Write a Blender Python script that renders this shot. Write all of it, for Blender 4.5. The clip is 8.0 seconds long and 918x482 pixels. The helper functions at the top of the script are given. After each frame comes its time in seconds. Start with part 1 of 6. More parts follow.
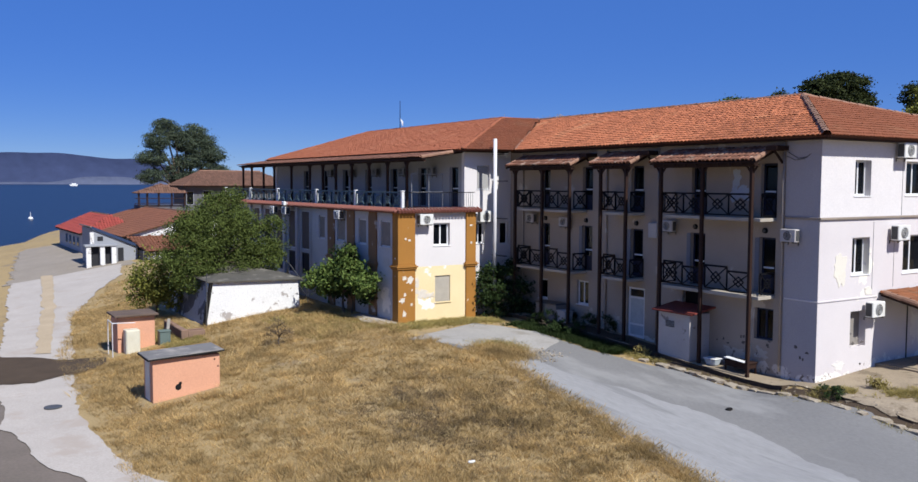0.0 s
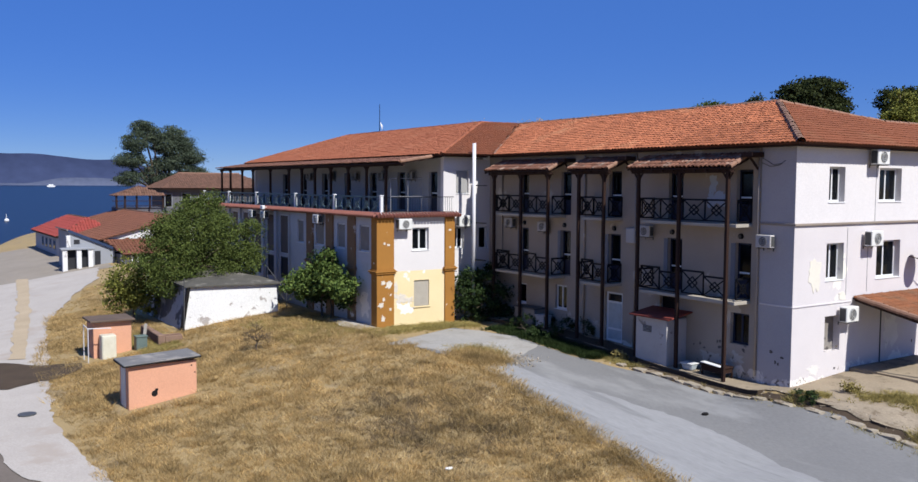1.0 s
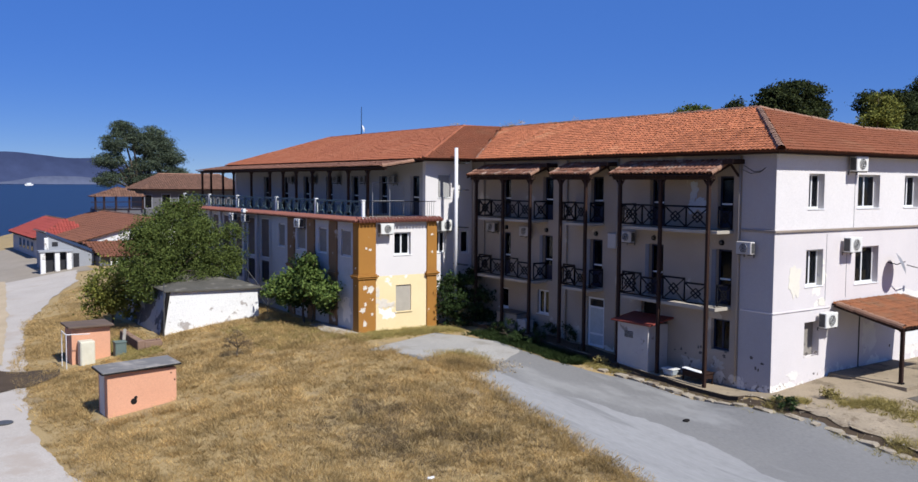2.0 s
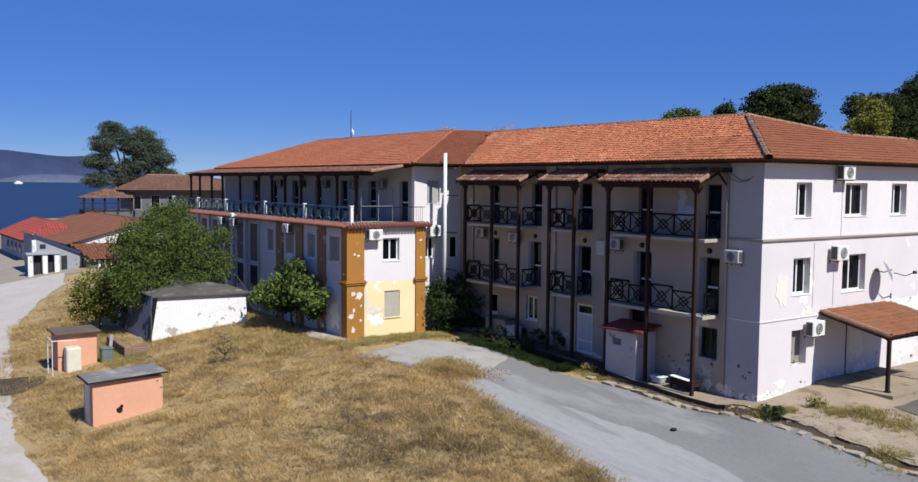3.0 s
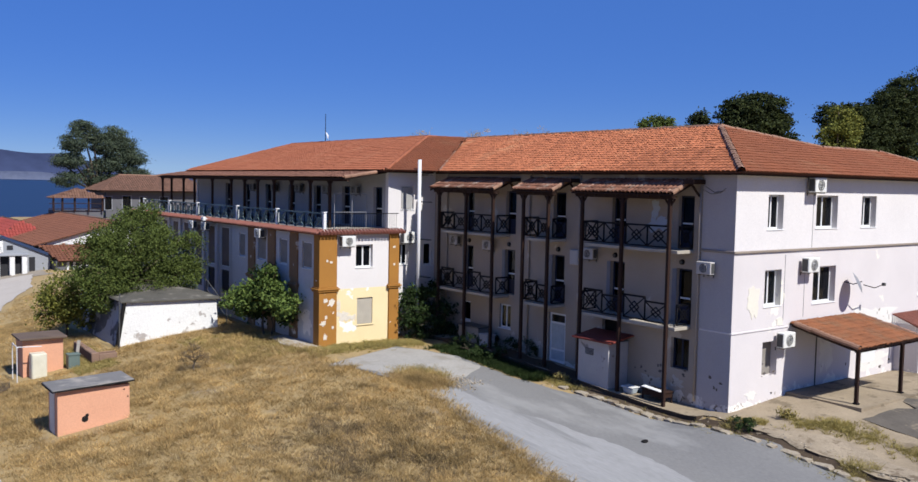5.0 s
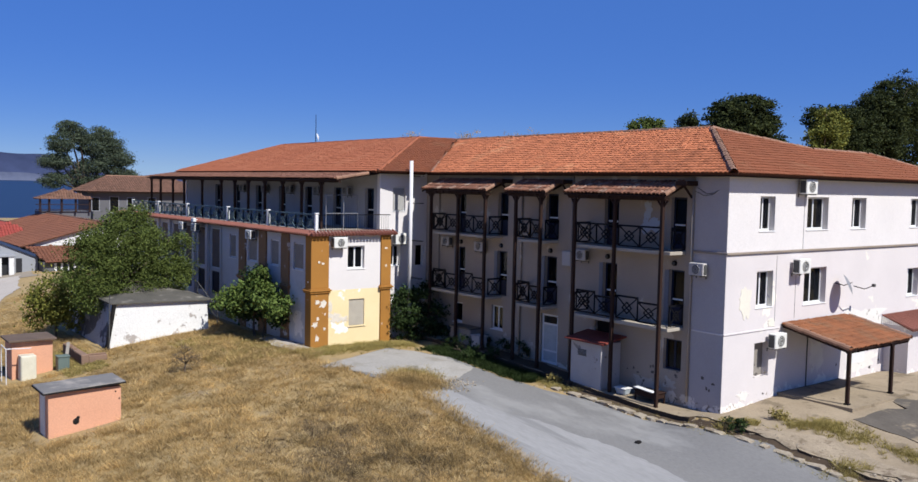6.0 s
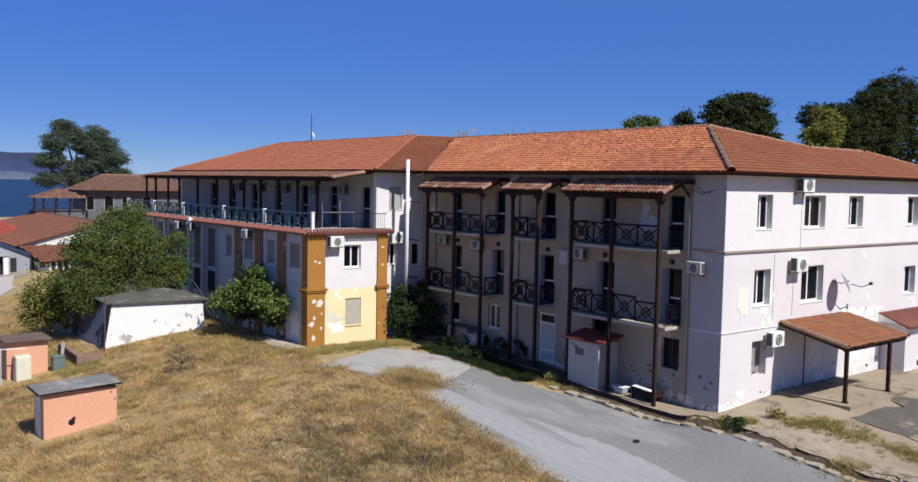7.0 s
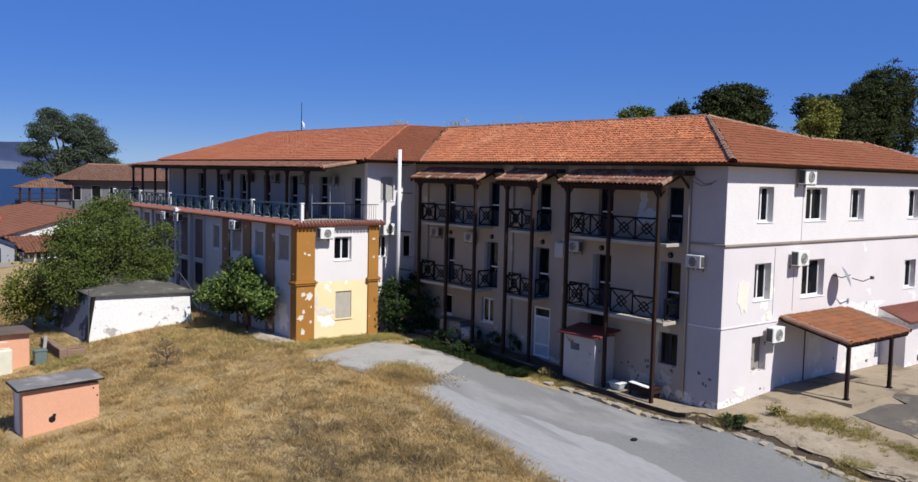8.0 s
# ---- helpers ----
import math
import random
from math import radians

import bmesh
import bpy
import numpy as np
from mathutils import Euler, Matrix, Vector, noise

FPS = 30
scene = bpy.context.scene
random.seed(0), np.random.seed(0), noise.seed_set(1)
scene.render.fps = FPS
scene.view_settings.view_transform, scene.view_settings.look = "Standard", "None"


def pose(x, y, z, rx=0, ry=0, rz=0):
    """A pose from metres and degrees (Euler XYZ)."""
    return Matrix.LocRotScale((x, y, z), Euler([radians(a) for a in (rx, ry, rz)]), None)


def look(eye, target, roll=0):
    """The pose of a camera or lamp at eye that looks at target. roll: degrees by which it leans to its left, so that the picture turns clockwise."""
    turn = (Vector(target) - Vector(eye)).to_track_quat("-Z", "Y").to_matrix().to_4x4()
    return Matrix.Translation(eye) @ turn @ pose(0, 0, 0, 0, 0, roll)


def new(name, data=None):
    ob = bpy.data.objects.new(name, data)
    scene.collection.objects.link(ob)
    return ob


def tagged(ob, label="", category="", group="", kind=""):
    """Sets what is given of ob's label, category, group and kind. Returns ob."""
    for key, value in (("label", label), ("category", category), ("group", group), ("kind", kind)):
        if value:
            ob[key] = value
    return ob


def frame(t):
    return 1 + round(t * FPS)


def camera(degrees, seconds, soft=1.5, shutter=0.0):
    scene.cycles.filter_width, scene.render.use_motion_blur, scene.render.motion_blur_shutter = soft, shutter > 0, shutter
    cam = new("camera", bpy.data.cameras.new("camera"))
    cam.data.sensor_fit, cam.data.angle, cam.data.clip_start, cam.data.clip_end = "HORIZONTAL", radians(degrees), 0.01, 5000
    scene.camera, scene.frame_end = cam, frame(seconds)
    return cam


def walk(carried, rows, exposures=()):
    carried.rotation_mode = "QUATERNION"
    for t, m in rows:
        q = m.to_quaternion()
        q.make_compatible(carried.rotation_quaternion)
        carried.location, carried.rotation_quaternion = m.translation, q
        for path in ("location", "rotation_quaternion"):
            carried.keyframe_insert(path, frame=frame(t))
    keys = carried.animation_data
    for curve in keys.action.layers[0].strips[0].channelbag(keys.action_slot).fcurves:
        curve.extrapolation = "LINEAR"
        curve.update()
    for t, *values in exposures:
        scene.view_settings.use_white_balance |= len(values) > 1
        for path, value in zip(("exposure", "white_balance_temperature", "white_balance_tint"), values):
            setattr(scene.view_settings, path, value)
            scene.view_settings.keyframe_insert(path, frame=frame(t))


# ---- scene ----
cam = camera(55.5, 8.0)
PATH = [
    (0, (0.463, -0.179, 7.614), (1.537, 1.504, 7.481), 0.2),
    (0.5, (0.502, -0.286, 7.621), (1.6, 1.38, 7.49), 0.0),
    (1, (0.549, -0.26, 7.773), (1.659, 1.399, 7.644), 0.3),
    (1.5, (0.589, -0.183, 7.949), (1.704, 1.473, 7.812), 0.5),
    (1.7, (0.585, -0.205, 7.984), (1.714, 1.44, 7.854), 0.5),
    (2.8, (0.718, -0.161, 8.367), (1.873, 1.466, 8.232), 0.4),
    (3, (0.775, -0.198, 8.428), (1.934, 1.426, 8.295), 0.5),
    (3.5, (0.898, -0.221, 8.636), (2.079, 1.387, 8.501), 0.6),
    (4, (0.991, -0.217, 8.728), (2.192, 1.378, 8.597), 0.8),
    (4.5, (1.008, -0.186, 8.751), (2.204, 1.411, 8.619), 0.9),
    (4.7, (0.985, -0.143, 8.705), (2.186, 1.452, 8.576), 1.0),
    (5.8, (0.868, 0.051, 8.776), (2.084, 1.633, 8.643), 1.2),
    (6, (0.772, 0.07, 8.712), (2.0, 1.644, 8.587), 1.2),
    (6.5, (0.787, 0.117, 8.735), (2.022, 1.685, 8.61), 1.1),
    (7, (0.786, 0.204, 8.739), (2.022, 1.771, 8.61), 1.1),
    (7.5, (0.967, 0.389, 8.788), (2.212, 1.948, 8.65), 1.1),
    (7.8, (1.138, 0.734, 8.793), (2.379, 2.295, 8.648), 1.2),
    (8, (1.324, 1.02, 8.723), (2.575, 2.573, 8.574), 1.3),
]
walk(cam, [(t, look(eye, target, roll)) for t, eye, target, roll in PATH], exposures=[(0, 0.42, 6350, 7), (8, 0.42, 6500, 7)])

# ---- world and sun ----
SUN_TO = Vector((0.10, -0.85, 1.0)).normalized()
world = bpy.data.worlds.new("sky")
scene.world = world
world.use_nodes = True
wn = world.node_tree
sky = wn.nodes.new("ShaderNodeTexSky")
sky.sky_type = "NISHITA"
sky.sun_disc = False
sky.sun_elevation = math.asin(SUN_TO.z)
sky.sun_rotation = math.atan2(SUN_TO.x, SUN_TO.y)
sky.altitude = 3000
sky.air_density = 1.0
sky.dust_density = 0.0
sky.ozone_density = 4.0
deep = wn.nodes.new("ShaderNodeHueSaturation")
deep.inputs["Saturation"].default_value = 1.4
deep.inputs["Hue"].default_value = 0.528
wn.links.new(sky.outputs[0], deep.inputs["Color"])
haze = wn.nodes.new("ShaderNodeMix")
haze.data_type = "RGBA"
haze.inputs[0].default_value = 0.66
haze.inputs[7].default_value = (0.95, 2.25, 6.3, 1)
wn.links.new(deep.outputs[0], haze.inputs[6])
wn.links.new(haze.outputs[2], wn.nodes["Background"].inputs[0])
wn.nodes["Background"].inputs[1].default_value = 0.076
sun = new("sun", bpy.data.lights.new("sun", "SUN"))
sun.data.energy, sun.data.angle, sun.data.color = 5.0, radians(0.5), (1.0, 0.965, 0.92)
sun.matrix_world = look((0, 0, 60), Vector((0, 0, 60)) - SUN_TO)

# ---- materials ----
def material(name, base, dark=None, scale=3.0, amount=0.5, rough=0.85, metal=0.0, fine=40.0, bump=0.3, depth=0.01,
             stain=None, stain_scale=0.6, stain_cut=0.62, stain_soft=0.06, vary=0.0, island=False, spec=0.3, stretch=(1, 1, 1), peel=None, peel_top=1.3):
    """Two scales of colour, a shaped stain or peel, fine relief."""
    m = bpy.data.materials.new(name)
    m.use_nodes = True
    n, l = m.node_tree.nodes, m.node_tree.links
    b = n["Principled BSDF"]
    b.inputs["Roughness"].default_value, b.inputs["Metallic"].default_value = rough, metal
    b.inputs["Specular IOR Level"].default_value = spec
    co = n.new("ShaderNodeTexCoord")
    geo = n.new("ShaderNodeNewGeometry")
    mp = n.new("ShaderNodeMapping")
    mp.inputs["Scale"].default_value = stretch
    l.new(geo.outputs["Position"], mp.inputs[0])

    def noise_at(s, detail=5.0, roughness=0.6):
        t = n.new("ShaderNodeTexNoise")
        t.inputs["Scale"].default_value, t.inputs["Detail"].default_value, t.inputs["Roughness"].default_value = s, detail, roughness
        l.new(mp.outputs[0], t.inputs["Vector"])
        return t.outputs[0]

    def ramp(src, a, z):
        r = n.new("ShaderNodeMapRange")
        r.inputs[1].default_value, r.inputs[2].default_value = a, z
        l.new(src, r.inputs[0])
        return r.outputs[0]

    def mix(f, a, z, mode="MIX"):
        x = n.new("ShaderNodeMix")
        x.data_type, x.blend_type = "RGBA", mode
        for sock, v in ((x.inputs[0], f), (x.inputs[6], a), (x.inputs[7], z)):
            if isinstance(v, bpy.types.NodeSocket):
                l.new(v, sock)
            elif isinstance(v, (int, float)):
                sock.default_value = v
            else:
                sock.default_value = (*v, 1)
        return x.outputs[2]

    dark = dark or [c * 0.65 for c in base]
    big = noise_at(scale)
    small = noise_at(fine, 4.0)
    col = mix(ramp(big, 0.5 - 0.5 * amount, 0.5 + 0.25 / max(amount, 0.1)), dark, base)
    col = mix(ramp(small, 0.3, 0.75), mix(0.22, col, (0.0, 0.0, 0.0)), col)
    if stain:
        col = mix(ramp(noise_at(stain_scale, 8.0, 0.62), stain_cut, stain_cut + stain_soft), col, stain)
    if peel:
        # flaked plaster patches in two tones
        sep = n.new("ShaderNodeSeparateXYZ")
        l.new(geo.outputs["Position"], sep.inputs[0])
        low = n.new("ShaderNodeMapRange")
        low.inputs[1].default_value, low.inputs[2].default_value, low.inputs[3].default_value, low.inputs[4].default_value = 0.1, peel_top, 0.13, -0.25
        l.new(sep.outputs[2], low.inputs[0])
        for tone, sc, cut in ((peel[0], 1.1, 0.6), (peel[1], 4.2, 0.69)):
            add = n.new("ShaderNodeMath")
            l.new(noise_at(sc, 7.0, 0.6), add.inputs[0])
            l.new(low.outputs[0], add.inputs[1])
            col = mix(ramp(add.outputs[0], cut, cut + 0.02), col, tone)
    if vary:
        hsv = n.new("ShaderNodeHueSaturation")
        if island:
            rnd = geo.outputs["Random Per Island"]
        else:
            rnd = n.new("ShaderNodeObjectInfo").outputs["Random"]
        r = n.new("ShaderNodeMapRange")
        r.inputs[3].default_value, r.inputs[4].default_value = 1 - vary, 1 + vary
        l.new(rnd, r.inputs[0])
        l.new(r.outputs[0], hsv.inputs["Value"])
        l.new(col, hsv.inputs["Color"])
        col = hsv.outputs[0]
    l.new(col, b.inputs["Base Color"])
    if bump:
        bp = n.new("ShaderNodeBump")
        bp.inputs["Strength"].default_value, bp.inputs["Distance"].default_value = bump, depth
        l.new(small, bp.inputs["Height"])
        l.new(bp.outputs[0], b.inputs["Normal"])
    return m


def glass(name, tint, rough=0.05):
    m = bpy.data.materials.new(name)
    m.use_nodes = True
    b = m.node_tree.nodes["Principled BSDF"]
    b.inputs["Base Color"].default_value = (*tint, 1)
    b.inputs["Roughness"].default_value = rough
    b.inputs["IOR"].default_value = 1.25
    b.inputs["Transmission Weight"].default_value = 0.85
    return m


M = {}
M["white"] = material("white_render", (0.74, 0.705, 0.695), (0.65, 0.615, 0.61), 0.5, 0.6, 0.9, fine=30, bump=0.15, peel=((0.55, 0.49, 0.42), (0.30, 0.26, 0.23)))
# Beige paint, taken darker to carry the west side's shade.
M["facade"] = material("shade_beige_render", (0.405, 0.34, 0.28), (0.315, 0.262, 0.217), 0.5, 0.8, 0.92, fine=25, bump=0.15,
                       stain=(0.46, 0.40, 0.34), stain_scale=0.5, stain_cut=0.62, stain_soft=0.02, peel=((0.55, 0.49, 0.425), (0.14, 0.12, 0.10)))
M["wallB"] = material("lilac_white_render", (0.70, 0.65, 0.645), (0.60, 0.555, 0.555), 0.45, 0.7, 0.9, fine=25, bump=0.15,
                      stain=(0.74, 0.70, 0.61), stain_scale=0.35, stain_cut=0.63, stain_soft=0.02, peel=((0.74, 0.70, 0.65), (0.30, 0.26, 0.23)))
M["band"] = material("weathered_string_course", (0.34, 0.28, 0.23), None, 1.5, 0.8, 0.9)
M["cream"] = material("peeling_cream_render", (0.84, 0.70, 0.43), (0.76, 0.61, 0.35), 0.6, 0.6, 0.9,
                      stain=(0.78, 0.74, 0.70), stain_scale=0.55, stain_cut=0.6, stain_soft=0.015)
M["ochre"] = material("peeling_ochre_paint", (0.40, 0.185, 0.035), (0.31, 0.14, 0.03), 0.8, 0.6, 0.85,
                      stain=(0.74, 0.66, 0.58), stain_scale=2.0, stain_cut=0.665, stain_soft=0.012)
M["tile"] = material("terracotta_tile", (0.43, 0.148, 0.066), (0.34, 0.112, 0.05), 0.5, 0.7, 0.8, fine=12, vary=0.22, island=True,
                     stain=(0.39, 0.18, 0.09), stain_scale=0.5, stain_cut=0.55, stain_soft=0.2)
M["tile_terrace"] = material("faded_red_terracotta", (0.35, 0.115, 0.055), (0.28, 0.09, 0.044), 0.4, 0.7, 0.85, fine=12, vary=0.09, island=True,
                             stain=(0.30, 0.12, 0.065), stain_scale=0.4, stain_cut=0.55, stain_soft=0.2)
M["tile_verandah"] = material("dusty_brown_terracotta", (0.24, 0.11, 0.07), (0.18, 0.085, 0.055), 0.4, 0.7, 0.85, fine=6, vary=0.1, island=True)
# Darker, redder tile than the west slope's.
M["tile_south"] = material("dark_red_terracotta", (0.255, 0.082, 0.036), (0.20, 0.066, 0.03), 0.5, 0.7, 0.85, fine=12, vary=0.08, island=True,
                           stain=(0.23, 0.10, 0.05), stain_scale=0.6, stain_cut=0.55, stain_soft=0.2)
M["tile_roof_piece"] = material("terracotta_roof_tile", (0.43, 0.148, 0.066), (0.34, 0.112, 0.05), 0.5, 0.7, 0.8, fine=12, vary=0.22)
M["tile_canopy"] = material("rusty_terracotta_tile", (0.26, 0.092, 0.036), (0.17, 0.062, 0.026), 1.2, 0.7, 0.8, fine=14, vary=0.14,
                            stain=(0.15, 0.072, 0.036), stain_scale=0.8, stain_cut=0.5, stain_soft=0.15)
# Dark deck: shade under and between the tiles is in its colour.
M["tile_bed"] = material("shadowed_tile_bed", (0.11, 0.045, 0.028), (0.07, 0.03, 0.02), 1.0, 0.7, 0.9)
M["tile_piece"] = material("weathered_terracotta_tile", (0.27, 0.115, 0.068), (0.15, 0.068, 0.043), 1.5, 0.7, 0.8, fine=14, vary=0.3,
                           stain=(0.40, 0.31, 0.24), stain_scale=1.6, stain_cut=0.54, stain_soft=0.15)
M["tile_far"] = material("far_terracotta_roof", (0.20, 0.078, 0.043), (0.155, 0.062, 0.035), 0.4, 0.7, 0.85, fine=6, vary=0.12, island=True)
M["ridge"] = material("mortared_ridge_tile", (0.34, 0.19, 0.125), (0.19, 0.11, 0.08), 2.0, 0.8, 0.9)
M["timber"] = material("dark_stained_timber", (0.044, 0.022, 0.016), (0.022, 0.012, 0.010), 4, 0.7, 0.75, stretch=(3, 3, 0.5), spec=0.15)
M["iron"] = material("black_painted_iron", (0.007, 0.007, 0.010), None, 6, 0.5, 0.6, fine=60, bump=0.1, spec=0.15)
M["slab"] = material("cream_balcony_concrete", (0.46, 0.41, 0.34), (0.31, 0.275, 0.235), 1.2, 0.7, 0.9)
M["blue_door"] = material("dark_blue_paint", (0.015, 0.022, 0.055), None, 4, 0.5, 0.5)
M["frame"] = material("white_window_frame", (0.80, 0.80, 0.80), (0.7, 0.7, 0.7), 3, 0.4, 0.5, bump=0.05)
M["curtain"] = material("grey_curtain", (0.45, 0.44, 0.43), None, 6, 0.6, 0.9, stretch=(6, 6, 0.3))
# Low grey that also carries the shade on the far walls.
M["grey_house"] = material("shaded_grey_render", (0.14, 0.14, 0.155), (0.10, 0.10, 0.11), 0.3, 0.7, 0.9)
# Near-black: the darkness of unlit rooms is put into this colour.
M["room"] = material("unlit_room_tone", (0.035, 0.035, 0.042), None, 1, 0.5, 0.9)
M["pane"] = glass("window_glass", (0.03, 0.035, 0.045))
M["brown_glazing"] = material("dull_brown_glazing", (0.16, 0.125, 0.105), (0.11, 0.085, 0.075), 2, 0.7, 0.8)
M["shutter"] = material("faded_wooden_shutter", (0.30, 0.27, 0.24), (0.2, 0.18, 0.16), 3, 0.7, 0.8)
M["board"] = material("boarded_opening", (0.48, 0.43, 0.36), (0.36, 0.33, 0.28), 2, 0.6, 0.85)
M["ac"] = material("white_painted_steel", (0.78, 0.77, 0.74), (0.66, 0.65, 0.62), 2, 0.5, 0.45, bump=0.05)
M["ac_dark"] = material("grey_grille", (0.10, 0.10, 0.10), None, 5, 0.5, 0.5)
M["pink"] = material("salmon_render", (0.69, 0.365, 0.235), (0.61, 0.31, 0.195), 0.9, 0.6, 0.9, fine=25, bump=0.2)
M["roofslab"] = material("grey_concrete_roof", (0.20, 0.19, 0.185), (0.125, 0.12, 0.115), 1.0, 0.8, 0.9, bump=0.4,
                         stain=(0.27, 0.245, 0.22), stain_scale=0.9, stain_cut=0.54, stain_soft=0.12)
M["whitewash"] = material("flaking_whitewash", (0.76, 0.75, 0.74), (0.68, 0.67, 0.66), 0.8, 0.6, 0.9, fine=14, bump=0.6, depth=0.03,
                          stain=(0.33, 0.30, 0.28), stain_scale=1.3, stain_cut=0.58, stain_soft=0.03)
M["asphalt"] = material("worn_grey_asphalt", (0.205, 0.20, 0.195), (0.165, 0.16, 0.157), 0.35, 0.8, 0.9, fine=18, bump=0.4,
                        stain=(0.225, 0.22, 0.213), stain_scale=0.4, stain_cut=0.52, stain_soft=0.1, stretch=(1, 0.35, 1))
M["asphalt_pale"] = material("bleached_asphalt", (0.30, 0.295, 0.292), (0.235, 0.23, 0.228), 1.3, 0.9, 0.9, fine=16, bump=0.4,
                             stain=(0.185, 0.182, 0.18), stain_scale=1.0, stain_cut=0.55, stain_soft=0.06, stretch=(1.1, 0.12, 1))
M["forecourt"] = material("pale_gritty_concrete", (0.37, 0.35, 0.32), (0.26, 0.245, 0.225), 0.6, 0.9, 0.95, fine=10, bump=0.5,
                          stain=(0.24, 0.22, 0.19), stain_scale=0.8, stain_cut=0.55, stain_soft=0.1)
# Shaded copy of the white casing, for units under the verandah roof.
M["ac_shaded"] = material("shaded_grey_casing", (0.34, 0.34, 0.345), (0.26, 0.26, 0.265), 2, 0.5, 0.6, bump=0.05)
M["concrete"] = material("pale_concrete_track", (0.47, 0.42, 0.372), (0.37, 0.33, 0.29), 0.5, 0.8, 0.9, fine=15, bump=0.3,
                         stain=(0.34, 0.29, 0.245), stain_scale=0.45, stain_cut=0.55, stain_soft=0.1)
M["verge"] = material("grey_brown_verge", (0.185, 0.15, 0.125), (0.12, 0.10, 0.08), 0.5, 0.8, 0.95, fine=10, bump=0.5)
M["mud"] = material("damp_brown_earth", (0.095, 0.068, 0.046), (0.055, 0.040, 0.029), 0.8, 0.7, 0.9, spec=0.1)
M["apron"] = material("dusty_concrete_apron", (0.35, 0.28, 0.195), (0.19, 0.148, 0.10), 0.6, 0.9, 0.95, fine=12, bump=0.5,
                      stain=(0.16, 0.125, 0.085), stain_scale=0.9, stain_cut=0.57, stain_soft=0.05)
M["rust"] = material("rust_red_sheet", (0.25, 0.05, 0.034), (0.15, 0.034, 0.027), 2, 0.7, 0.7)
M["pipe"] = material("white_plastic_pipe", (0.74, 0.73, 0.74), (0.62, 0.61, 0.62), 2, 0.5, 0.5, bump=0.05)
M["bark"] = material("grey_brown_bark", (0.12, 0.09, 0.065), None, 4, 0.8, 0.9, bump=0.6, depth=0.03)
M["pale_door"] = material("pale_blue_grey_door", (0.55, 0.60, 0.63), None, 3, 0.5, 0.6)
M["coping"] = material("red_painted_tile_edge", (0.25, 0.088, 0.062), (0.17, 0.065, 0.05), 1.2, 0.7, 0.7, fine=12)
M["teal_iron"] = material("faded_teal_iron", (0.14, 0.20, 0.21), (0.09, 0.14, 0.15), 3, 0.6, 0.6)
M["tile_dull"] = material("dusty_terracotta_tile", (0.165, 0.085, 0.056), (0.125, 0.067, 0.046), 0.8, 0.7, 0.85, fine=12, vary=0.18, island=True)
M["dish"] = material("grey_dish_paint", (0.30, 0.30, 0.32), None, 3, 0.5, 0.5, bump=0.05)
M["bin"] = material("grey_green_plastic", (0.16, 0.21, 0.19), None, 3, 0.5, 0.6)
M["brick"] = material("old_brick_rubble", (0.27, 0.17, 0.12), (0.18, 0.12, 0.09), 2.5, 0.8, 0.95, fine=14, bump=0.7)
M["red_roof"] = material("bright_red_tile", (0.34, 0.06, 0.043), (0.26, 0.05, 0.038), 0.6, 0.6, 0.75, fine=8, vary=0.1, island=True)


def leaf_material(name, light, dark, rough=0.55, scale=0.7, low=0.75, through_=0.25):
    m = bpy.data.materials.new(name)
    m.use_nodes = True
    n, l = m.node_tree.nodes, m.node_tree.links
    b = n["Principled BSDF"]
    geo = n.new("ShaderNodeNewGeometry")
    r = n.new("ShaderNodeValToRGB")
    r.color_ramp.elements[0].color, r.color_ramp.elements[1].color = (*dark, 1), (*light, 1)
    l.new(geo.outputs["Random Per Island"], r.inputs[0])
    t = n.new("ShaderNodeTexNoise")
    t.inputs["Scale"].default_value, t.inputs["Detail"].default_value, t.inputs["Roughness"].default_value = scale, 5.0, 0.65
    l.new(geo.outputs["Position"], t.inputs["Vector"])
    k = n.new("ShaderNodeMapRange")
    k.inputs[1].default_value, k.inputs[2].default_value, k.inputs[3].default_value, k.inputs[4].default_value = 0.3, 0.7, low, 1.15
    l.new(t.outputs[0], k.inputs[0])
    x = n.new("ShaderNodeHueSaturation")
    l.new(r.outputs[0], x.inputs["Color"])
    l.new(k.outputs[0], x.inputs["Value"])
    l.new(x.outputs[0], b.inputs["Base Color"])
    b.inputs["Roughness"].default_value, b.inputs["Specular IOR Level"].default_value = max(rough, 0.7), 0.12
    tr = n.new("ShaderNodeBsdfTranslucent")
    l.new(x.outputs[0], tr.inputs[0])
    ms = n.new("ShaderNodeMixShader")
    ms.inputs[0].default_value = through_
    l.new(b.outputs[0], ms.inputs[1])
    l.new(tr.outputs[0], ms.inputs[2])
    l.new(ms.outputs[0], n["Material Output"].inputs[0])
    return m


M["leaf_mulberry"] = leaf_material("mulberry_leaf", (0.145, 0.18, 0.045), (0.055, 0.078, 0.02), low=0.6)
M["leaf_yellow"] = leaf_material("yellowing_leaf", (0.24, 0.235, 0.05), (0.085, 0.10, 0.024))
M["leaf_fig"] = leaf_material("fig_leaf", (0.15, 0.20, 0.05), (0.05, 0.085, 0.02))
# Greyed paler: distance haze is part of this foliage colour.
M["leaf_pine"] = leaf_material("pine_foliage", (0.11, 0.135, 0.085), (0.05, 0.072, 0.05))
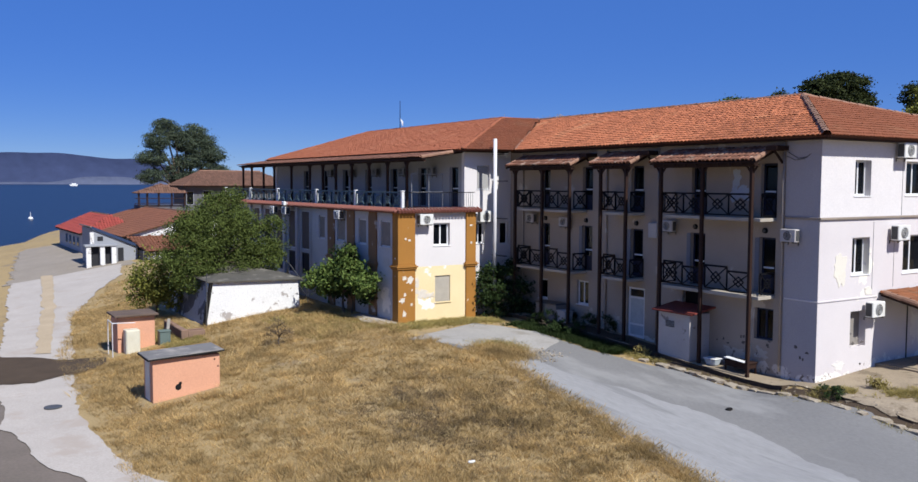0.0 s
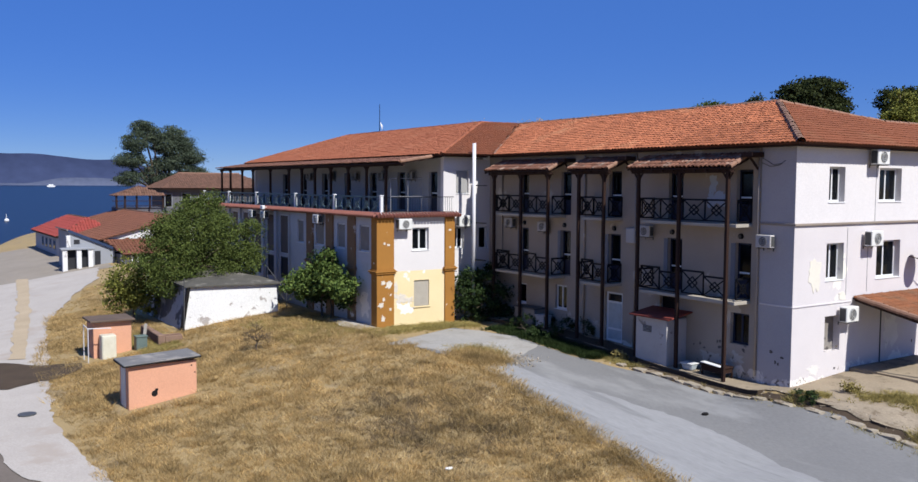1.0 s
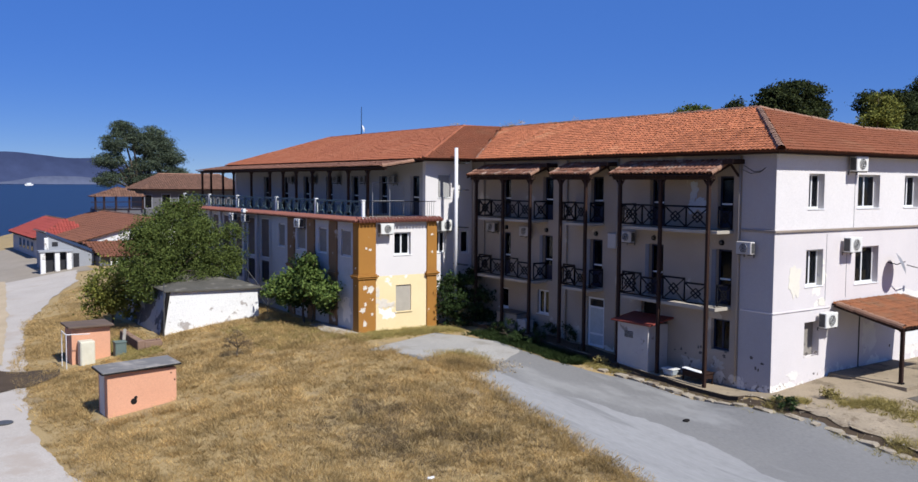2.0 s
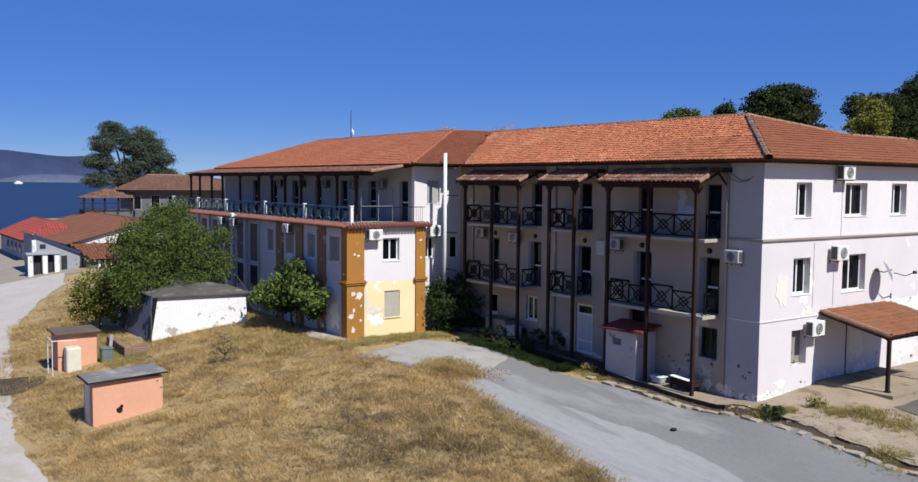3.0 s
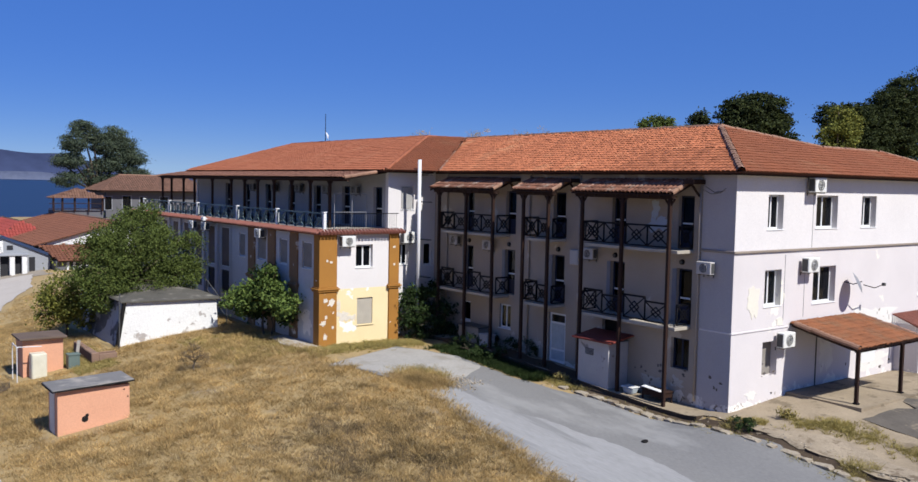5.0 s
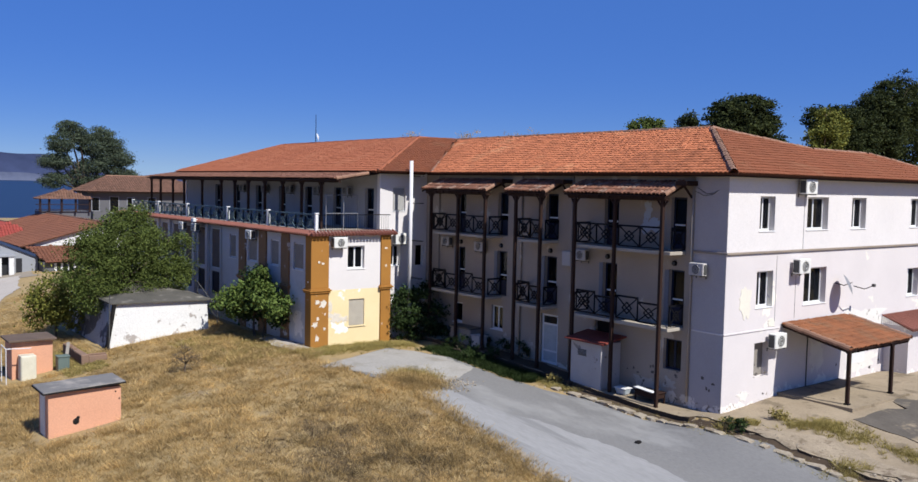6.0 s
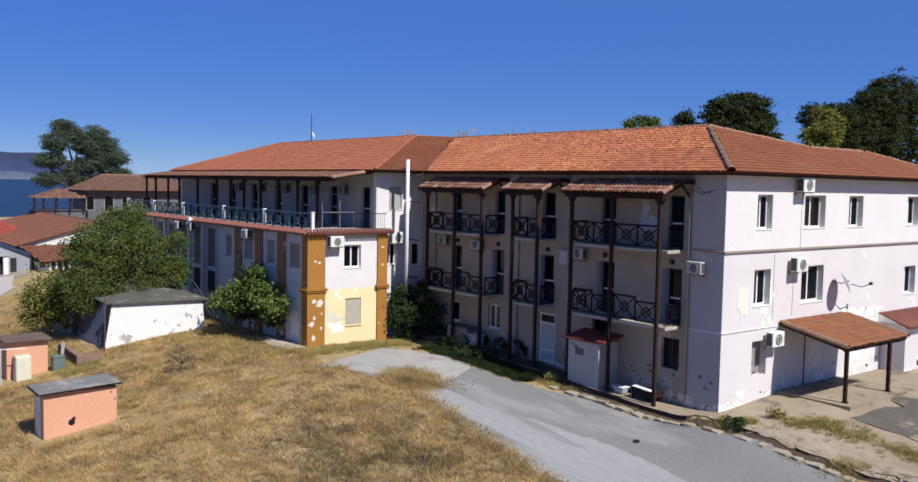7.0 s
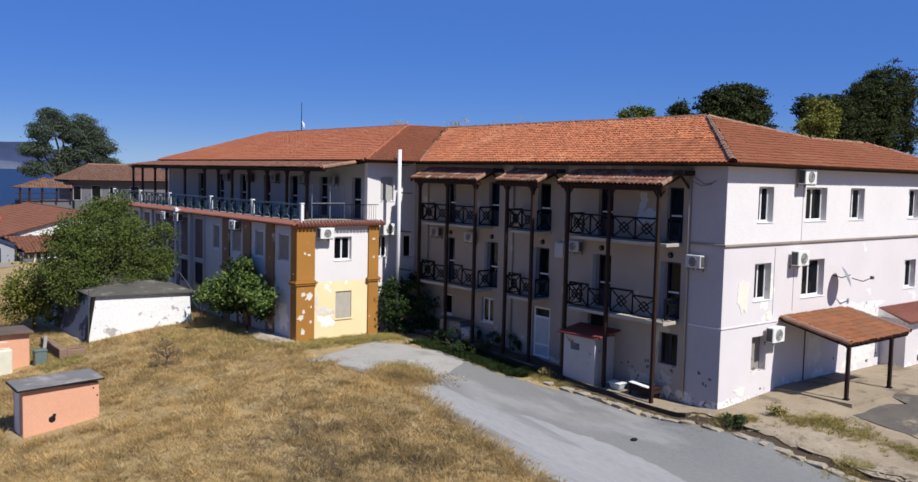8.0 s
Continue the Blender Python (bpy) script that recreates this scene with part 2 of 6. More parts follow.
M["leaf_grove"] = leaf_material("dark_pine_needles", (0.075, 0.09, 0.028), (0.010, 0.018, 0.008), low=0.45)
M["leaf_vine"] = leaf_material("dark_vine_leaf", (0.05, 0.08, 0.025), (0.016, 0.03, 0.01))
# Green taken very dark: the building's shadow is in this colour.
M["shadow_grass"] = leaf_material("shadow_dark_grass", (0.04, 0.062, 0.016), (0.012, 0.022, 0.008))
M["straw"] = leaf_material("straw_grass", (0.74, 0.53, 0.245), (0.42, 0.30, 0.135), 0.8, 0.75, 0.46, 0.5)
M["weed"] = leaf_material("dusty_green_weed", (0.42, 0.34, 0.125), (0.24, 0.20, 0.07), 0.8)
M["flaked"] = material("flaked_limewash", (0.80, 0.77, 0.73), (0.68, 0.64, 0.60), 1.2, 0.7, 0.95, stain=(0.28, 0.25, 0.22), stain_scale=2.4, stain_cut=0.62, stain_soft=0.02)
M["flaked_dull"] = material("bared_grey_plaster", (0.50, 0.45, 0.40), (0.38, 0.34, 0.30), 1.6, 0.8, 0.95, stain=(0.12, 0.10, 0.085), stain_scale=3.0, stain_cut=0.57, stain_soft=0.02)
M["flaked_blue"] = material("pale_blue_grey_patch", (0.510, 0.544, 0.595), (0.425, 0.459, 0.510), 1.2, 0.7, 0.95)
M["yellowed"] = material("yellowed_patch", (0.75, 0.705, 0.60), (0.70, 0.655, 0.58), 1.2, 0.7, 0.95)
# Flat black; the unlit depth of holes and openings is painted with it.
M["flat_black"] = material("flat_black_tone", (0.012, 0.010, 0.010), None, 3, 0.5, 0.95)
# Blue-grey, darkened to hold the verandah roof's shade.
M["verandah_wall"] = material("shaded_blue_grey_render", (0.42, 0.42, 0.44), (0.34, 0.34, 0.36), 0.5, 0.7, 0.9, fine=25, bump=0.15)
M["rubble"] = material("pale_rubble", (0.42, 0.36, 0.28), (0.27, 0.225, 0.175), 1.5, 0.8, 0.95, vary=0.3, island=True)
# Mossy concrete, with the tree's shadow taken into its dark tone.
M["mossy"] = material("mossy_shaded_concrete", (0.115, 0.105, 0.09), (0.055, 0.053, 0.045), 0.8, 0.8, 0.95, bump=0.5, stain=(0.19, 0.175, 0.15), stain_scale=1.0, stain_cut=0.56, stain_soft=0.12)
M["shore_white"] = material("plain_grey_white_render", (0.50, 0.49, 0.50), (0.40, 0.39, 0.40), 0.3, 0.7, 0.9)
M["rust_slab"] = material("rust_stained_slab", (0.15, 0.105, 0.08), (0.09, 0.065, 0.05), 1.0, 0.8, 0.9, bump=0.4)
M["cabinet"] = material("yellowed_white_enamel", (0.70, 0.67, 0.55), (0.58, 0.54, 0.42), 2.5, 0.6, 0.5, bump=0.05)
M["sand"] = material("sandy_track_earth", (0.47, 0.37, 0.25), (0.36, 0.28, 0.18), 0.6, 0.8, 0.95, fine=12, bump=0.4)
# White-patched wall; the tree's shade is put into its grey.
M["shaded_side"] = material("shaded_grey_side_wall", (0.30, 0.30, 0.32), (0.16, 0.16, 0.17), 0.9, 0.8, 0.95, bump=0.4, stain=(0.66, 0.66, 0.67), stain_scale=0.8, stain_cut=0.49, stain_soft=0.03)
M["blue_trim"] = material("dark_blue_fascia", (0.03, 0.055, 0.13), None, 2, 0.5, 0.7)
M["shore_grey"] = material("grey_blue_render", (0.34, 0.35, 0.38), (0.26, 0.27, 0.30), 0.3, 0.7, 0.9)
M["leaf_paint"] = material("grey_shutter_paint", (0.20, 0.215, 0.25), (0.15, 0.16, 0.19), 3, 0.6, 0.6)
# Shaded copy of the lilac-white render, for the corner's west face.
M["corner_render"] = material("shaded_lilac_render", (0.46, 0.425, 0.43), (0.38, 0.35, 0.355), 0.5, 0.7, 0.9, fine=25, bump=0.15, peel=((0.60, 0.56, 0.53), (0.18, 0.155, 0.14)))
M["kerb_stone"] = material("cream_broken_kerbstone", (0.41, 0.35, 0.27), (0.25, 0.205, 0.15), 1.4, 0.9, 0.95, fine=9, bump=0.9, depth=0.03, stain=(0.17, 0.13, 0.09), stain_scale=2.2, stain_cut=0.54, stain_soft=0.08)
M["gravel"] = material("tan_gravel_yard", (0.31, 0.265, 0.215), (0.23, 0.195, 0.155), 0.4, 0.8, 0.95, fine=9, bump=0.5)
M["yard"] = material("patched_grey_yard", (0.125, 0.108, 0.09), (0.07, 0.06, 0.05), 0.9, 0.9, 0.95, fine=9, bump=0.7, stain=(0.27, 0.215, 0.15), stain_scale=0.8, stain_cut=0.55, stain_soft=0.12)
M["pale_ground"] = material("pale_broken_concrete", (0.35, 0.285, 0.205), (0.19, 0.15, 0.105), 1.1, 0.9, 0.95, fine=9, bump=0.9, depth=0.03, stain=(0.14, 0.105, 0.07), stain_scale=1.6, stain_cut=0.54, stain_soft=0.08)
# Browner, darker copy of the ochre for the west-side pilasters.
M["ochre_brown"] = material("dull_brown_ochre", (0.26, 0.15, 0.075), (0.19, 0.115, 0.065), 0.8, 0.7, 0.9, stain=(0.46, 0.42, 0.38), stain_scale=1.6, stain_cut=0.6, stain_soft=0.03)
# Stained render, greyer than the end walls' white.
M["side_render"] = material("stained_blue_white_render", (0.56, 0.56, 0.58), (0.42, 0.42, 0.44), 0.5, 0.8, 0.9, fine=25, bump=0.15, stain=(0.36, 0.35, 0.34), stain_scale=0.6, stain_cut=0.6, stain_soft=0.08)
M["hut_grey"] = material("grey_white_render", (0.52, 0.49, 0.475), (0.40, 0.375, 0.36), 0.9, 0.7, 0.9, stain=(0.22, 0.20, 0.19), stain_scale=1.6, stain_cut=0.61, stain_soft=0.03)
M["mould"] = material("dark_mould_chip", (0.16, 0.14, 0.13), (0.07, 0.06, 0.055), 4, 0.7, 0.95)
M["bare_white"] = material("bared_white_plaster", (0.74, 0.68, 0.60), (0.60, 0.54, 0.46), 2.5, 0.8, 0.95, fine=14, bump=0.4)
M["grey_straw"] = leaf_material("withered_grey_grass", (0.36, 0.27, 0.16), (0.17, 0.125, 0.075), 0.8, 0.75, 0.46, 0.4)
M["pale_straw"] = leaf_material("bleached_straw", (0.86, 0.68, 0.38), (0.62, 0.47, 0.24), 0.8, 0.75, 0.6, 0.5)

# ---- building helpers ----
def sm(t):
    t = min(1.0, max(0.0, t))
    return t * t * (3 - 2 * t)


def paved_z(x, y):
    """Top of the concrete along the balconies and round the south end."""
    west = min(0.42, max(-0.16, -0.15 + 0.05 * (y - 22.8)))
    south = -0.02 + 0.27 * sm((x - 30) / 4.5) - 0.5 * sm((18.6 - y) / 5.0) * (1 - sm((x - 32) / 8))
    return west + (south - west) * sm((21.6 - y) / 1.5)


def ground_z(x, y):
    """Height of the land: a low rise by the hotel that falls to the shore track and the sea."""
    z = -1.5 + 1.8 * sm((x - 4.5) / 17)
    z -= min(1.3, max(0.0, 0.08 * (33 - y))) * sm((x - 11) / 6)
    if y < 45:
        z += (paved_z(x, y) - 0.25 - z) * sm((x - 25.0) / 3.2)
        z += 0.2 * sm((x - 28.55) / 0.5)
    coast = max(60, 118 + 1.6 * min(x, 22)) + 75 * sm((x - 22) / 20)
    z -= 5.0 * sm((y - coast + 8) / 30)
    return z


def join(ob, parent):
    """Make ob, built at its place in the world, a part of parent."""
    ob.parent = parent
    if parent is not None and parent.parent is None:
        ob.matrix_parent_inverse = Matrix.Translation(-parent.location)
    return ob


def part(name, bm, mat, parent=None, label="", smooth=False):
    me = bpy.data.meshes.new(name)
    bm.to_mesh(me)
    bm.free()
    me.materials.append(M[mat] if isinstance(mat, str) else mat)
    if smooth:
        me.polygons.foreach_set("use_smooth", [True] * len(me.polygons))
    ob = new(name, me)
    join(ob, parent)
    if label:
        ob["label"] = label
    return ob


def share(name, me, m, parent):
    """A piece on a shared mesh, placed within its parent's space."""
    ob = join(new(name, me), parent)
    ob.matrix_basis = m
    return ob


def empty(name, at=(0, 0, 0), label="", category="", group="", kind=""):
    e = new(name)
    e.location = at
    e.empty_display_size = 0.3
    return tagged(e, label, category, group, kind)


def box(bm, x0, x1, y0, y1, z0, z1, bevel=0.0):
    r = bmesh.ops.create_cube(bm, size=1.0, matrix=Matrix.Translation(((x0 + x1) / 2, (y0 + y1) / 2, (z0 + z1) / 2)) @ Matrix.Diagonal((x1 - x0, y1 - y0, z1 - z0, 1)))
    if bevel:
        edges = {e for v in r["verts"] for e in v.link_edges}
        bmesh.ops.bevel(bm, geom=list(edges), offset=bevel, segments=1, affect="EDGES")
    return bm


def boxes(*rows, bevel=0.0):
    bm = bmesh.new()
    for r in rows:
        box(bm, *r, bevel=bevel)
    return bm


def bar(bm, a, b, w, d=None, sides=4):
    """A straight bar between two points."""
    a, b = Vector(a), Vector(b)
    r = (b - a)
    m = Matrix.Translation((a + b) / 2) @ r.to_track_quat("Z", "Y").to_matrix().to_4x4()
    if sides == 4:
        bmesh.ops.create_cube(bm, size=1.0, matrix=m @ Matrix.Diagonal((w, d or w, r.length, 1)))
    else:
        bmesh.ops.create_cone(bm, cap_ends=True, segments=sides, radius1=w / 2, radius2=(d or w) / 2, depth=r.length, matrix=m)
    return bm


def wall_mesh(axis, at, thick, u0, u1, z0, z1, holes=()):
    """A wall in the plane axis = at, going thick inwards (signed), with rectangular openings (ua, ub, za, zb)."""
    us = sorted({u0, u1, *[h[0] for h in holes], *[h[1] for h in holes]})
    zs = sorted({z0, z1, *[h[2] for h in holes], *[h[3] for h in holes]})
    us = [u for u in us if u0 <= u <= u1]
    zs = [z for z in zs if z0 <= z <= z1]

    def solid(i, j):
        if not (0 <= i < len(us) - 1 and 0 <= j < len(zs) - 1):
            return False
        cu, cz = (us[i] + us[i + 1]) / 2, (zs[j] + zs[j + 1]) / 2
        return not any(h[0] < cu < h[1] and h[2] < cz < h[3] for h in holes)

    bm = bmesh.new()

    def p(u, z, d):
        return bm.verts.new((at + d, u, z) if axis == "x" else (u, at + d, z))

    for i in range(len(us) - 1):
        for j in range(len(zs) - 1):
            if not solid(i, j):
                continue
            a, b, c, d = us[i], us[i + 1], zs[j], zs[j + 1]
            for t in (0, thick):
                bm.faces.new([p(a, c, t), p(b, c, t), p(b, d, t), p(a, d, t)])
            for ok, (ua, za, ub, zb) in ((solid(i - 1, j), (a, c, a, d)), (solid(i + 1, j), (b, c, b, d)),
                                         (solid(i, j - 1), (a, c, b, c)), (solid(i, j + 1), (a, d, b, d))):
                if not ok:
                    bm.faces.new([p(ua, za, 0), p(ub, zb, 0), p(ub, zb, thick), p(ua, za, thick)])
    bmesh.ops.remove_doubles(bm, verts=bm.verts, dist=0.0005)
    bmesh.ops.recalc_face_normals(bm, faces=bm.faces)
    return bm


def inside(px, py, poly):
    hit = False
    for (ax, ay), (bx, by) in zip(poly, poly[1:] + poly[:1]):
        if (ay > py) != (by > py) and px < (bx - ax) * (py - ay) / (by - ay) + ax:
            hit = not hit
    return hit


def tiled_face(o, u, v, poly, wide=0.21, long=0.36, seed=1, segs=4, rise=0.068, leave=(0, 0)):
    """Barrel tiles on one sloping face. o: a corner on the eave; u: along the eave; v: up the slope (unit vectors);
    poly: the face's outline in (u, v) metres. Returns vertices and faces, a separate island for each tile."""
    rnd = random.Random(seed)
    o, u, v = Vector(o), Vector(u), Vector(v)
    nrm = u.cross(v)
    if nrm.z < 0:
        nrm = -nrm
    umin, umax = min(p[0] for p in poly), max(p[0] for p in poly)
    vmin, vmax = min(p[1] for p in poly), max(p[1] for p in poly)
    verts, faces = [], []
    slip = [rnd.uniform(-0.035, 0.035) for _ in range(int((umax - umin) / wide) + 1)]
    for j in range(int((vmax - vmin) / long) + 1):
        for i in range(int((umax - umin) / wide) + 1):
            cu, cv = umin + (i + 0.5) * wide, vmin + (j + 0.5) * long - 0.05 + (slip[i] if j else 0.0)
            if not inside(cu, max(cv, 0.05), poly) or (cu < leave[0] and cv < leave[1]):
                continue
            k = len(verts)
            off, lift, tw = rnd.uniform(-0.012, 0.012), rnd.uniform(0, 0.012), rnd.uniform(-0.012, 0.012)
            for e, (dv, up) in enumerate(((-0.55 * long, 0.028), (0.5 * long, 0.0))):
                for s in range(segs + 1):
                    a = math.pi * s / segs
                    w = wide * (0.53 - 0.06 * e)
                    q = o + u * (cu + off + tw * (1 if e else -1) - w * math.cos(a)) + v * (cv + dv) + nrm * (0.01 + up + lift + rise * math.sin(a))
                    verts.append(q)
            for s in range(segs):
                faces.append((k + s, k + s + 1, k + segs + 2 + s, k + segs + 1 + s))
            # the tile's thick lower lip
            m = len(verts)
            for s in range(segs + 1):
                verts.append(verts[k + s] - nrm * 0.015)
            for s in range(segs):
                faces.append((k + s + 1, k + s, m + s, m + s + 1))
    return verts, faces


def from_lists(name, verts, faces, mat, parent=None, smooth=False):
    me = bpy.data.meshes.new(name)
    me.from_pydata([tuple(q) for q in verts], [], faces)
    me.update()
    me.materials.append(M[mat] if isinstance(mat, str) else mat)
    if smooth:
        me.polygons.foreach_set("use_smooth", [True] * len(me.polygons))
    return join(new(name, me), parent)


def roof_face(parent, corners, seed, mat="tile", wide=0.21, long=0.36, tiles=True, leave=(0, 0)):
    """One plane of a tiled roof: a boarded deck under it and the tiles on it. corners: eave first, then round."""
    c = [Vector(q) for q in corners]
    u = (c[1] - c[0]).normalized()
    w = (c[-1] - c[0])
    v = (w - u * w.dot(u)).normalized()
    poly = [((q - c[0]).dot(u), (q - c[0]).dot(v)) for q in c]
    nrm = u.cross(v)
    if nrm.z < 0:
        nrm = -nrm
    bm = bmesh.new()
    c = [c[0] + v * 0.07, c[1] + v * 0.07, *c[2:]] if tiles else c
    top = [bm.verts.new(q) for q in c]
    low = [bm.verts.new(q - nrm * 0.08) for q in c]
    bm.faces.new(top)
    bm.faces.new(low[::-1])
    for i in range(len(c)):
        j = (i + 1) % len(c)
        bm.faces.new([top[i], low[i], low[j], top[j]])
    bmesh.ops.recalc_face_normals(bm, faces=bm.faces)
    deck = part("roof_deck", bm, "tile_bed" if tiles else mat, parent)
    if tiles:
        vs, fs = tiled_face(c[0] - v * 0.07, u, v, poly, wide, long, seed, leave=leave)
        t = from_lists("roof_tiles", vs, fs, mat, parent)
        t["kind"] = "stuff"
    return deck


def ridge_line(parent, a, b, seed=0, radius=0.13, piece=0.4, mat="ridge"):
    """Overlapping half-round ridge tiles bedded in mortar."""
    rnd = random.Random(seed)
    a, b = Vector(a), Vector(b)
    d = (b - a)
    n = max(1, int(d.length / piece))
    d.normalize()
    side = d.cross(Vector((0, 0, 1))).normalized()
    up = side.cross(d)
    verts, faces = [], []
    for i in range(n):
        k = len(verts)
        jx, jz = rnd.uniform(-0.015, 0.015), rnd.uniform(0, 0.02)
        for s0, r in ((i * piece, radius * 1.08), ((i + 1.12) * piece, radius * 0.92)):
            for s in range(7):
                t = math.pi * (s / 6 * 1.3 - 0.15)
                verts.append(a + d * s0 + side * (r * math.cos(t) + jx) + up * (r * math.sin(t) + jz - 0.01))
        for s in range(6):
            faces.append((k + s, k + s + 1, k + 8 + s, k + 7 + s))
    ob = from_lists("ridge_tiles", verts, faces, mat, parent)
    ob["kind"] = "stuff"
    return ob


def strip(name, mat, centre, lift=0.02, step=0.4, label="", category="", edge=0.25, seed=3, across=8, kind="structure", parent=None):
    """A laid strip that follows the land. centre: rows of (x0, y0, x1, y1), its two edges."""
    bm = bmesh.new()
    prev = None
    noise_at = lambda q: noise.noise(Vector((q[0] * 0.6, q[1] * 0.6, seed))) + 0.55 * noise.noise(Vector((q[0] * 2.3, q[1] * 2.3, seed)))
    for (a0, b0, c0, d0), (a1, b1, c1, d1) in zip(centre, centre[1:]):
        n = max(2, int(math.hypot(a1 - a0, b1 - b0) / step))
        for i in range(n + (1 if (a1, b1, c1, d1) == centre[-1] else 0)):
            t = i / n
            L = Vector((a0 + (a1 - a0) * t, b0 + (b1 - b0) * t))
            R = Vector((c0 + (c1 - c0) * t, d0 + (d1 - d0) * t))
            w = (R - L).normalized()
            L = L + w * noise_at(L) * edge * 2
            R = R + w * noise_at(R) * edge * 2
            row = []
            for k in range(across + 1):
                q = L.lerp(R, k / across)
                row.append(bm.verts.new((q.x, q.y, ground_z(q.x, q.y) + lift)))
            if prev:
                for k in range(across):
                    bm.faces.new([prev[k], prev[k + 1], row[k + 1], row[k]])
            prev = row
    bmesh.ops.recalc_face_normals(bm, faces=bm.faces)
    if bm.faces and sum(f.normal.z for f in bm.faces) < 0:
        bmesh.ops.reverse_faces(bm, faces=bm.faces)
    ob = part(name, bm, mat, parent)
    return tagged(ob, label, category, "", kind)


def on_wall(axis, at, u0, u1, d0, d1, z0, z1):
    """Box limits by the wall's own axes: u along it, d inwards from its face."""
    return (at + d0, at + d1, u0, u1, z0, z1) if axis == "x" else (u0, u1, at + d0, at + d1, z0, z1)


def window(axis, at, u0, u1, z0, z1, parent, depth=0.3, leaves=2, curtain=0.0, sill=True, paint="frame"):
    """A recessed white casement with panes and a sill; a part of the building."""
    f, rows = 0.085, []
    d0, d1 = depth, depth + 0.07
    rows += [on_wall(axis, at, u0, u1, d0, d1, z0, z0 + f), on_wall(axis, at, u0, u1, d0, d1, z1 - f, z1)]
    for k in range(leaves + 1):
        u = u0 + (u1 - u0 - f) * k / leaves
        rows.append(on_wall(axis, at, u, u + f, d0 + 0.002, d1 - 0.002, z0 + f, z1 - f))
    w = part("window", boxes(*rows), paint, parent)
    for k in range(leaves):
        a, b = u0 + (u1 - u0) * k / leaves + f * 0.6, u0 + (u1 - u0) * (k + 1) / leaves - f * 0.2
        part("pane", boxes(on_wall(axis, at, a, b, d0 + 0.03, d0 + 0.04, z0 + f, z1 - f)), "pane", w)
    if curtain:
        part("curtain", boxes(on_wall(axis, at, u0 + (u1 - u0) * (1 - curtain), u1 - f, d0 + 0.09, d0 + 0.12, z0 + f, z1 - f)), "curtain", w)
    if sill:
        part("sill", boxes(on_wall(axis, at, u0 - 0.05, u1 + 0.05, -0.03, depth, z0 - 0.04, z0 + 0.004), bevel=0.008), "frame", w)
    # dark sheet added close behind the glass for the room's darkness
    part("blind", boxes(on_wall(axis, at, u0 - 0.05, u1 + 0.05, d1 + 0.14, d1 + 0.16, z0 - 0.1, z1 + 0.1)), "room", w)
    return w


def balcony_door(axis, at, u0, u1, z0, z1, parent, depth=0.2, mat="blue_door"):
    """A dark glazed door with a pale mid rail."""
    f, d0, d1 = 0.09, depth, depth + 0.06
    um = (u0 + u1) / 2
    rows = [on_wall(axis, at, u0, u0 + f, d0, d1, z0, z1), on_wall(axis, at, u1 - f, u1, d0, d1, z0, z1),
            on_wall(axis, at, u0 + f, u1 - f, d0, d1, z1 - f, z1), on_wall(axis, at, u0 + f, u1 - f, d0, d1, z0, z0 + 0.75)]
    d = part("door", boxes(*rows), mat, parent)
    part("pane", boxes(on_wall(axis, at, u0 + f, u1 - f, d0 + 0.02, d0 + 0.03, z0 + 0.75, z1 - f)), "pane", d)
    part("mid_rail", boxes(on_wall(axis, at, u0 + f, u1 - f, d0 - 0.01, d0 + 0.05, z0 + 1.0, z0 + 1.07)), "frame", d)
    part("door_handle", boxes(on_wall(axis, at, u0 + 0.12, u0 + 0.16, d0 - 0.06, d0, z0 + 1.0, z0 + 1.14), bevel=0.006), "iron", d)
    # dark sheet behind the door's glass, as at the windows
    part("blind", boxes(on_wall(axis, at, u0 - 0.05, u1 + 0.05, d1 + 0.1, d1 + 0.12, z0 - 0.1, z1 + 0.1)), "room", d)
    return d


def air_conditioner(axis, at, u, z, group, label, wide=0.85, high=0.62, deep=0.34, paint="ac"):
    """An outdoor unit on wall brackets: casing, fan grille ring, grille bars, brackets."""
    u0, u1, z0, z1 = u - wide / 2, u + wide / 2, z - high / 2, z + high / 2
    ac = empty("air_conditioner", (at, u, z0) if axis == "x" else (u, at, z0), label, "air conditioner", group)
    part("casing", boxes(on_wall(axis, at, u0, u1, -0.12 - deep, -0.12, z0, z1), bevel=0.02), paint, ac)
    bm = bmesh.new()
    uc = u0 + wide * 0.5
    r = high * 0.38
    face = -0.12 - deep - 0.006
    c = Vector((at + face, uc, z)) if axis == "x" else Vector((uc, at + face, z))
    rot = Matrix.Rotation(radians(90), 4, "Y" if axis == "x" else "X")
    bmesh.ops.create_cone(bm, cap_ends=True, segments=24, radius1=r, radius2=r, depth=0.02, matrix=Matrix.Translation(c) @ rot)
    part("fan_grille", bm, "ac_dark", ac, "dark round fan grille")
    bm = bmesh.new()
    for k in range(3):
        rr = r * (0.35 + 0.3 * k)
        pts = [(math.cos(t) * rr, math.sin(t) * rr) for t in [i * math.pi / 10 for i in range(20)]]
        for (a, b), (a2, b2) in zip(pts, pts[1:] + pts[:1]):
            n = Vector((-0.015, 0, 0)) if axis == "x" else Vector((0, -0.015, 0))
            e = (lambda p, q: c + n + (Vector((0, p, q)) if axis == "x" else Vector((p, 0, q))))
            bar(bm, e(a, b), e(a2, b2), 0.012)
    part("fan_grille", bm, paint, ac)
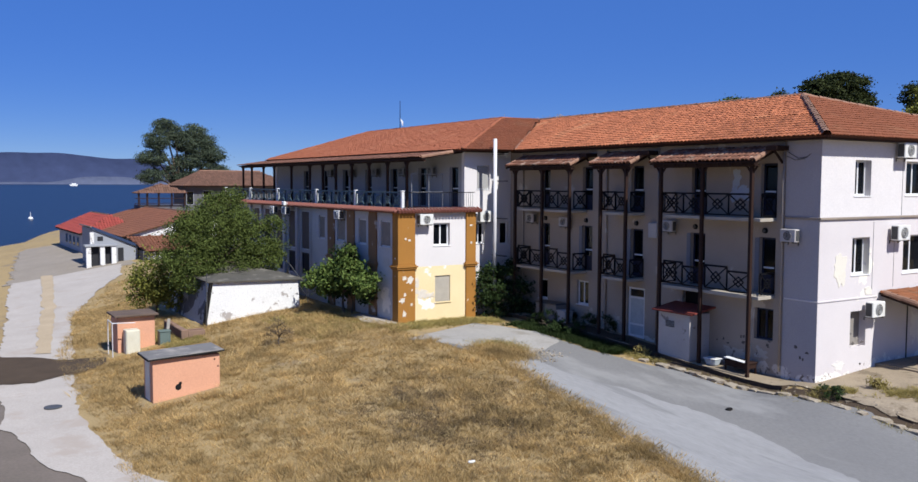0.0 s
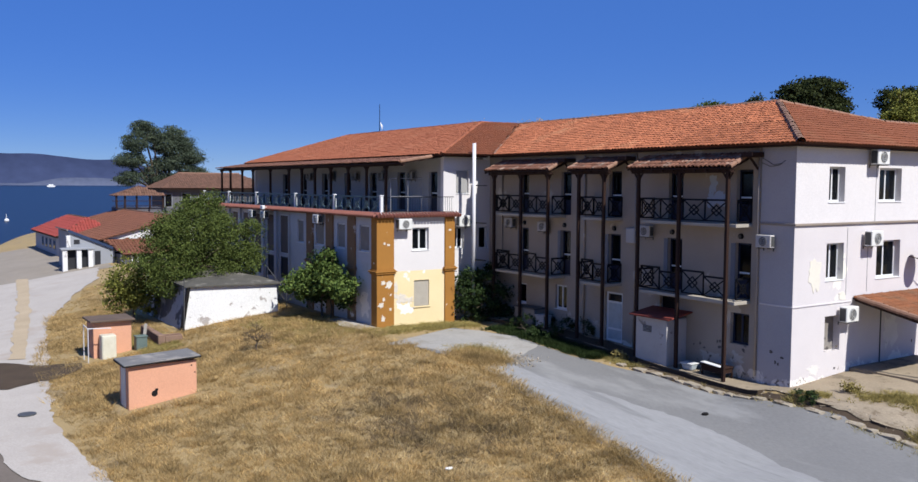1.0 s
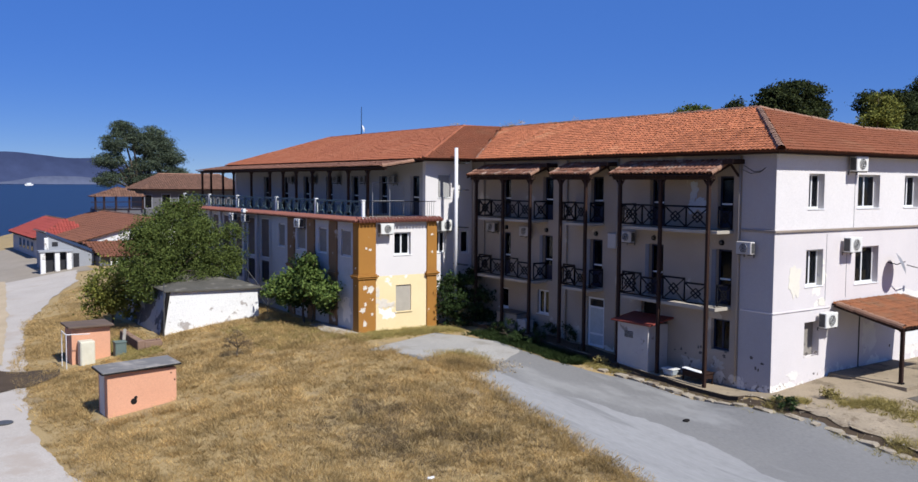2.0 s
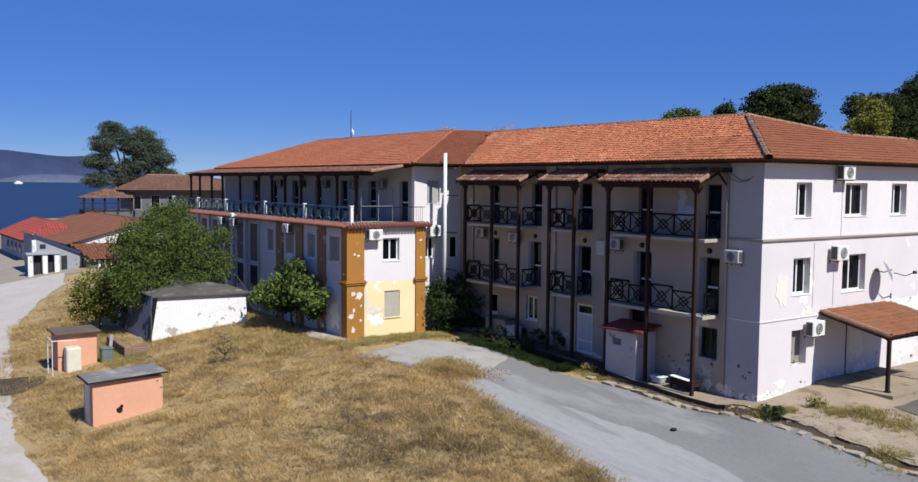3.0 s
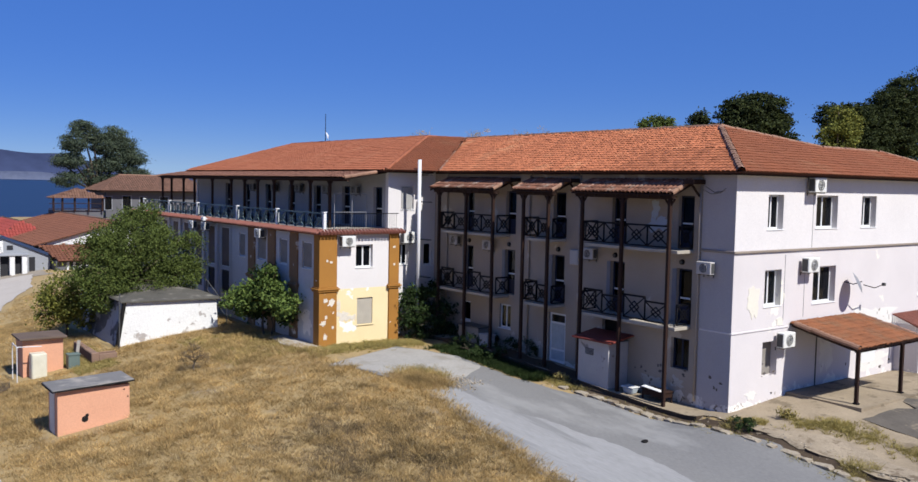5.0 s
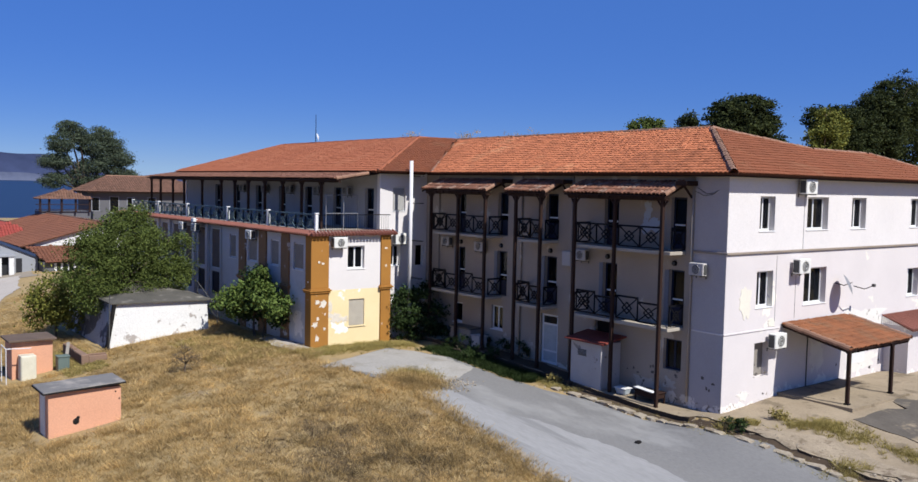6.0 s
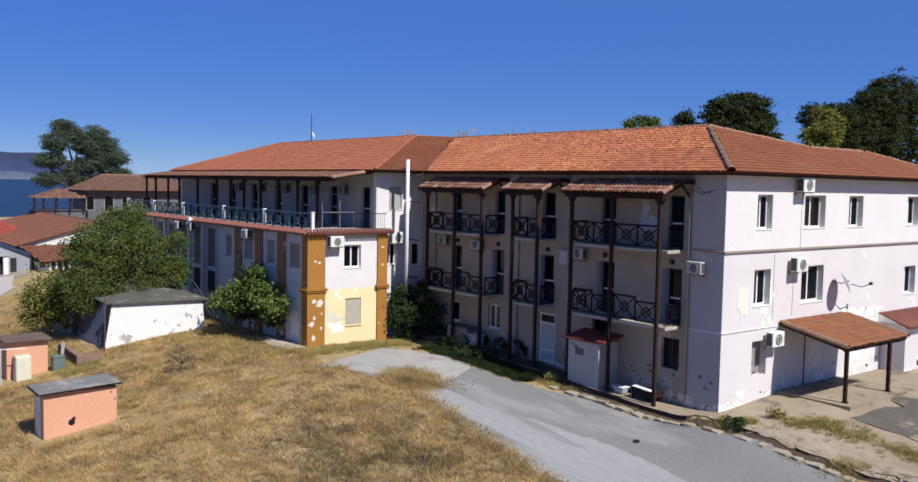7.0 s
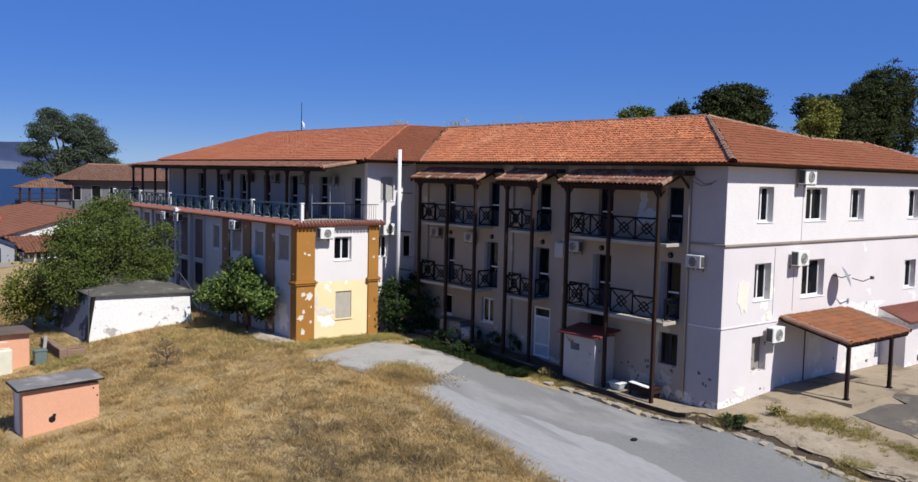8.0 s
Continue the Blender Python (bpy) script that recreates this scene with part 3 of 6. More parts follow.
    # dark side panel: vent slots and the side's shade in one colour
    part("side_vent", boxes(on_wall(axis, at, u0 - 0.006, u0 + 0.004, -0.1 - deep + 0.03, -0.15, z0 + 0.05, z1 - 0.05), *[on_wall(axis, at, u0 - 0.012, u0 - 0.006, -0.1 - deep + 0.03, -0.15, z0 + 0.07 + 0.06 * k, z0 + 0.09 + 0.06 * k) for k in range(int((high - 0.12) / 0.06))]), "ac_dark", ac)
    for uu in (u0 + 0.12, u1 - 0.12):
        part("bracket", boxes(on_wall(axis, at, uu - 0.02, uu + 0.02, -0.12 - deep, 0, z0 - 0.04, z0), on_wall(axis, at, uu - 0.02, uu + 0.02, -0.03, 0, z0 - 0.14, z0 - 0.04)), "ac_dark", ac)
    return ac


def cross_panel(name, a, b, z0, z1, mat, parent, t=0.042):
    """A railing panel between two plan points: its frame, and under it a saltire and a centre lozenge."""
    A, B = Vector((*a, 0)), Vector((*b, 0))
    P = lambda s, h: A.lerp(B, s) + Vector((0, 0, z0 + (z1 - z0) * h))
    bm = bmesh.new()
    bar(bm, P(0, 1), P(1, 1), 0.075)
    bar(bm, P(0, 0.1), P(1, 0.1), 0.05)
    bar(bm, P(0, 0.1), P(0, 1), 0.045)
    bar(bm, P(1, 0.1), P(1, 1), 0.045)
    frame_ = part(name, bm, mat, parent)
    bm = bmesh.new()
    bar(bm, P(0, 0.1), P(1, 1), t)
    bar(bm, P(0, 1), P(1, 0.1), t)
    part("cross", bm, mat, frame_)
    bm = bmesh.new()
    q = [P(0.5, 0.78), P(0.72, 0.55), P(0.5, 0.32), P(0.28, 0.55)]
    for i in range(4):
        bar(bm, q[i], q[(i + 1) % 4], t)
    part("lozenge", bm, mat, frame_)


def plaster_patch(axis, at, u0, u1, z0, z1, mat, parent, seed, proud=0.005, n=40):
    """An irregular patch of newer or bared plaster, a few millimetres proud of the wall."""
    rnd = random.Random(seed)
    bm = bmesh.new()
    front, back = [], []
    for k in range(n):
        t = 2 * math.pi * k / n
        r = 0.7 + 0.5 * noise.noise(Vector((math.cos(t) * 2.0, math.sin(t) * 2.0, seed * 3.7))) + 0.22 * noise.noise(Vector((math.cos(t) * 6.0, math.sin(t) * 6.0, seed * 1.9))) + rnd.uniform(-0.05, 0.05)
        c, s = math.cos(t), math.sin(t)
        q = max(abs(c), abs(s)) ** 0.6
        u, z = (u0 + u1) / 2 + (u1 - u0) / 2 * r * c / q, (z0 + z1) / 2 + (z1 - z0) / 2 * r * s / q
        for lst, d in ((front, -proud), (back, 0.001)):
            lst.append(bm.verts.new((at + d, u, z) if axis == "x" else (u, at + d, z)))
    bm.faces.new(front)
    for k in range(n):
        j = (k + 1) % n
        bm.faces.new([front[k], front[j], back[j], back[k]])
    bmesh.ops.recalc_face_normals(bm, faces=bm.faces)
    return part("plaster_patch", bm, mat, parent)

# ---- land, sea and distance ----
def axis_steps(lo, hi, fine, far_lo, far_hi):
    a = list(np.arange(lo, hi, fine))
    s, q = fine, lo
    while q > far_lo:
        s *= 1.25
        q -= s
        a.insert(0, q)
    s, q = fine, a[-1]
    while q < far_hi:
        s *= 1.25
        q += s
        a.append(q)
    return a


gx, gy = axis_steps(0, 45, 0.5, -4000, 4000), axis_steps(8, 60, 0.5, -1500, 4600)
gv = [(x, y, ground_z(x, y) + 0.02 * noise.noise(Vector((x * 0.5, y * 0.5, 0)))) for y in gy for x in gx]
gf = [(j * len(gx) + i, j * len(gx) + i + 1, (j + 1) * len(gx) + i + 1, (j + 1) * len(gx) + i) for j in range(len(gy) - 1) for i in range(len(gx) - 1)]
M["earth"] = material("dry_grass_earth", (0.38, 0.275, 0.13), (0.28, 0.20, 0.095), 0.25, 0.8, 0.95, fine=9, bump=0.7, depth=0.04,
                      stain=(0.21, 0.16, 0.10), stain_scale=0.35, stain_cut=0.56, stain_soft=0.12)
ground = from_lists("ground", gv, gf, "earth", smooth=True)
tagged(ground, "sun-dried grassy earth sloping to the shore", "ground", "", "structure")

sea_mat = material("blue_sea", (0.012, 0.022, 0.045), (0.009, 0.017, 0.037), 0.02, 0.6, 0.35, fine=0.6, bump=0.5, depth=0.2, spec=0.1)
bm = bmesh.new()
bmesh.ops.create_grid(bm, x_segments=12, y_segments=12, size=3000, matrix=Matrix.Translation((0, 3100, -3.6)))
tagged(part("water", bm, sea_mat), "calm deep blue sea beyond the shore", "water", "", "structure")

# far shore: two layers of hills with distance haze in their colour
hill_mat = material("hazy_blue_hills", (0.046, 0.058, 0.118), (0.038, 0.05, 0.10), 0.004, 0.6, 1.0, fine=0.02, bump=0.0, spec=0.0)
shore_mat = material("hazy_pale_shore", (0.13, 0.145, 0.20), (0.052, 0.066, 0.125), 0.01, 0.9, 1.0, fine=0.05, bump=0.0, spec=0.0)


def hills(name, mat, dist, base, amp, seed, label, thick, bump=0.0):
    vs, fs = [], []
    n = 160
    for i in range(n + 1):
        x = -1800 + 4200 * i / n
        h = base + amp * (noise.noise(Vector((x * 0.0016, seed, 0))) + 0.35 * noise.noise(Vector((x * 0.006, seed, 3))))
        h += 20 * bump * sm((x - 480) / 160) * (1 - sm((x - 760) / 160))
        h *= 1 - 0.85 * sm((x - 850) / 450)
        vs += [(x, dist, -8), (x, dist + thick * 0.5, max(h, -3)), (x, dist + thick, -8)]
    for i in range(n):
        a = 3 * i
        fs += [(a, a + 3, a + 4, a + 1), (a + 1, a + 4, a + 5, a + 2)]
    ob = from_lists(name, vs, fs, mat, smooth=True)
    return tagged(ob, label, "hills", "", "structure")


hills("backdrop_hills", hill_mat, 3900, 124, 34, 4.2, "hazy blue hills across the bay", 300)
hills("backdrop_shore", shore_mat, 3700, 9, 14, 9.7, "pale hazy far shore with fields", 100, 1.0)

# ---- tracks and paving ----
strip("road", "asphalt", [(20.2, 35.2, 25.5, 37.4), (21.0, 33.4, 26.8, 34.0), (21.9, 30.5, 26.6, 30.2), (21.6, 28.7, 27.2, 27.5), (21.05, 25.7, 27.7, 24.5),
      (20.6, 22.8, 27.9, 20.7), (20.1, 19.8, 28.6, 17.5), (19.5, 15.0, 28.4, 14.0), (17.0, 6.0, 28.0, 4.0), (14.0, -8.0, 27.0, -10.0)],
      lift=0.042, edge=0.12, across=24, step=0.3, label="worn grey asphalt drive beside the hotel", category="road")
strip("road_wear", "asphalt_pale", [(21.9, 29.6, 23.2, 29.2), (21.6, 27.6, 23.3, 26.8), (21.2, 25.0, 24.1, 23.8), (20.8, 22.4, 24.5, 20.8), (20.4, 19.4, 24.3, 18.0), (19.7, 15.0, 23.6, 14.6), (17.1, 6.0, 21.5, 5.0)],
      lift=0.05, edge=0.16, across=14, step=0.3, label="bleached streaky asphalt along the drive", category="road")
strip("pavement_forecourt", "forecourt", [(20.4, 35.3, 25.4, 37.2), (21.1, 33.4, 26.6, 34.0), (22.6, 31.4, 26.3, 31.8), (23.2, 30.2, 24.6, 30.4)], lift=0.056, edge=0.3, step=0.35, across=14,
      label="pale gritty concrete forecourt by the wing", category="pavement")
strip("road_track", "concrete", [(5.6, 20.0, 7.4, 20.0), (5.2, 25.0, 7.0, 25.0), (4.9, 28.1, 6.4, 28.1), (4.2, 29.7, 6.0, 29.9), (3.8, 31.2, 6.0, 31.2), (3.7, 33.3, 6.1, 33.0), (3.3, 35.4, 6.1, 35.6), (3.6, 38.3, 6.3, 38.3), (3.6, 42.5, 6.9, 42.5), (4.3, 49.0, 7.7, 48.2), (5.6, 60.0, 9.3, 59.9),
      (6.6, 70.6, 13.0, 70.4), (7.2, 76.5, 15.8, 76.5), (8.0, 82.5, 17.0, 82.5), (8.3, 84.0, 17.3, 84.0)],
      lift=0.05, step=0.35, label="pale concrete shore track with dusty edges", category="track", across=10, edge=0.14)
strip("road_gravel", "gravel", [(7.3, 83.0, 18.5, 82.5), (8.4, 87.0, 18.5, 86.0), (9.8, 99.0, 16.4, 97.0), (11.3, 110.5, 17.0, 110.0), (12.8, 116.5, 17.0, 115.5)],
      lift=0.035, label="tan gravel yard before the shore house", category="yard", edge=0.3)
strip("road_track_strip", "sand", [(6.05, 49.8, 6.75, 49.3), (8.4, 66.0, 9.2, 65.8), (10.8, 86.0, 11.6, 84.8)], lift=0.075, label="bare earth strip down the track", category="track", edge=0.12, across=2)
strip("road_puddle", "mud", [(1.2, 42.6, 1.7, 51.2), (3.6, 43.0, 4.2, 50.2), (5.2, 42.6, 5.8, 49.0), (7.0, 43.4, 7.6, 46.6), (8.6, 44.4, 8.8, 45.6)], lift=0.08, label="damp dark earth across the track", category="mud", edge=0.3)
strip("road_verge", "verge", [(-3.0, 16.0, 6.4, 19.0), (-3.0, 24.0, 6.0, 25.0), (-3.0, 28.0, 5.5, 28.1), (-3.0, 31.2, 4.8, 31.2), (-3.0, 35.4, 4.4, 35.4), (-3.0, 38.3, 4.6, 38.3), (-3.0, 41.5, 4.5, 41.5)], lift=0.02, label="bare grey-brown earth beside the track", category="earth", edge=0.3)
strip("pavement_slab", "concrete", [(20.9, 39.2, 22.0, 39.3), (20.6, 41.0, 22.05, 41.0), (21.0, 43.2, 22.05, 43.4)], lift=0.06, label="cracked concrete slab at the wall foot", category="pavement", edge=0.18)

# ---- hotel: the two wings as one building ----
EAVE, RIDGE = 9.42, 11.72
BX, BY = 30.0, 20.48          # west face and south end of the balcony wing
AX, AY = 22.07, 39.47         # west face and south end of the terrace wing's lower storeys
MX, MY = 27.06, 40.6          # its set-back upper storey
hotel = empty("hotel", (30, 20.48, 0), "abandoned three-storey seaside hotel with terracotta roofs", "hotel")

WIN_S = [(32.15, 33.22, 7.15, 8.57), (35.68, 37.37, 7.15, 8.57), (39.41, 40.69, 7.15, 8.57), (32.11, 33.28, 4.0, 5.5), (35.65, 37.45, 3.9, 5.5),
         (45.1, 46.3, 3.7, 5.1), (45.1, 46.3, 7.15, 8.57), (32.14, 33.19, 1.1, 2.55)]
DOORS_W = [(22.45, 23.25), (26.1, 26.95), (29.9, 30.75), (33.5, 34.3), (36.95, 37.7)]
hole_w = [(a, b, 6.25, 8.45) for a, b in DOORS_W] + [(a, b, 3.15, 5.45) for a, b in DOORS_W]
hole_w += [(26.3, 27.35, 2.2, 2.86), (22.47, 23.4, 1.25, 2.55), (29.72, 30.9, 0.1, 2.64), (33.75, 34.65, 1.35, 2.6), (37.1, 37.9, 1.3, 2.4)]
part("wall", wall_mesh("y", BY, 0.45, BX, 50.0, 6.25, EAVE + 0.2, WIN_S[:3] + WIN_S[6:7]), "white", hotel)
part("wall", wall_mesh("y", BY, 0.45, BX, 50.0, -0.6, 6.25, WIN_S[3:6] + WIN_S[7:]), "wallB", hotel)
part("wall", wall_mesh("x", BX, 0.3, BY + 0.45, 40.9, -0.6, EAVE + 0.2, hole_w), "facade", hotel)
part("wall", boxes((41.0, 41.3, 26.7, 70, -0.6, EAVE), (41.3, 50, 26.4, 26.7, -0.6, EAVE), (49.7, 50, 20.95, 26.4, -0.6, EAVE)), "wallB", hotel)
for q in ((30.3, 41, 20.95, 69.5, 3.0, 3.15), (30.3, 41, 20.95, 69.5, 6.1, 6.25), (41, 49.7, 20.95, 26.4, 3.0, 3.15), (41, 49.7, 20.95, 26.4, 6.1, 6.25)):
    part("floor_slab", boxes(q), "slab", hotel)
part("string_course", boxes((29.94, 50.05, 20.40, 20.48, 6.24, 6.33), (29.94, 30.0, 20.48, 22.2, 6.24, 6.33), bevel=0.01), "band", hotel)
part("string_course", boxes((29.975, 33.9, 20.445, 20.48, 3.04, 3.1), (29.975, 30.0, 20.48, 22.0, 3.04, 3.1), bevel=0.008), "wallB", hotel)

# roofs
roof_face(hotel, [(29.4, 19.9, EAVE), (29.4, 39.4, EAVE), (36.0, 45.6, RIDGE), (36.0, 25.8, RIDGE)], 1, leave=(6.72, 3.24))
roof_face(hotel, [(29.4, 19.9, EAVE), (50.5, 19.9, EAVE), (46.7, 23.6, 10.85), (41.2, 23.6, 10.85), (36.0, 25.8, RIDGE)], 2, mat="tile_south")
roof_face(hotel, [(42.6, 70.6, EAVE), (42.6, 27.3, EAVE), (36.0, 25.8, RIDGE), (36.0, 64.8, RIDGE)], 3, tiles=False, mat="tile_far")
roof_face(hotel, [(50.5, 27.3, EAVE), (41.0, 27.3, EAVE), (41.2, 23.6, 10.85), (46.7, 23.6, 10.85)], 4, tiles=False, mat="tile_far")
roof_face(hotel, [(50.5, 19.9, EAVE), (50.5, 27.3, EAVE), (46.7, 23.6, 10.85)], 5, tiles=False, mat="tile_far")
roof_face(hotel, [(26.3, 70.6, EAVE), (26.3, 40.0, EAVE), (33.0, 45.8, RIDGE), (33.0, 64.8, RIDGE)], 6, mat="tile_terrace")
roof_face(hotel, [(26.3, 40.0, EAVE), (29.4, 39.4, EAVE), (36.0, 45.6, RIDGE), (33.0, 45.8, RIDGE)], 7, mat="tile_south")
roof_face(hotel, [(42.6, 70.6, EAVE), (26.3, 70.6, EAVE), (33.0, 64.8, RIDGE), (36.0, 64.8, RIDGE)], 8, tiles=False, mat="tile_far")
roof_face(hotel, [(33.0, 64.8, RIDGE - 0.02), (33.0, 45.8, RIDGE - 0.02), (36.0, 45.8, RIDGE - 0.02), (36.0, 64.8, RIDGE - 0.02)], 9, tiles=False, mat="tile_far")
for k, (a, b) in enumerate([((29.4, 19.9, EAVE), (36.0, 25.8, RIDGE)), ((36.0, 25.8, RIDGE), (36.0, 45.8, RIDGE)), ((36.0, 25.8, RIDGE), (41.2, 23.6, 10.85)),
                            ((41.2, 23.6, 10.85), (46.7, 23.6, 10.85)), ((46.7, 23.6, 10.85), (50.5, 19.9, EAVE)), ((26.3, 40.0, EAVE), (33.0, 45.8, RIDGE)),
                            ((33.0, 45.8, RIDGE), (33.0, 64.8, RIDGE)), ((33.0, 64.8, RIDGE), (26.3, 70.6, EAVE)), ((33.0, 45.8, RIDGE), (36.0, 45.8, RIDGE))]):
    ridge_line(hotel, Vector(a) + Vector((0, 0, 0.02)), Vector(b) + Vector((0, 0, 0.02)), k, radius=0.17 if k == 0 else 0.12 if k < 5 else 0.1, mat="ridge" if k < 5 else "tile_terrace")
ridge_line(hotel, (29.4, 39.4, EAVE + 0.03), (36.0, 45.6, RIDGE + 0.03), 20, radius=0.09)
part("soffit", boxes((29.56, 50.3, 20.06, 20.48, EAVE - 0.11, EAVE - 0.01), (29.56, 30.0, 20.48, 40.0, EAVE - 0.11, EAVE - 0.01),
                     (26.4, 29.5, 40.1, 40.6, EAVE - 0.1, EAVE - 0.04), (26.4, 27.06, 40.6, 70.5, EAVE - 0.1, EAVE - 0.04)), "timber", hotel)


# south end windows
for k, (a, b, c, d) in enumerate(WIN_S[:7]):
    window("y", BY, a, b, c, d, hotel, depth=0.25, curtain=0.45 if k in (1, 4) else 0)
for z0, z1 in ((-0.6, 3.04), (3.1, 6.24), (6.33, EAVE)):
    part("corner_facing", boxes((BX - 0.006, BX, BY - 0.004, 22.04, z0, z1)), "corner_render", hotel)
part("boarded_window", boxes((32.14, 33.19, BY + 0.3, BY + 0.34, 1.1, 2.55)), "shutter", hotel)
for x, z0, z1 in ((35.42, 6.33, 8.7), (34.98, 3.4, 5.4), (33.5, 3.3, 6.1)):
    part("surface_cable", boxes((x, x + 0.014, BY - 0.014, BY, z0, z1)), "dish", hotel)

# west doors and ground-floor windows
for a, b in DOORS_W:
    balcony_door("x", BX, a, b, 6.27, 8.45, hotel)
    balcony_door("x", BX, a, b, 3.17, 5.45, hotel)
    part("open_shutter", boxes((BX - 0.03, BX + 0.01, b - 0.02, b + 0.2, 3.2, 5.42), bevel=0.006), "leaf_paint", hotel, "grey open shutter leaf")
window("x", BX, 22.47, 23.4, 1.25, 2.55, hotel, depth=0.18, leaves=2, curtain=0.5, sill=False, paint="blue_door")
window("x", BX, 33.75, 34.65, 1.35, 2.6, hotel, depth=0.12, leaves=2)
window("x", BX, 37.1, 37.9, 1.3, 2.4, hotel, depth=0.15, leaves=1)
gd = part("door", boxes((BX + 0.1, BX + 0.16, 29.72, 30.9, 0.12, 2.64), bevel=0.006), "frame", hotel, "white framed door with a pale blue panel")
for z0, z1 in ((0.35, 0.8), (0.9, 2.1)):
    part("panel", boxes((BX + 0.085, BX + 0.1, 29.87, 30.75, z0, z1), bevel=0.006), "pale_door", gd)
part("fanlight", boxes((BX + 0.085, BX + 0.1, 29.87, 30.75, 2.2, 2.54)), "pane", gd)
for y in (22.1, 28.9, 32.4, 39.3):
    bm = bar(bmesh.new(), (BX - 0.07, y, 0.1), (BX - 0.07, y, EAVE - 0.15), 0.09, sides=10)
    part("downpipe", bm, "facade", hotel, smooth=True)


# ---- balconies ----
def balcony(y0, y1, z, posts, lower):
    e = empty("balcony", (29.5, (y0 + y1) / 2, z - 0.14), "concrete balcony with black iron cross-pattern railing", "balcony", "hotel balconies")
    part("slab", boxes((28.98, 30.0, y0, y1, z - 0.14, z), bevel=0.012), "slab", e)
    top = z + (0.9 if lower else 0.95)
    for a, b in zip(posts, posts[1:]):
        n = max(1, round((b - a) / 1.15))
        for k in range(n):
            high = z + 1.06 if lower and k == n - 1 else top
            cross_panel("railing_panel", (29.06, a + 0.09 + (b - a - 0.18) * k / n), (29.06, a + 0.09 + (b - a - 0.18) * (k + 1) / n), z, high, "iron", e)
    for y in (y0 + 0.05, y1 - 0.05):
        cross_panel("railing_panel", (29.12, y), (29.98, y), z, top, "iron", e)
    return e


STACKS = [(22.42, 27.85, (22.81, 25.34, 27.72)), (29.8, 31.85, (29.95, 31.7)), (33.9, 38.8, (34.03, 36.27, 38.65))]


def pavement_z(y):
    return paved_z(28.9, y)


for y0, y1, posts in STACKS:
    for z, lower in ((6.25, False), (3.13, True)):
        balcony(y0, y1, z, posts, lower)
    for y in posts:
        p = empty("balcony_post", (29.03, y, pavement_z(y)), "dark brown timber post carrying balconies and awning", "post", "balcony posts")
        z = pavement_z(y) - 0.02
        part("shaft", boxes((28.83, 28.97, y - 0.07, y + 0.07, z, 8.42), bevel=0.012), "timber", p)
        part("head_block", boxes((28.8, 29.2, y - 0.1, y + 0.1, 8.3, 8.42), bevel=0.02), "timber", p)
        bm = bmesh.new()
        bar(bm, (28.9, y + 0.05, 8.06), (28.9, y + 0.27, 8.34), 0.06)
        bar(bm, (28.9, y - 0.05, 8.06), (28.9, y - 0.27, 8.34), 0.06)
        part("brace", bm, "timber", p)


def tile_mesh(name, wide, long, rise, mat, segs=5, lip=0.024):
    """One barrel tile, lying along +y, with a thick lower lip."""
    vs, fs = [], []
    for e, (y, up) in enumerate(((-0.55 * long, lip), (0.5 * long, 0.0))):
        for r in (0.0, 0.02):
            for s in range(segs + 1):
                a = math.pi * s / segs
                w = wide * (0.54 - 0.06 * e)
                vs.append((-w * math.cos(a), y, up + (rise - r) * math.sin(a)))
    n = segs + 1
    for s in range(segs):
        fs += [(s, s + 1, 2 * n + s + 1, 2 * n + s), (n + s + 1, n + s, 3 * n + s, 3 * n + s + 1), (s + 1, s, n + s, n + s + 1)]
    me = bpy.data.meshes.new(name)
    me.from_pydata(vs, [], fs)
    me.materials.append(M[mat])
    me.polygons.foreach_set("use_smooth", [True] * len(me.polygons))
    return me


TILE = tile_mesh("awning_tile", 0.20, 0.36, 0.095, "tile_piece")
ROOF_TILE = tile_mesh("roof_tile", 0.21, 0.36, 0.06, "tile_roof_piece")
CANOPY_TILE = tile_mesh("canopy_tile", 0.215, 0.36, 0.075, "tile_canopy", lip=0.012)


def lay_tiles(parent, o, u, v, nu, nv, wide=0.21, long=0.36, seed=0, mesh=None):
    rnd = random.Random(seed)
    o, u, v = Vector(o), Vector(u).normalized(), Vector(v).normalized()
    n = u.cross(v)
    if n.z < 0:
        n = -n
    R = Matrix((v.cross(n), v, n)).transposed().to_4x4()
    for j in range(nv):
        for i in range(nu):
            q = o + u * ((i + 0.5) * wide + rnd.uniform(-0.01, 0.01)) + v * ((j + 0.5) * long + rnd.uniform(-0.02, 0.02)) + n * rnd.uniform(0.005, 0.02)
            share("tile", mesh or TILE, Matrix.Translation(q) @ R @ pose(0, 0, 0, rnd.uniform(-2, 2), rnd.uniform(-3, 3), rnd.uniform(-2.5, 2.5)), parent)


for k, (y0, y1) in enumerate(((22.5, 28.2), (29.45, 32.3), (33.75, 39.2))):
    a = empty("awning", (29.4, (y0 + y1) / 2, 8.45), "weathered terracotta tiled awning over the balconies", "awning", "balcony awnings")
    bm = bmesh.new()
    pts = [(28.66, 8.5), (30.0, 9.06), (30.0, 9.0), (28.66, 8.44)]
    rings = [[bm.verts.new((x, y, z)) for x, z in pts] for y in (y0, y1)]
    for i in range(4):
        j = (i + 1) % 4
        bm.faces.new([rings[0][i], rings[0][j], rings[1][j], rings[1][i]])
    bm.faces.new(rings[0])
    bm.faces.new(rings[1][::-1])
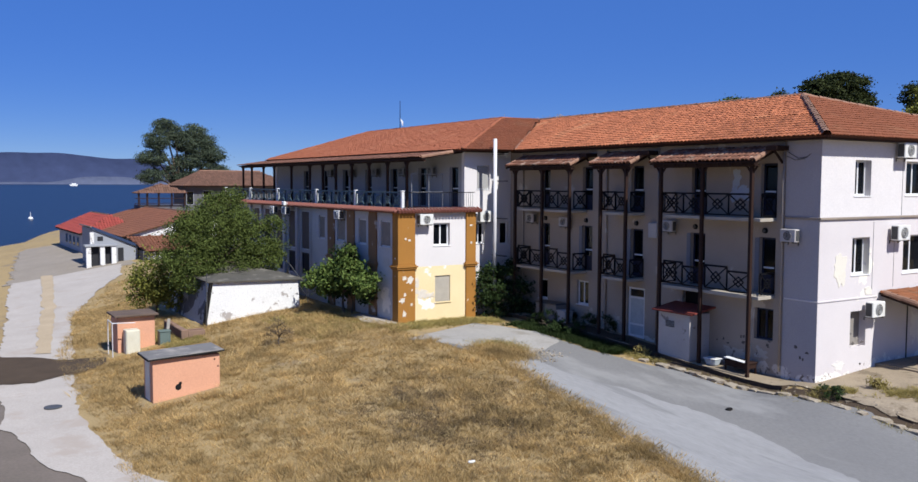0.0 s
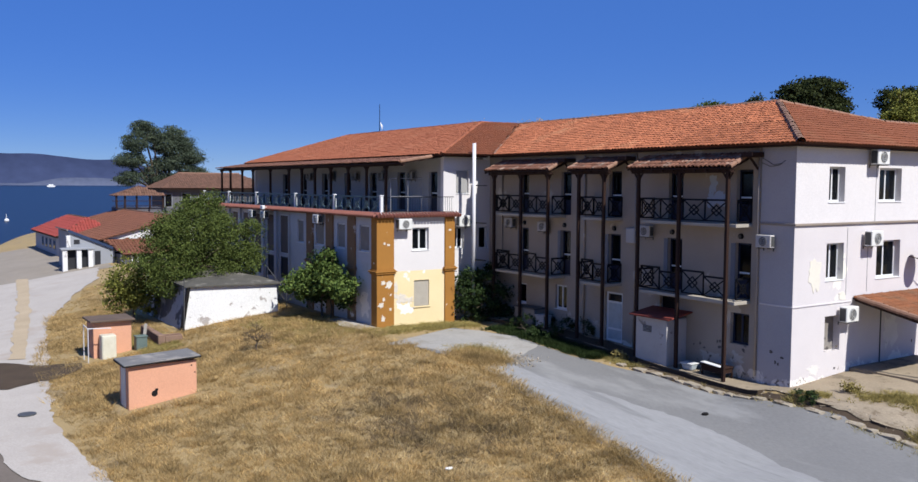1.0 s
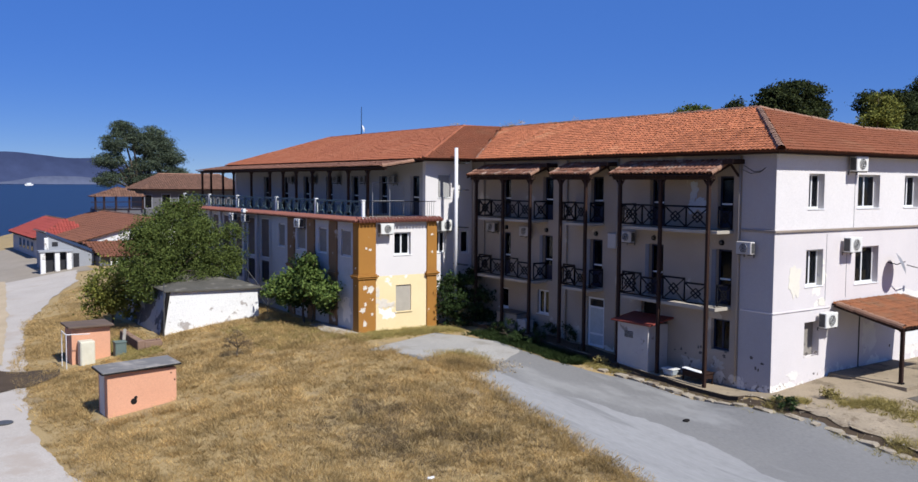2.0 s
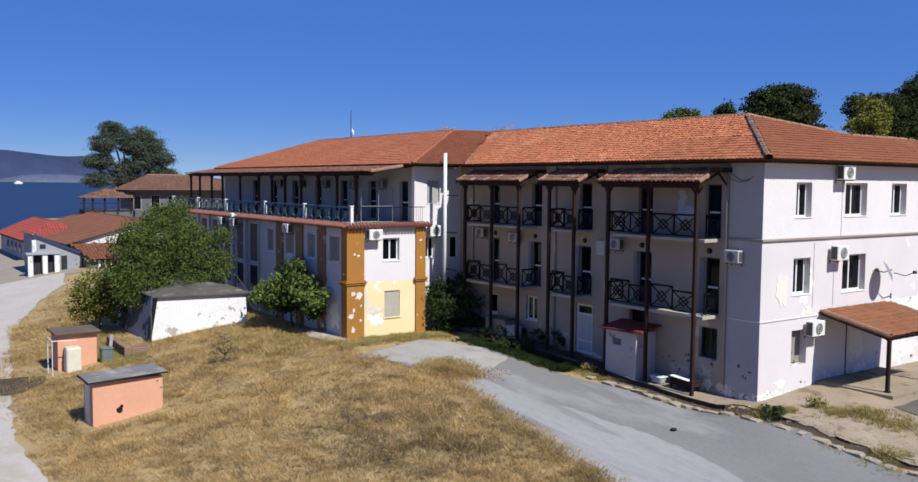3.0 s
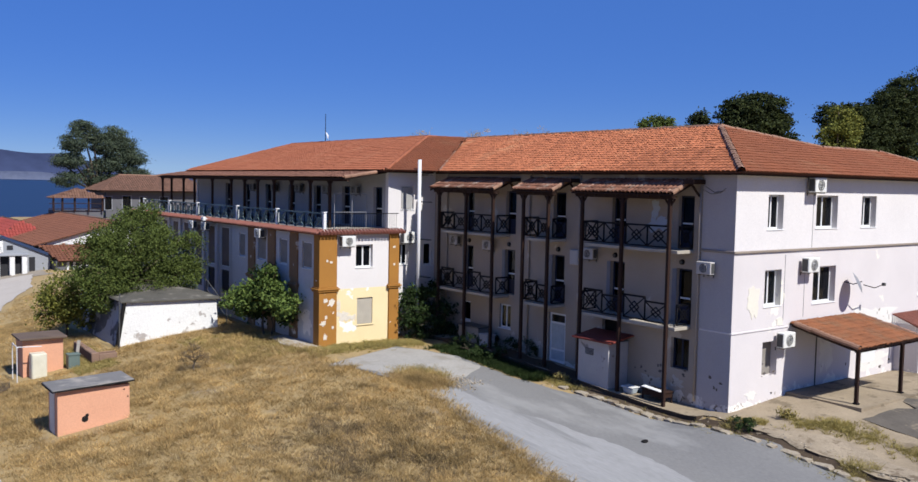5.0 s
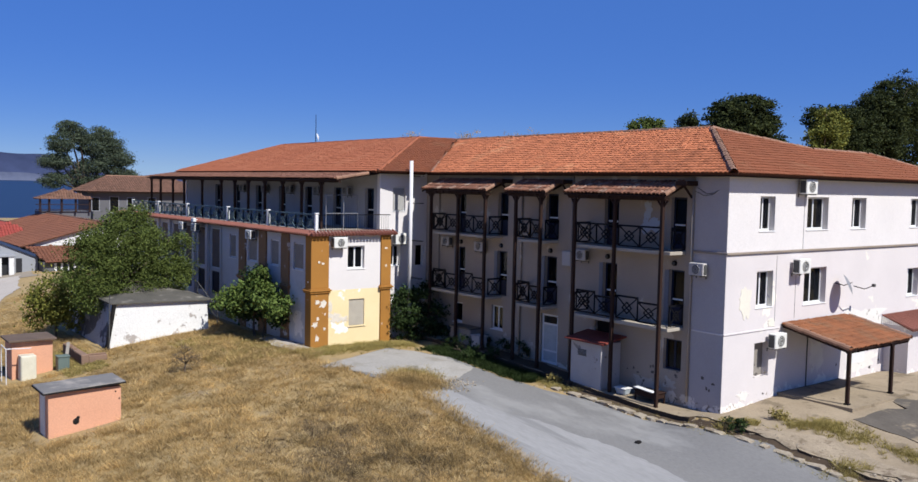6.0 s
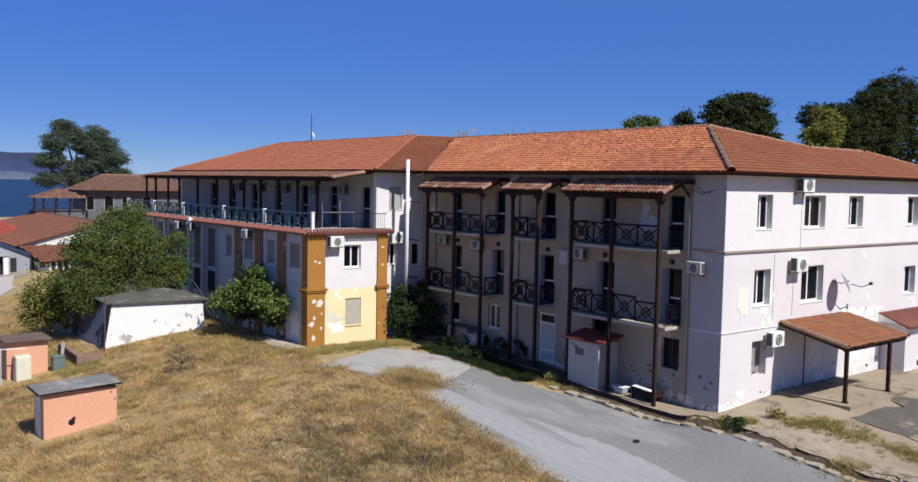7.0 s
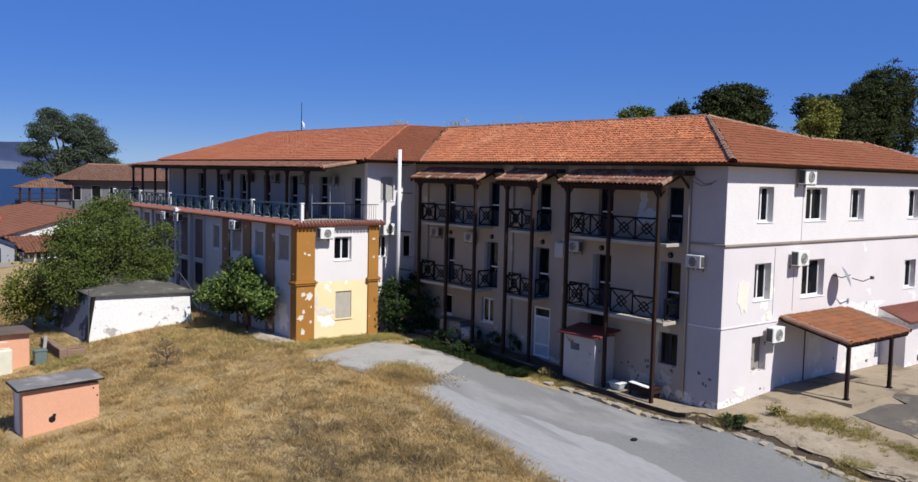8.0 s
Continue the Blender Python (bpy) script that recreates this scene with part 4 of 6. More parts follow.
    bmesh.ops.recalc_face_normals(bm, faces=bm.faces)
    part("boarding", bm, "timber", a)
    part("front_beam", boxes((28.82, 28.98, y0 + 0.1, y1 - 0.1, 8.3, 8.45), bevel=0.01), "timber", a)
    for i in range(int((y1 - y0) / 0.6) + 1):
        part("rafter", bar(bmesh.new(), (28.68, y0 + 0.08 + i * 0.6, 8.41), (29.99, y0 + 0.08 + i * 0.6, 8.96), 0.06, 0.09), "timber", a)
    part("end_beam", boxes((29.25, 30.0, y0 - 0.55, y0 - 0.02, 8.93, 9.12), bevel=0.01), "timber", a)
    part("end_brace", bar(bmesh.new(), (29.96, y0 - 0.3, 8.45), (29.4, y0 - 0.3, 8.95), 0.07), "timber", a)
    nu = int((y1 - y0) / 0.215)
    lay_tiles(a, (28.64, y0 + 0.02, 8.51), (0, 1, 0), (1.34, 0, 0.56), nu, 4, wide=(y1 - y0) / nu, seed=k)
    for y in (y0 + 0.05, y1 - 0.05):
        ridge_line(a, (28.64, y, 8.55), (30.0, y, 9.12), 50 + k, radius=0.1)

# wall lamps beside the balcony doors
for y in (22.66, 26.36, 30.03, 33.67, 37.0):
    for z in (5.72,):
        l = empty("wall_lamp", (BX, y + 0.3, z), "small black round bulkhead wall lamp", "lamp", "bulkhead lamps")
        bm = bmesh.new()
        bmesh.ops.create_cone(bm, cap_ends=True, segments=16, radius1=0.12, radius2=0.1, depth=0.09, matrix=Matrix.Translation((BX - 0.045, y + 0.3, z)) @ Matrix.Rotation(radians(-90), 4, "Y"))
        part("base", bm, "iron", l)
        bm = bmesh.new()
        bmesh.ops.create_uvsphere(bm, u_segments=12, v_segments=6, radius=0.07, matrix=Matrix.Translation((BX - 0.09, y + 0.3, z)) @ Matrix.Diagonal((0.5, 1, 1, 1)))
        part("globe", bm, "ac_dark", l, smooth=True)

for u, z in ((35.2, 9.0), (34.95, 5.64), (33.35, 2.6)):
    air_conditioner("y", BY, u, z, "air conditioners", "white outdoor air conditioner on the sunlit end wall")
air_conditioner("y", BY, 48.2, 8.7, "air conditioners", "white outdoor air conditioner on the sunlit end wall")
# grey paint dims these dusty units for the facade's shade
for u, z in ((21.62, 5.6), (28.05, 5.7), (35.4, 5.6), (38.3, 5.7)):
    air_conditioner("x", BX, u, z, "air conditioners", "dusty white outdoor air conditioner greyed for the facade's shade", wide=0.7, high=0.5, deep=0.28, paint="hut_grey")
m = empty("meter_cabinet", (29.9, 29.0, 5.1), "pale grey wall-hung electrical cabinet", "cabinet")
part("body", boxes((29.72, 30.0, 28.75, 29.3, 5.1, 5.8), bevel=0.015), "hut_grey", m)
part("door", boxes((29.705, 29.72, 28.78, 29.27, 5.13, 5.77), bevel=0.004), "hut_grey", m)

# ---- terrace wing ----
part("wall", wall_mesh("y", AY, 0.3, AX, 26.83, -0.6, 3.2, [(24.26, 25.21, 1.28, 2.67)]), "cream", hotel)
part("wall", wall_mesh("y", AY, 0.3, AX, 26.83, 3.2, 6.1, [(24.16, 25.18, 4.27, 5.48)]), "white", hotel)
part("wall", wall_mesh("x", 26.53, 0.3, AY + 0.3, MY, -0.6, 6.1), "white", hotel)
part("wall", wall_mesh("y", MY, 0.3, 26.83, BX, -0.6, EAVE + 0.1, [(27.68, 28.52, 7.27, 8.6), (27.5, 28.2, 4.2, 5.4), (29.25, 29.85, 4.1, 5.4)]), "white", hotel)
SIDE_WIN = [(40.39, 41.5), (43.24, 44.21), (45.95, 47.1), (48.85, 49.75)]
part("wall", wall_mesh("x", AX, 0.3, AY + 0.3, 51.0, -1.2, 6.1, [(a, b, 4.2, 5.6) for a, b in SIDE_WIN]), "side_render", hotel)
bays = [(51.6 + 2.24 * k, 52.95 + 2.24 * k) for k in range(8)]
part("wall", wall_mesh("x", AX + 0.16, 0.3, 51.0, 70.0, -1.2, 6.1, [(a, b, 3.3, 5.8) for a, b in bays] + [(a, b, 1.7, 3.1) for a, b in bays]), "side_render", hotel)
part("wall", boxes((AX, AX + 0.65, 70.0, 70.3, -1.2, 6.1), (AX + 0.65, 41, 70.0, 70.3, -1.2, 6.1), (MX, 41, 70.0, 70.3, 6.1, EAVE)), "white", hotel)
for a, b in [(50.2, 50.6)] + bays:
    part("fin", boxes((AX, AX + 0.16, b + 0.3, b + 0.68, -1.2, 6.1), bevel=0.01), "side_render", hotel)
for a, b in bays:
    w = window("x", AX + 0.16, a, b, 3.3, 5.8, hotel, depth=0.06, leaves=2, sill=False)
    # brown board before the panes stands in for brownish glazing
    part("closed_blind", boxes((AX + 0.2, AX + 0.215, a + 0.06, b - 0.06, 3.36, 5.74)), "brown_glazing", w, "brown board standing in for brownish glazing")
    w = part("window", boxes((AX + 0.22, AX + 0.28, a, a + 0.09, 1.7, 3.1), (AX + 0.22, AX + 0.28, b - 0.09, b, 1.7, 3.1), (AX + 0.22, AX + 0.28, a + 0.09, b - 0.09, 1.7, 1.79), (AX + 0.22, AX + 0.28, a + 0.09, b - 0.09, 3.01, 3.1)), "blue_door", hotel)
    # dark sheet added for the unlit opening, where glass would be
    part("panel", boxes((AX + 0.25, AX + 0.27, a + 0.09, b - 0.09, 1.79, 3.01)), "room", w, "near-black panel in place of the unlit opening")
for a, b in SIDE_WIN:
    window("x", AX, a, b, 4.2, 5.6, hotel, depth=0.1, leaves=1)
    part("shutter", boxes((AX + 0.05, AX + 0.08, a + 0.08, b - 0.08, 4.28, 5.52)), "shutter", hotel)
window("y", AY, 24.16, 25.18, 4.27, 5.48, hotel, depth=0.18, curtain=0.3)
part("boarded_window", boxes((24.26, 25.21, AY + 0.06, AY + 0.1, 1.28, 2.67)), "board", hotel)
part("sill", boxes((24.2, 25.27, AY - 0.05, AY + 0.1, 1.2, 1.28), bevel=0.01), "cream", hotel)
window("y", MY, 27.68, 28.52, 7.27, 8.6, hotel, depth=0.12)
# board set outside the glass, standing in for the grey curtain
part("roller_shutter", boxes((27.74, 28.46, MY + 0.06, MY + 0.1, 7.33, 8.54)), "curtain", hotel)
window("y", MY, 27.5, 28.2, 4.2, 5.4, hotel, depth=0.15)
window("y", MY, 29.25, 29.85, 4.1, 5.4, hotel, depth=0.15, leaves=1)


def pilaster(x0, x1, y0, y1, z0, paint="ochre"):
    p = part("pilaster", boxes((x0, x1, y0, y1, z0, 3.1), (x0, x1, y0, y1, 3.34, 6.06), bevel=0.012), paint, hotel, "peeling ochre painted pilaster")
    part("cornice", boxes((x0 - 0.07, x1 + 0.07, y0 - 0.07, y1 + 0.07, 3.1, 3.2), (x0 - 0.12, x1 + 0.12, y0 - 0.12, y1 + 0.12, 3.2, 3.27), (x0 - 0.05, x1 + 0.05, y0 - 0.05, y1 + 0.05, 3.27, 3.34), bevel=0.012), paint, p)


pilaster(AX - 0.1, 23.0, AY - 0.1, 40.0, -0.4)
pilaster(26.18, 26.8, AY - 0.1, AY + 0.35, -0.4)
for y in (41.9, 44.65, 47.35):
    pilaster(AX - 0.1, AX + 0.15, y, y + 0.9, -0.6, "ochre_brown")

part("terrace_floor", boxes((AX - 0.1, 27.06, AY - 0.1, MY, 6.06, 6.2), (AX - 0.1, 27.06, MY, 71.0, 6.06, 6.2)), "slab", hotel)
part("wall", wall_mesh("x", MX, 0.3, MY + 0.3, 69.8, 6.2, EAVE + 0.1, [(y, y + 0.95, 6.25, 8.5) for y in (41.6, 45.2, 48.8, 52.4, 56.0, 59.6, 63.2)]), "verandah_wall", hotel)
for y in (41.6, 45.2, 48.8, 52.4, 56.0, 59.6, 63.2):
    balcony_door("x", MX, y, y + 0.95, 6.25, 8.5, hotel)
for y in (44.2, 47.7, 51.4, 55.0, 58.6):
    air_conditioner("x", MX, y, 8.3, "air conditioners", "shade-greyed white outdoor air conditioner under the verandah roof", wide=0.7, high=0.48, deep=0.26, paint="ac_shaded")

# sloping tile coping round the terrace edge
cap = part("coping_tile", bar(bmesh.new(), (AX - 0.34, AY - 0.1, 6.11), (AX + 0.1, AY - 0.1, 6.3), 0.17, 0.08, sides=8), "coping", hotel)
for k in range(1, int(31.6 / 0.2)):
    share("coping_tile", cap.data, Matrix.Translation((0, 0.2 * k, 0)), hotel)
cap = part("coping_tile", bar(bmesh.new(), (AX - 0.1, AY - 0.36, 6.11), (AX - 0.1, AY + 0.08, 6.3), 0.17, 0.08, sides=8), "coping", hotel)
for k in range(1, int(5.2 / 0.2)):
    share("coping_tile", cap.data, Matrix.Translation((0.2 * k, 0, 0)), hotel)
part("coping_bed", boxes((AX - 0.2, AX + 0.1, AY - 0.2, 71.2, 6.03, 6.08), (AX + 0.1, 27.1, AY - 0.2, AY + 0.1, 6.03, 6.08)), "coping", hotel)

# terrace railing
tr = empty("terrace_railing", (22.4, 55, 6.2), "white terrace posts with dark patterned iron railing", "railing")
RY = [39.75, 45.3, 50.9, 57.6, 63.2, 69.0]
for y in RY:
    part("post", boxes((22.36, 22.52, y - 0.08, y + 0.08, 6.2, 7.14), (22.34, 22.54, y - 0.1, y + 0.1, 7.14, 7.2), bevel=0.01), "frame", tr)
for a, b in zip(RY, RY[1:]):
    n = 5
    for k in range(n):
        cross_panel("panel", (22.44, a + 0.1 + (b - a - 0.2) * k / n), (22.44, a + 0.1 + (b - a - 0.2) * (k + 1) / n), 6.2, 7.1, "teal_iron", tr)
for k in range(4):
    P0, P1 = 22.56 + 4.4 * k / 4, 22.56 + 4.4 * (k + 1) / 4
    part("top_rail", bar(bmesh.new(), (P0, 39.75, 7.1), (P1, 39.75, 7.1), 0.04), "iron", tr)
    part("bottom_rail", bar(bmesh.new(), (P0, 39.75, 6.3), (P1, 39.75, 6.3), 0.03), "iron", tr)
    for j in range(8):
        x = P0 + (P1 - P0) * j / 8
        part("upright", bar(bmesh.new(), (x, 39.75, 6.3), (x, 39.75, 7.1), 0.012), "iron", tr)

# verandah along the terrace
ver = empty("verandah", (25.3, 55, 6.2), "timber verandah with a low tiled roof along the terrace", "verandah")
bm = bmesh.new()
pts = [(24.15, 8.95), (26.9, 9.36), (26.9, 9.3), (24.15, 8.87)]
rings = [[bm.verts.new((x, y, z)) for x, z in pts] for y in (40.75, 71.0)]
for i in range(4):
    j = (i + 1) % 4
    bm.faces.new([rings[0][i], rings[0][j], rings[1][j], rings[1][i]])
bm.faces.new(rings[0])
bm.faces.new(rings[1][::-1])
bmesh.ops.recalc_face_normals(bm, faces=bm.faces)
part("roof", bm, "timber", ver)
vs, fs = tiled_face((24.1, 40.75, 8.97), (0, 1, 0), Vector((2.75, 0, 0.41)).normalized(), [(0, 0), (30.3, 0), (30.3, 2.6), (0, 2.6)], 0.22, 0.4, 31)
t = from_lists("roof_tiles", vs, fs, "tile_verandah", ver)
t["kind"] = "stuff"
ridge_line(ver, (24.15, 40.8, 9.0), (26.4, 40.8, 9.36), 61, radius=0.11)
for y in (42.8, 45.1, 47.5, 49.9, 52.3, 54.4, 56.6, 60.0, 63.5, 65.8, 68.5, 70.6):
    part("post", boxes((24.33, 24.47, y - 0.07, y + 0.07, 6.2, 8.8), bevel=0.01), "timber", ver)
    bm = bmesh.new()
    bar(bm, (24.4, y + 0.05, 8.55), (24.4, y + 0.28, 8.78), 0.06)
    bar(bm, (24.4, y - 0.05, 8.55), (24.4, y - 0.28, 8.78), 0.06)
    part("brace", bm, "timber", ver)
part("front_beam", boxes((24.33, 24.47, 40.8, 70.9, 8.78, 8.9)), "timber", ver)
fr = empty("glazing_screen", (25.2, 42.0, 6.2), "empty thin grey metal screen frame on the terrace", "screen")
bm = bmesh.new()
for a, b in (((24.2, 41.9, 6.2), (24.2, 41.9, 8.1)), ((26.2, 41.9, 6.2), (26.2, 41.9, 8.1)), ((25.3, 41.9, 6.2), (25.3, 41.9, 8.1)), ((24.2, 41.9, 8.1), (26.2, 41.9, 8.1)), ((24.2, 41.9, 7.1), (26.2, 41.9, 7.1))):
    bar(bm, a, b, 0.032)
part("frame", bm, "dish", fr)

for u, z, ax, at in ((23.5, 5.7, "y", AY), (28.02, 5.74, "y", MY)):
    air_conditioner(ax, at, u, z, "air conditioners", "white outdoor air conditioner on the ochre-trimmed end wall", wide=0.8, high=0.55 if at < 40 else 0.62)
for y in (46.2, 54.5, 56.7):
    air_conditioner("x", AX, y, 5.75, "air conditioners", "white outdoor air conditioner under the terrace edge", wide=0.7, high=0.5)

# white flue on the end wall
fl = empty("flue_pipe", (28.1, 39.45, 1.0), "tall white vertical flue pipe on the end wall", "pipe")
part("pipe", bar(bmesh.new(), (28.1, 39.45, 1.0), (28.1, 39.45, 10.05), 0.2, sides=16), "pipe", fl, smooth=True)
for z in (3.5, 5.6, 7.7, 9.2):
    part("clamp", boxes((28.71, 28.97, 39.45, 40.6, z, z + 0.05)), "ac_dark", fl)

# mast and small dish on the ridge
an = empty("roof_mast", (33.0, 59.3, 11.8), "thin steel mast with a small white dish", "antenna")
part("mast", bar(bmesh.new(), (33.0, 59.3, 11.6), (33.0, 59.3, 13.9), 0.07, 0.04, sides=8), "iron", an)
bm = bmesh.new()
bmesh.ops.create_cone(bm, cap_ends=True, segments=20, radius1=0.3, radius2=0.05, depth=0.1, matrix=Matrix.Translation((33.15, 59.2, 12.25)) @ Vector((0.8, -0.55, 0.25)).to_track_quat("Z", "Y").to_matrix().to_4x4())
part("dish", bm, "frame", an, smooth=False)

# bared and patched plaster
for k, (ax, at, u0, u1, z0, z1, mt) in enumerate((("y", BY, 38.6, 43.6, 2.3, 3.6, "flaked"), ("y", BY, 38.9, 42.8, 0.35, 1.5, "flaked"), ("y", BY, 30.9, 31.9, 3.5, 5.0, "yellowed"), ("y", BY, 32.9, 33.6, 3.1, 3.5, "yellowed"),
        ("y", BY, 36.2, 37.6, 0.5, 2.6, "flaked"), ("y", BY, 31.0, 32.0, 0.2, 0.7, "flaked"), ("x", BX, 23.7, 25.0, 6.8, 7.7, "flaked_blue"), ("x", BX, 24.2, 24.7, 7.3, 8.3, "flaked_blue"), ("x", BX, 20.8, 21.9, 0.4, 0.85, "flaked_dull"), ("x", BX, 23.4, 25.2, 0.25, 0.8, "flaked_dull"), ("x", BX, 22.6, 23.5, 0.3, 1.0, "flaked_dull"), ("x", BX, 32.5, 34.0, 0.5, 1.1, "flaked_dull"), ("x", BX, 35.5, 37.0, 0.5, 1.3, "flaked_dull"),
        ("y", AY, 23.0, 23.9, 1.35, 2.2, "bare_white"), ("y", AY, 23.0, 23.3, 2.0, 2.75, "bare_white"), ("y", AY, 23.45, 24.3, 1.5, 1.85, "bare_white"), ("x", AX, 40.2, 41.6, 0.6, 2.2, "flaked"), ("y", AY - 0.1, 22.4, 22.98, 2.3, 2.75, "bare_white"), ("y", AY - 0.1, 22.2, 22.5, 2.5, 2.8, "bare_white"), ("y", AY - 0.1, 22.0, 22.42, 1.3, 1.7, "bare_white"), ("y", AY - 0.1, 22.3, 22.46, 1.65, 1.9, "bare_white"),
        ("y", AY - 0.1, 22.2, 22.5, 0.6, 0.95, "bare_white"), ("y", AY - 0.1, 22.7, 22.85, 1.15, 1.35, "bare_white"), ("y", AY - 0.1, 22.35, 22.5, 4.6, 4.8, "bare_white"), ("y", AY - 0.1, 22.55, 22.75, 4.55, 4.7, "bare_white"), ("y", AY - 0.1, 26.35, 26.6, 5.25, 5.4, "bare_white"), ("y", AY - 0.1, 26.4, 26.55, 4.3, 4.45, "bare_white"))):
    plaster_patch(ax, at, u0, u1, z0, z1, mt, hotel, k + 2, proud=0.005 + 0.004 * (k % 4))
rnd = random.Random(23)
for k in range(24):
    ax, at, u = ("x", BX, rnd.uniform(20.7, 26.0)) if k % 3 else ("y", BY, rnd.choice((rnd.uniform(30.4, 33.0), rnd.uniform(38.5, 43.5))))
    z = rnd.uniform(0.3, 1.2) if k % 3 else rnd.uniform(0.3, 1.9)
    plaster_patch(ax, at, u, u + rnd.uniform(0.1, 0.3), z, z + rnd.uniform(0.06, 0.2), "mould", hotel, 70 + k, proud=0.011, n=12)
part("window", boxes((40.0, 41.2, BY - 0.01, BY + 0.02, 0.85, 1.5), bevel=0.004), "frame", hotel)
part("surface_cable", boxes((36.1, 36.14, BY - 0.04, BY, 0.3, 3.3)), "ac_dark", hotel)

for y in (54.2, 66.5):
    fx = empty("floodlight", (21.7, y, 6.1), "small white floodlight on the terrace edge", "floodlight", "terrace floodlights")
    part("bracket", bar(bmesh.new(), (22.0, y, 6.15), (21.62, y, 6.3), 0.05), "frame", fx)
    part("head", boxes((21.45, 21.65, y - 0.2, y + 0.2, 6.1, 6.36), bevel=0.03), "frame", fx)

# loose cables hanging by the awning's end
for pts in (((29.9, 22.0, 8.72), (29.92, 21.6, 8.55), (29.95, 21.2, 8.6), (29.97, 20.95, 8.78)), ((29.95, 22.0, 8.9), (29.97, 21.5, 8.62), (29.97, 21.1, 8.66))):
    bm = bmesh.new()
    for a, b in zip(pts, pts[1:]):
        bar(bm, a, b, 0.022, sides=6)
    part("surface_cable", bm, "ac_dark", hotel)

# ---- apron, canopy, dish and lean-to at the south end ----
def slab_piece(name, mat, top, x0, x1, y0, y1, step, label, category, low=-1.6, wobble=0.12, seed=7, soil="mud"):
    """A raised slab with uneven edges and a skirt, its top at top(x, y)."""
    bm = bmesh.new()
    nx, ny = max(2, int((x1 - x0) / step)), max(2, int((y1 - y0) / step))
    grid = []
    for j in range(ny + 1):
        row = []
        for i in range(nx + 1):
            x, y = x0 + (x1 - x0) * i / nx, y0 + (y1 - y0) * j / ny
            k = noise.noise(Vector((x * 0.9, y * 0.9, seed))) * wobble * 2
            xx = x + (k if i in (0, nx) else 0)
            yy = y + (k if j in (0, ny) else 0)
            row.append(bm.verts.new((xx, yy, top(x, y) + 0.02 * noise.noise(Vector((x * 1.5, y * 1.5, seed))))))
        grid.append(row)
    for j in range(ny):
        for i in range(nx):
            bm.faces.new([grid[j][i], grid[j][i + 1], grid[j + 1][i + 1], grid[j + 1][i]])
    rim = grid[0] + [r[-1] for r in grid[1:]] + grid[-1][-2::-1] + [r[0] for r in grid[-2:0:-1]]
    foot = [bm.verts.new((v.co.x, v.co.y, low)) for v in rim]
    for i in range(len(rim)):
        j = (i + 1) % len(rim)
        bm.faces.new([rim[j], rim[i], foot[i], foot[j]])
    bmesh.ops.recalc_face_normals(bm, faces=bm.faces)
    # upright sides take a dark earth colour that stands for their shade
    sides = [f.normal.z < 0.5 for f in bm.faces]
    ob = part(name, bm, mat)
    ob.data.materials.append(M[soil])
    ob.data.polygons.foreach_set("material_index", [int(q) for q in sides])
    return tagged(ob, label, category, "", "structure")


slab_piece("pavement_west", "apron", paved_z, 28.6, 30.2, 20.9, 40.2, 0.4, "dusty concrete path along the balconies", "pavement", wobble=0.06)
slab_piece("pavement_south", "apron", lambda x, y: paved_z(x, y) - 0.01, 28.95, 52, 10.5, 20.9, 0.4, "broken dusty concrete apron beside the end wall", "pavement", wobble=0.2)
slab_piece("pavement_yard", "yard", lambda x, y: paved_z(x, y) + 0.025, 33.2, 60, 8.0, 16.7, 0.6, "patched grey yard beyond the canopy", "yard", wobble=0.6, seed=3)
# dark strip paints the shade in the trench behind the kerb
strip("gutter", "mud", [(27.95, 29.0, 28.62, 29.0), (28.1, 25.0, 28.62, 25.0), (28.25, 22.0, 28.62, 22.0), (28.35, 20.6, 28.8, 20.6), (28.5, 17.0, 28.98, 17.0), (28.75, 12.0, 29.1, 12.0)], lift=0.045, label="gutter behind the kerb with its shade painted dark", category="gutter", edge=0.14, across=2)
slab_piece("pavement_canopy", "apron", lambda x, y: 0.30, 33.9, 38.9, 17.15, 20.45, 0.4, "pale concrete floor slab below the canopy", "pavement", low=0.0, wobble=0.03, soil="apron")
slab_piece("pavement_soil", "mud", lambda x, y: paved_z(x, y) + 0.012, 28.58, 29.75, 27.5, 37.6, 0.25, "dark soil silted over the shaded path", "earth", wobble=0.16, seed=11)

cn = empty("entrance_canopy", (36.5, 19, 0.3), "lean-to canopy of terracotta tiles on dark timber posts", "canopy")
C0, C1, CZ0, CZ1, CY0, CY1 = 34.0, 39.1, 2.56, 3.2, 17.45, 20.44
bm = bmesh.new()
pts = [(CY0, CZ0), (CY1, CZ1), (CY1, CZ1 - 0.06), (CY0, CZ0 - 0.06)]
rings = [[bm.verts.new((x, y, z)) for y, z in pts] for x in (C0, C1)]
for i in range(4):
    j = (i + 1) % 4
    bm.faces.new([rings[0][i], rings[0][j], rings[1][j], rings[1][i]])
bm.faces.new(rings[0])
bm.faces.new(rings[1][::-1])
bmesh.ops.recalc_face_normals(bm, faces=bm.faces)
part("boarding", bm, "timber", cn)
part("front_beam", boxes((C0 + 0.2, C1 - 0.1, 17.56, 17.7, 2.38, 2.52), bevel=0.01), "timber", cn)
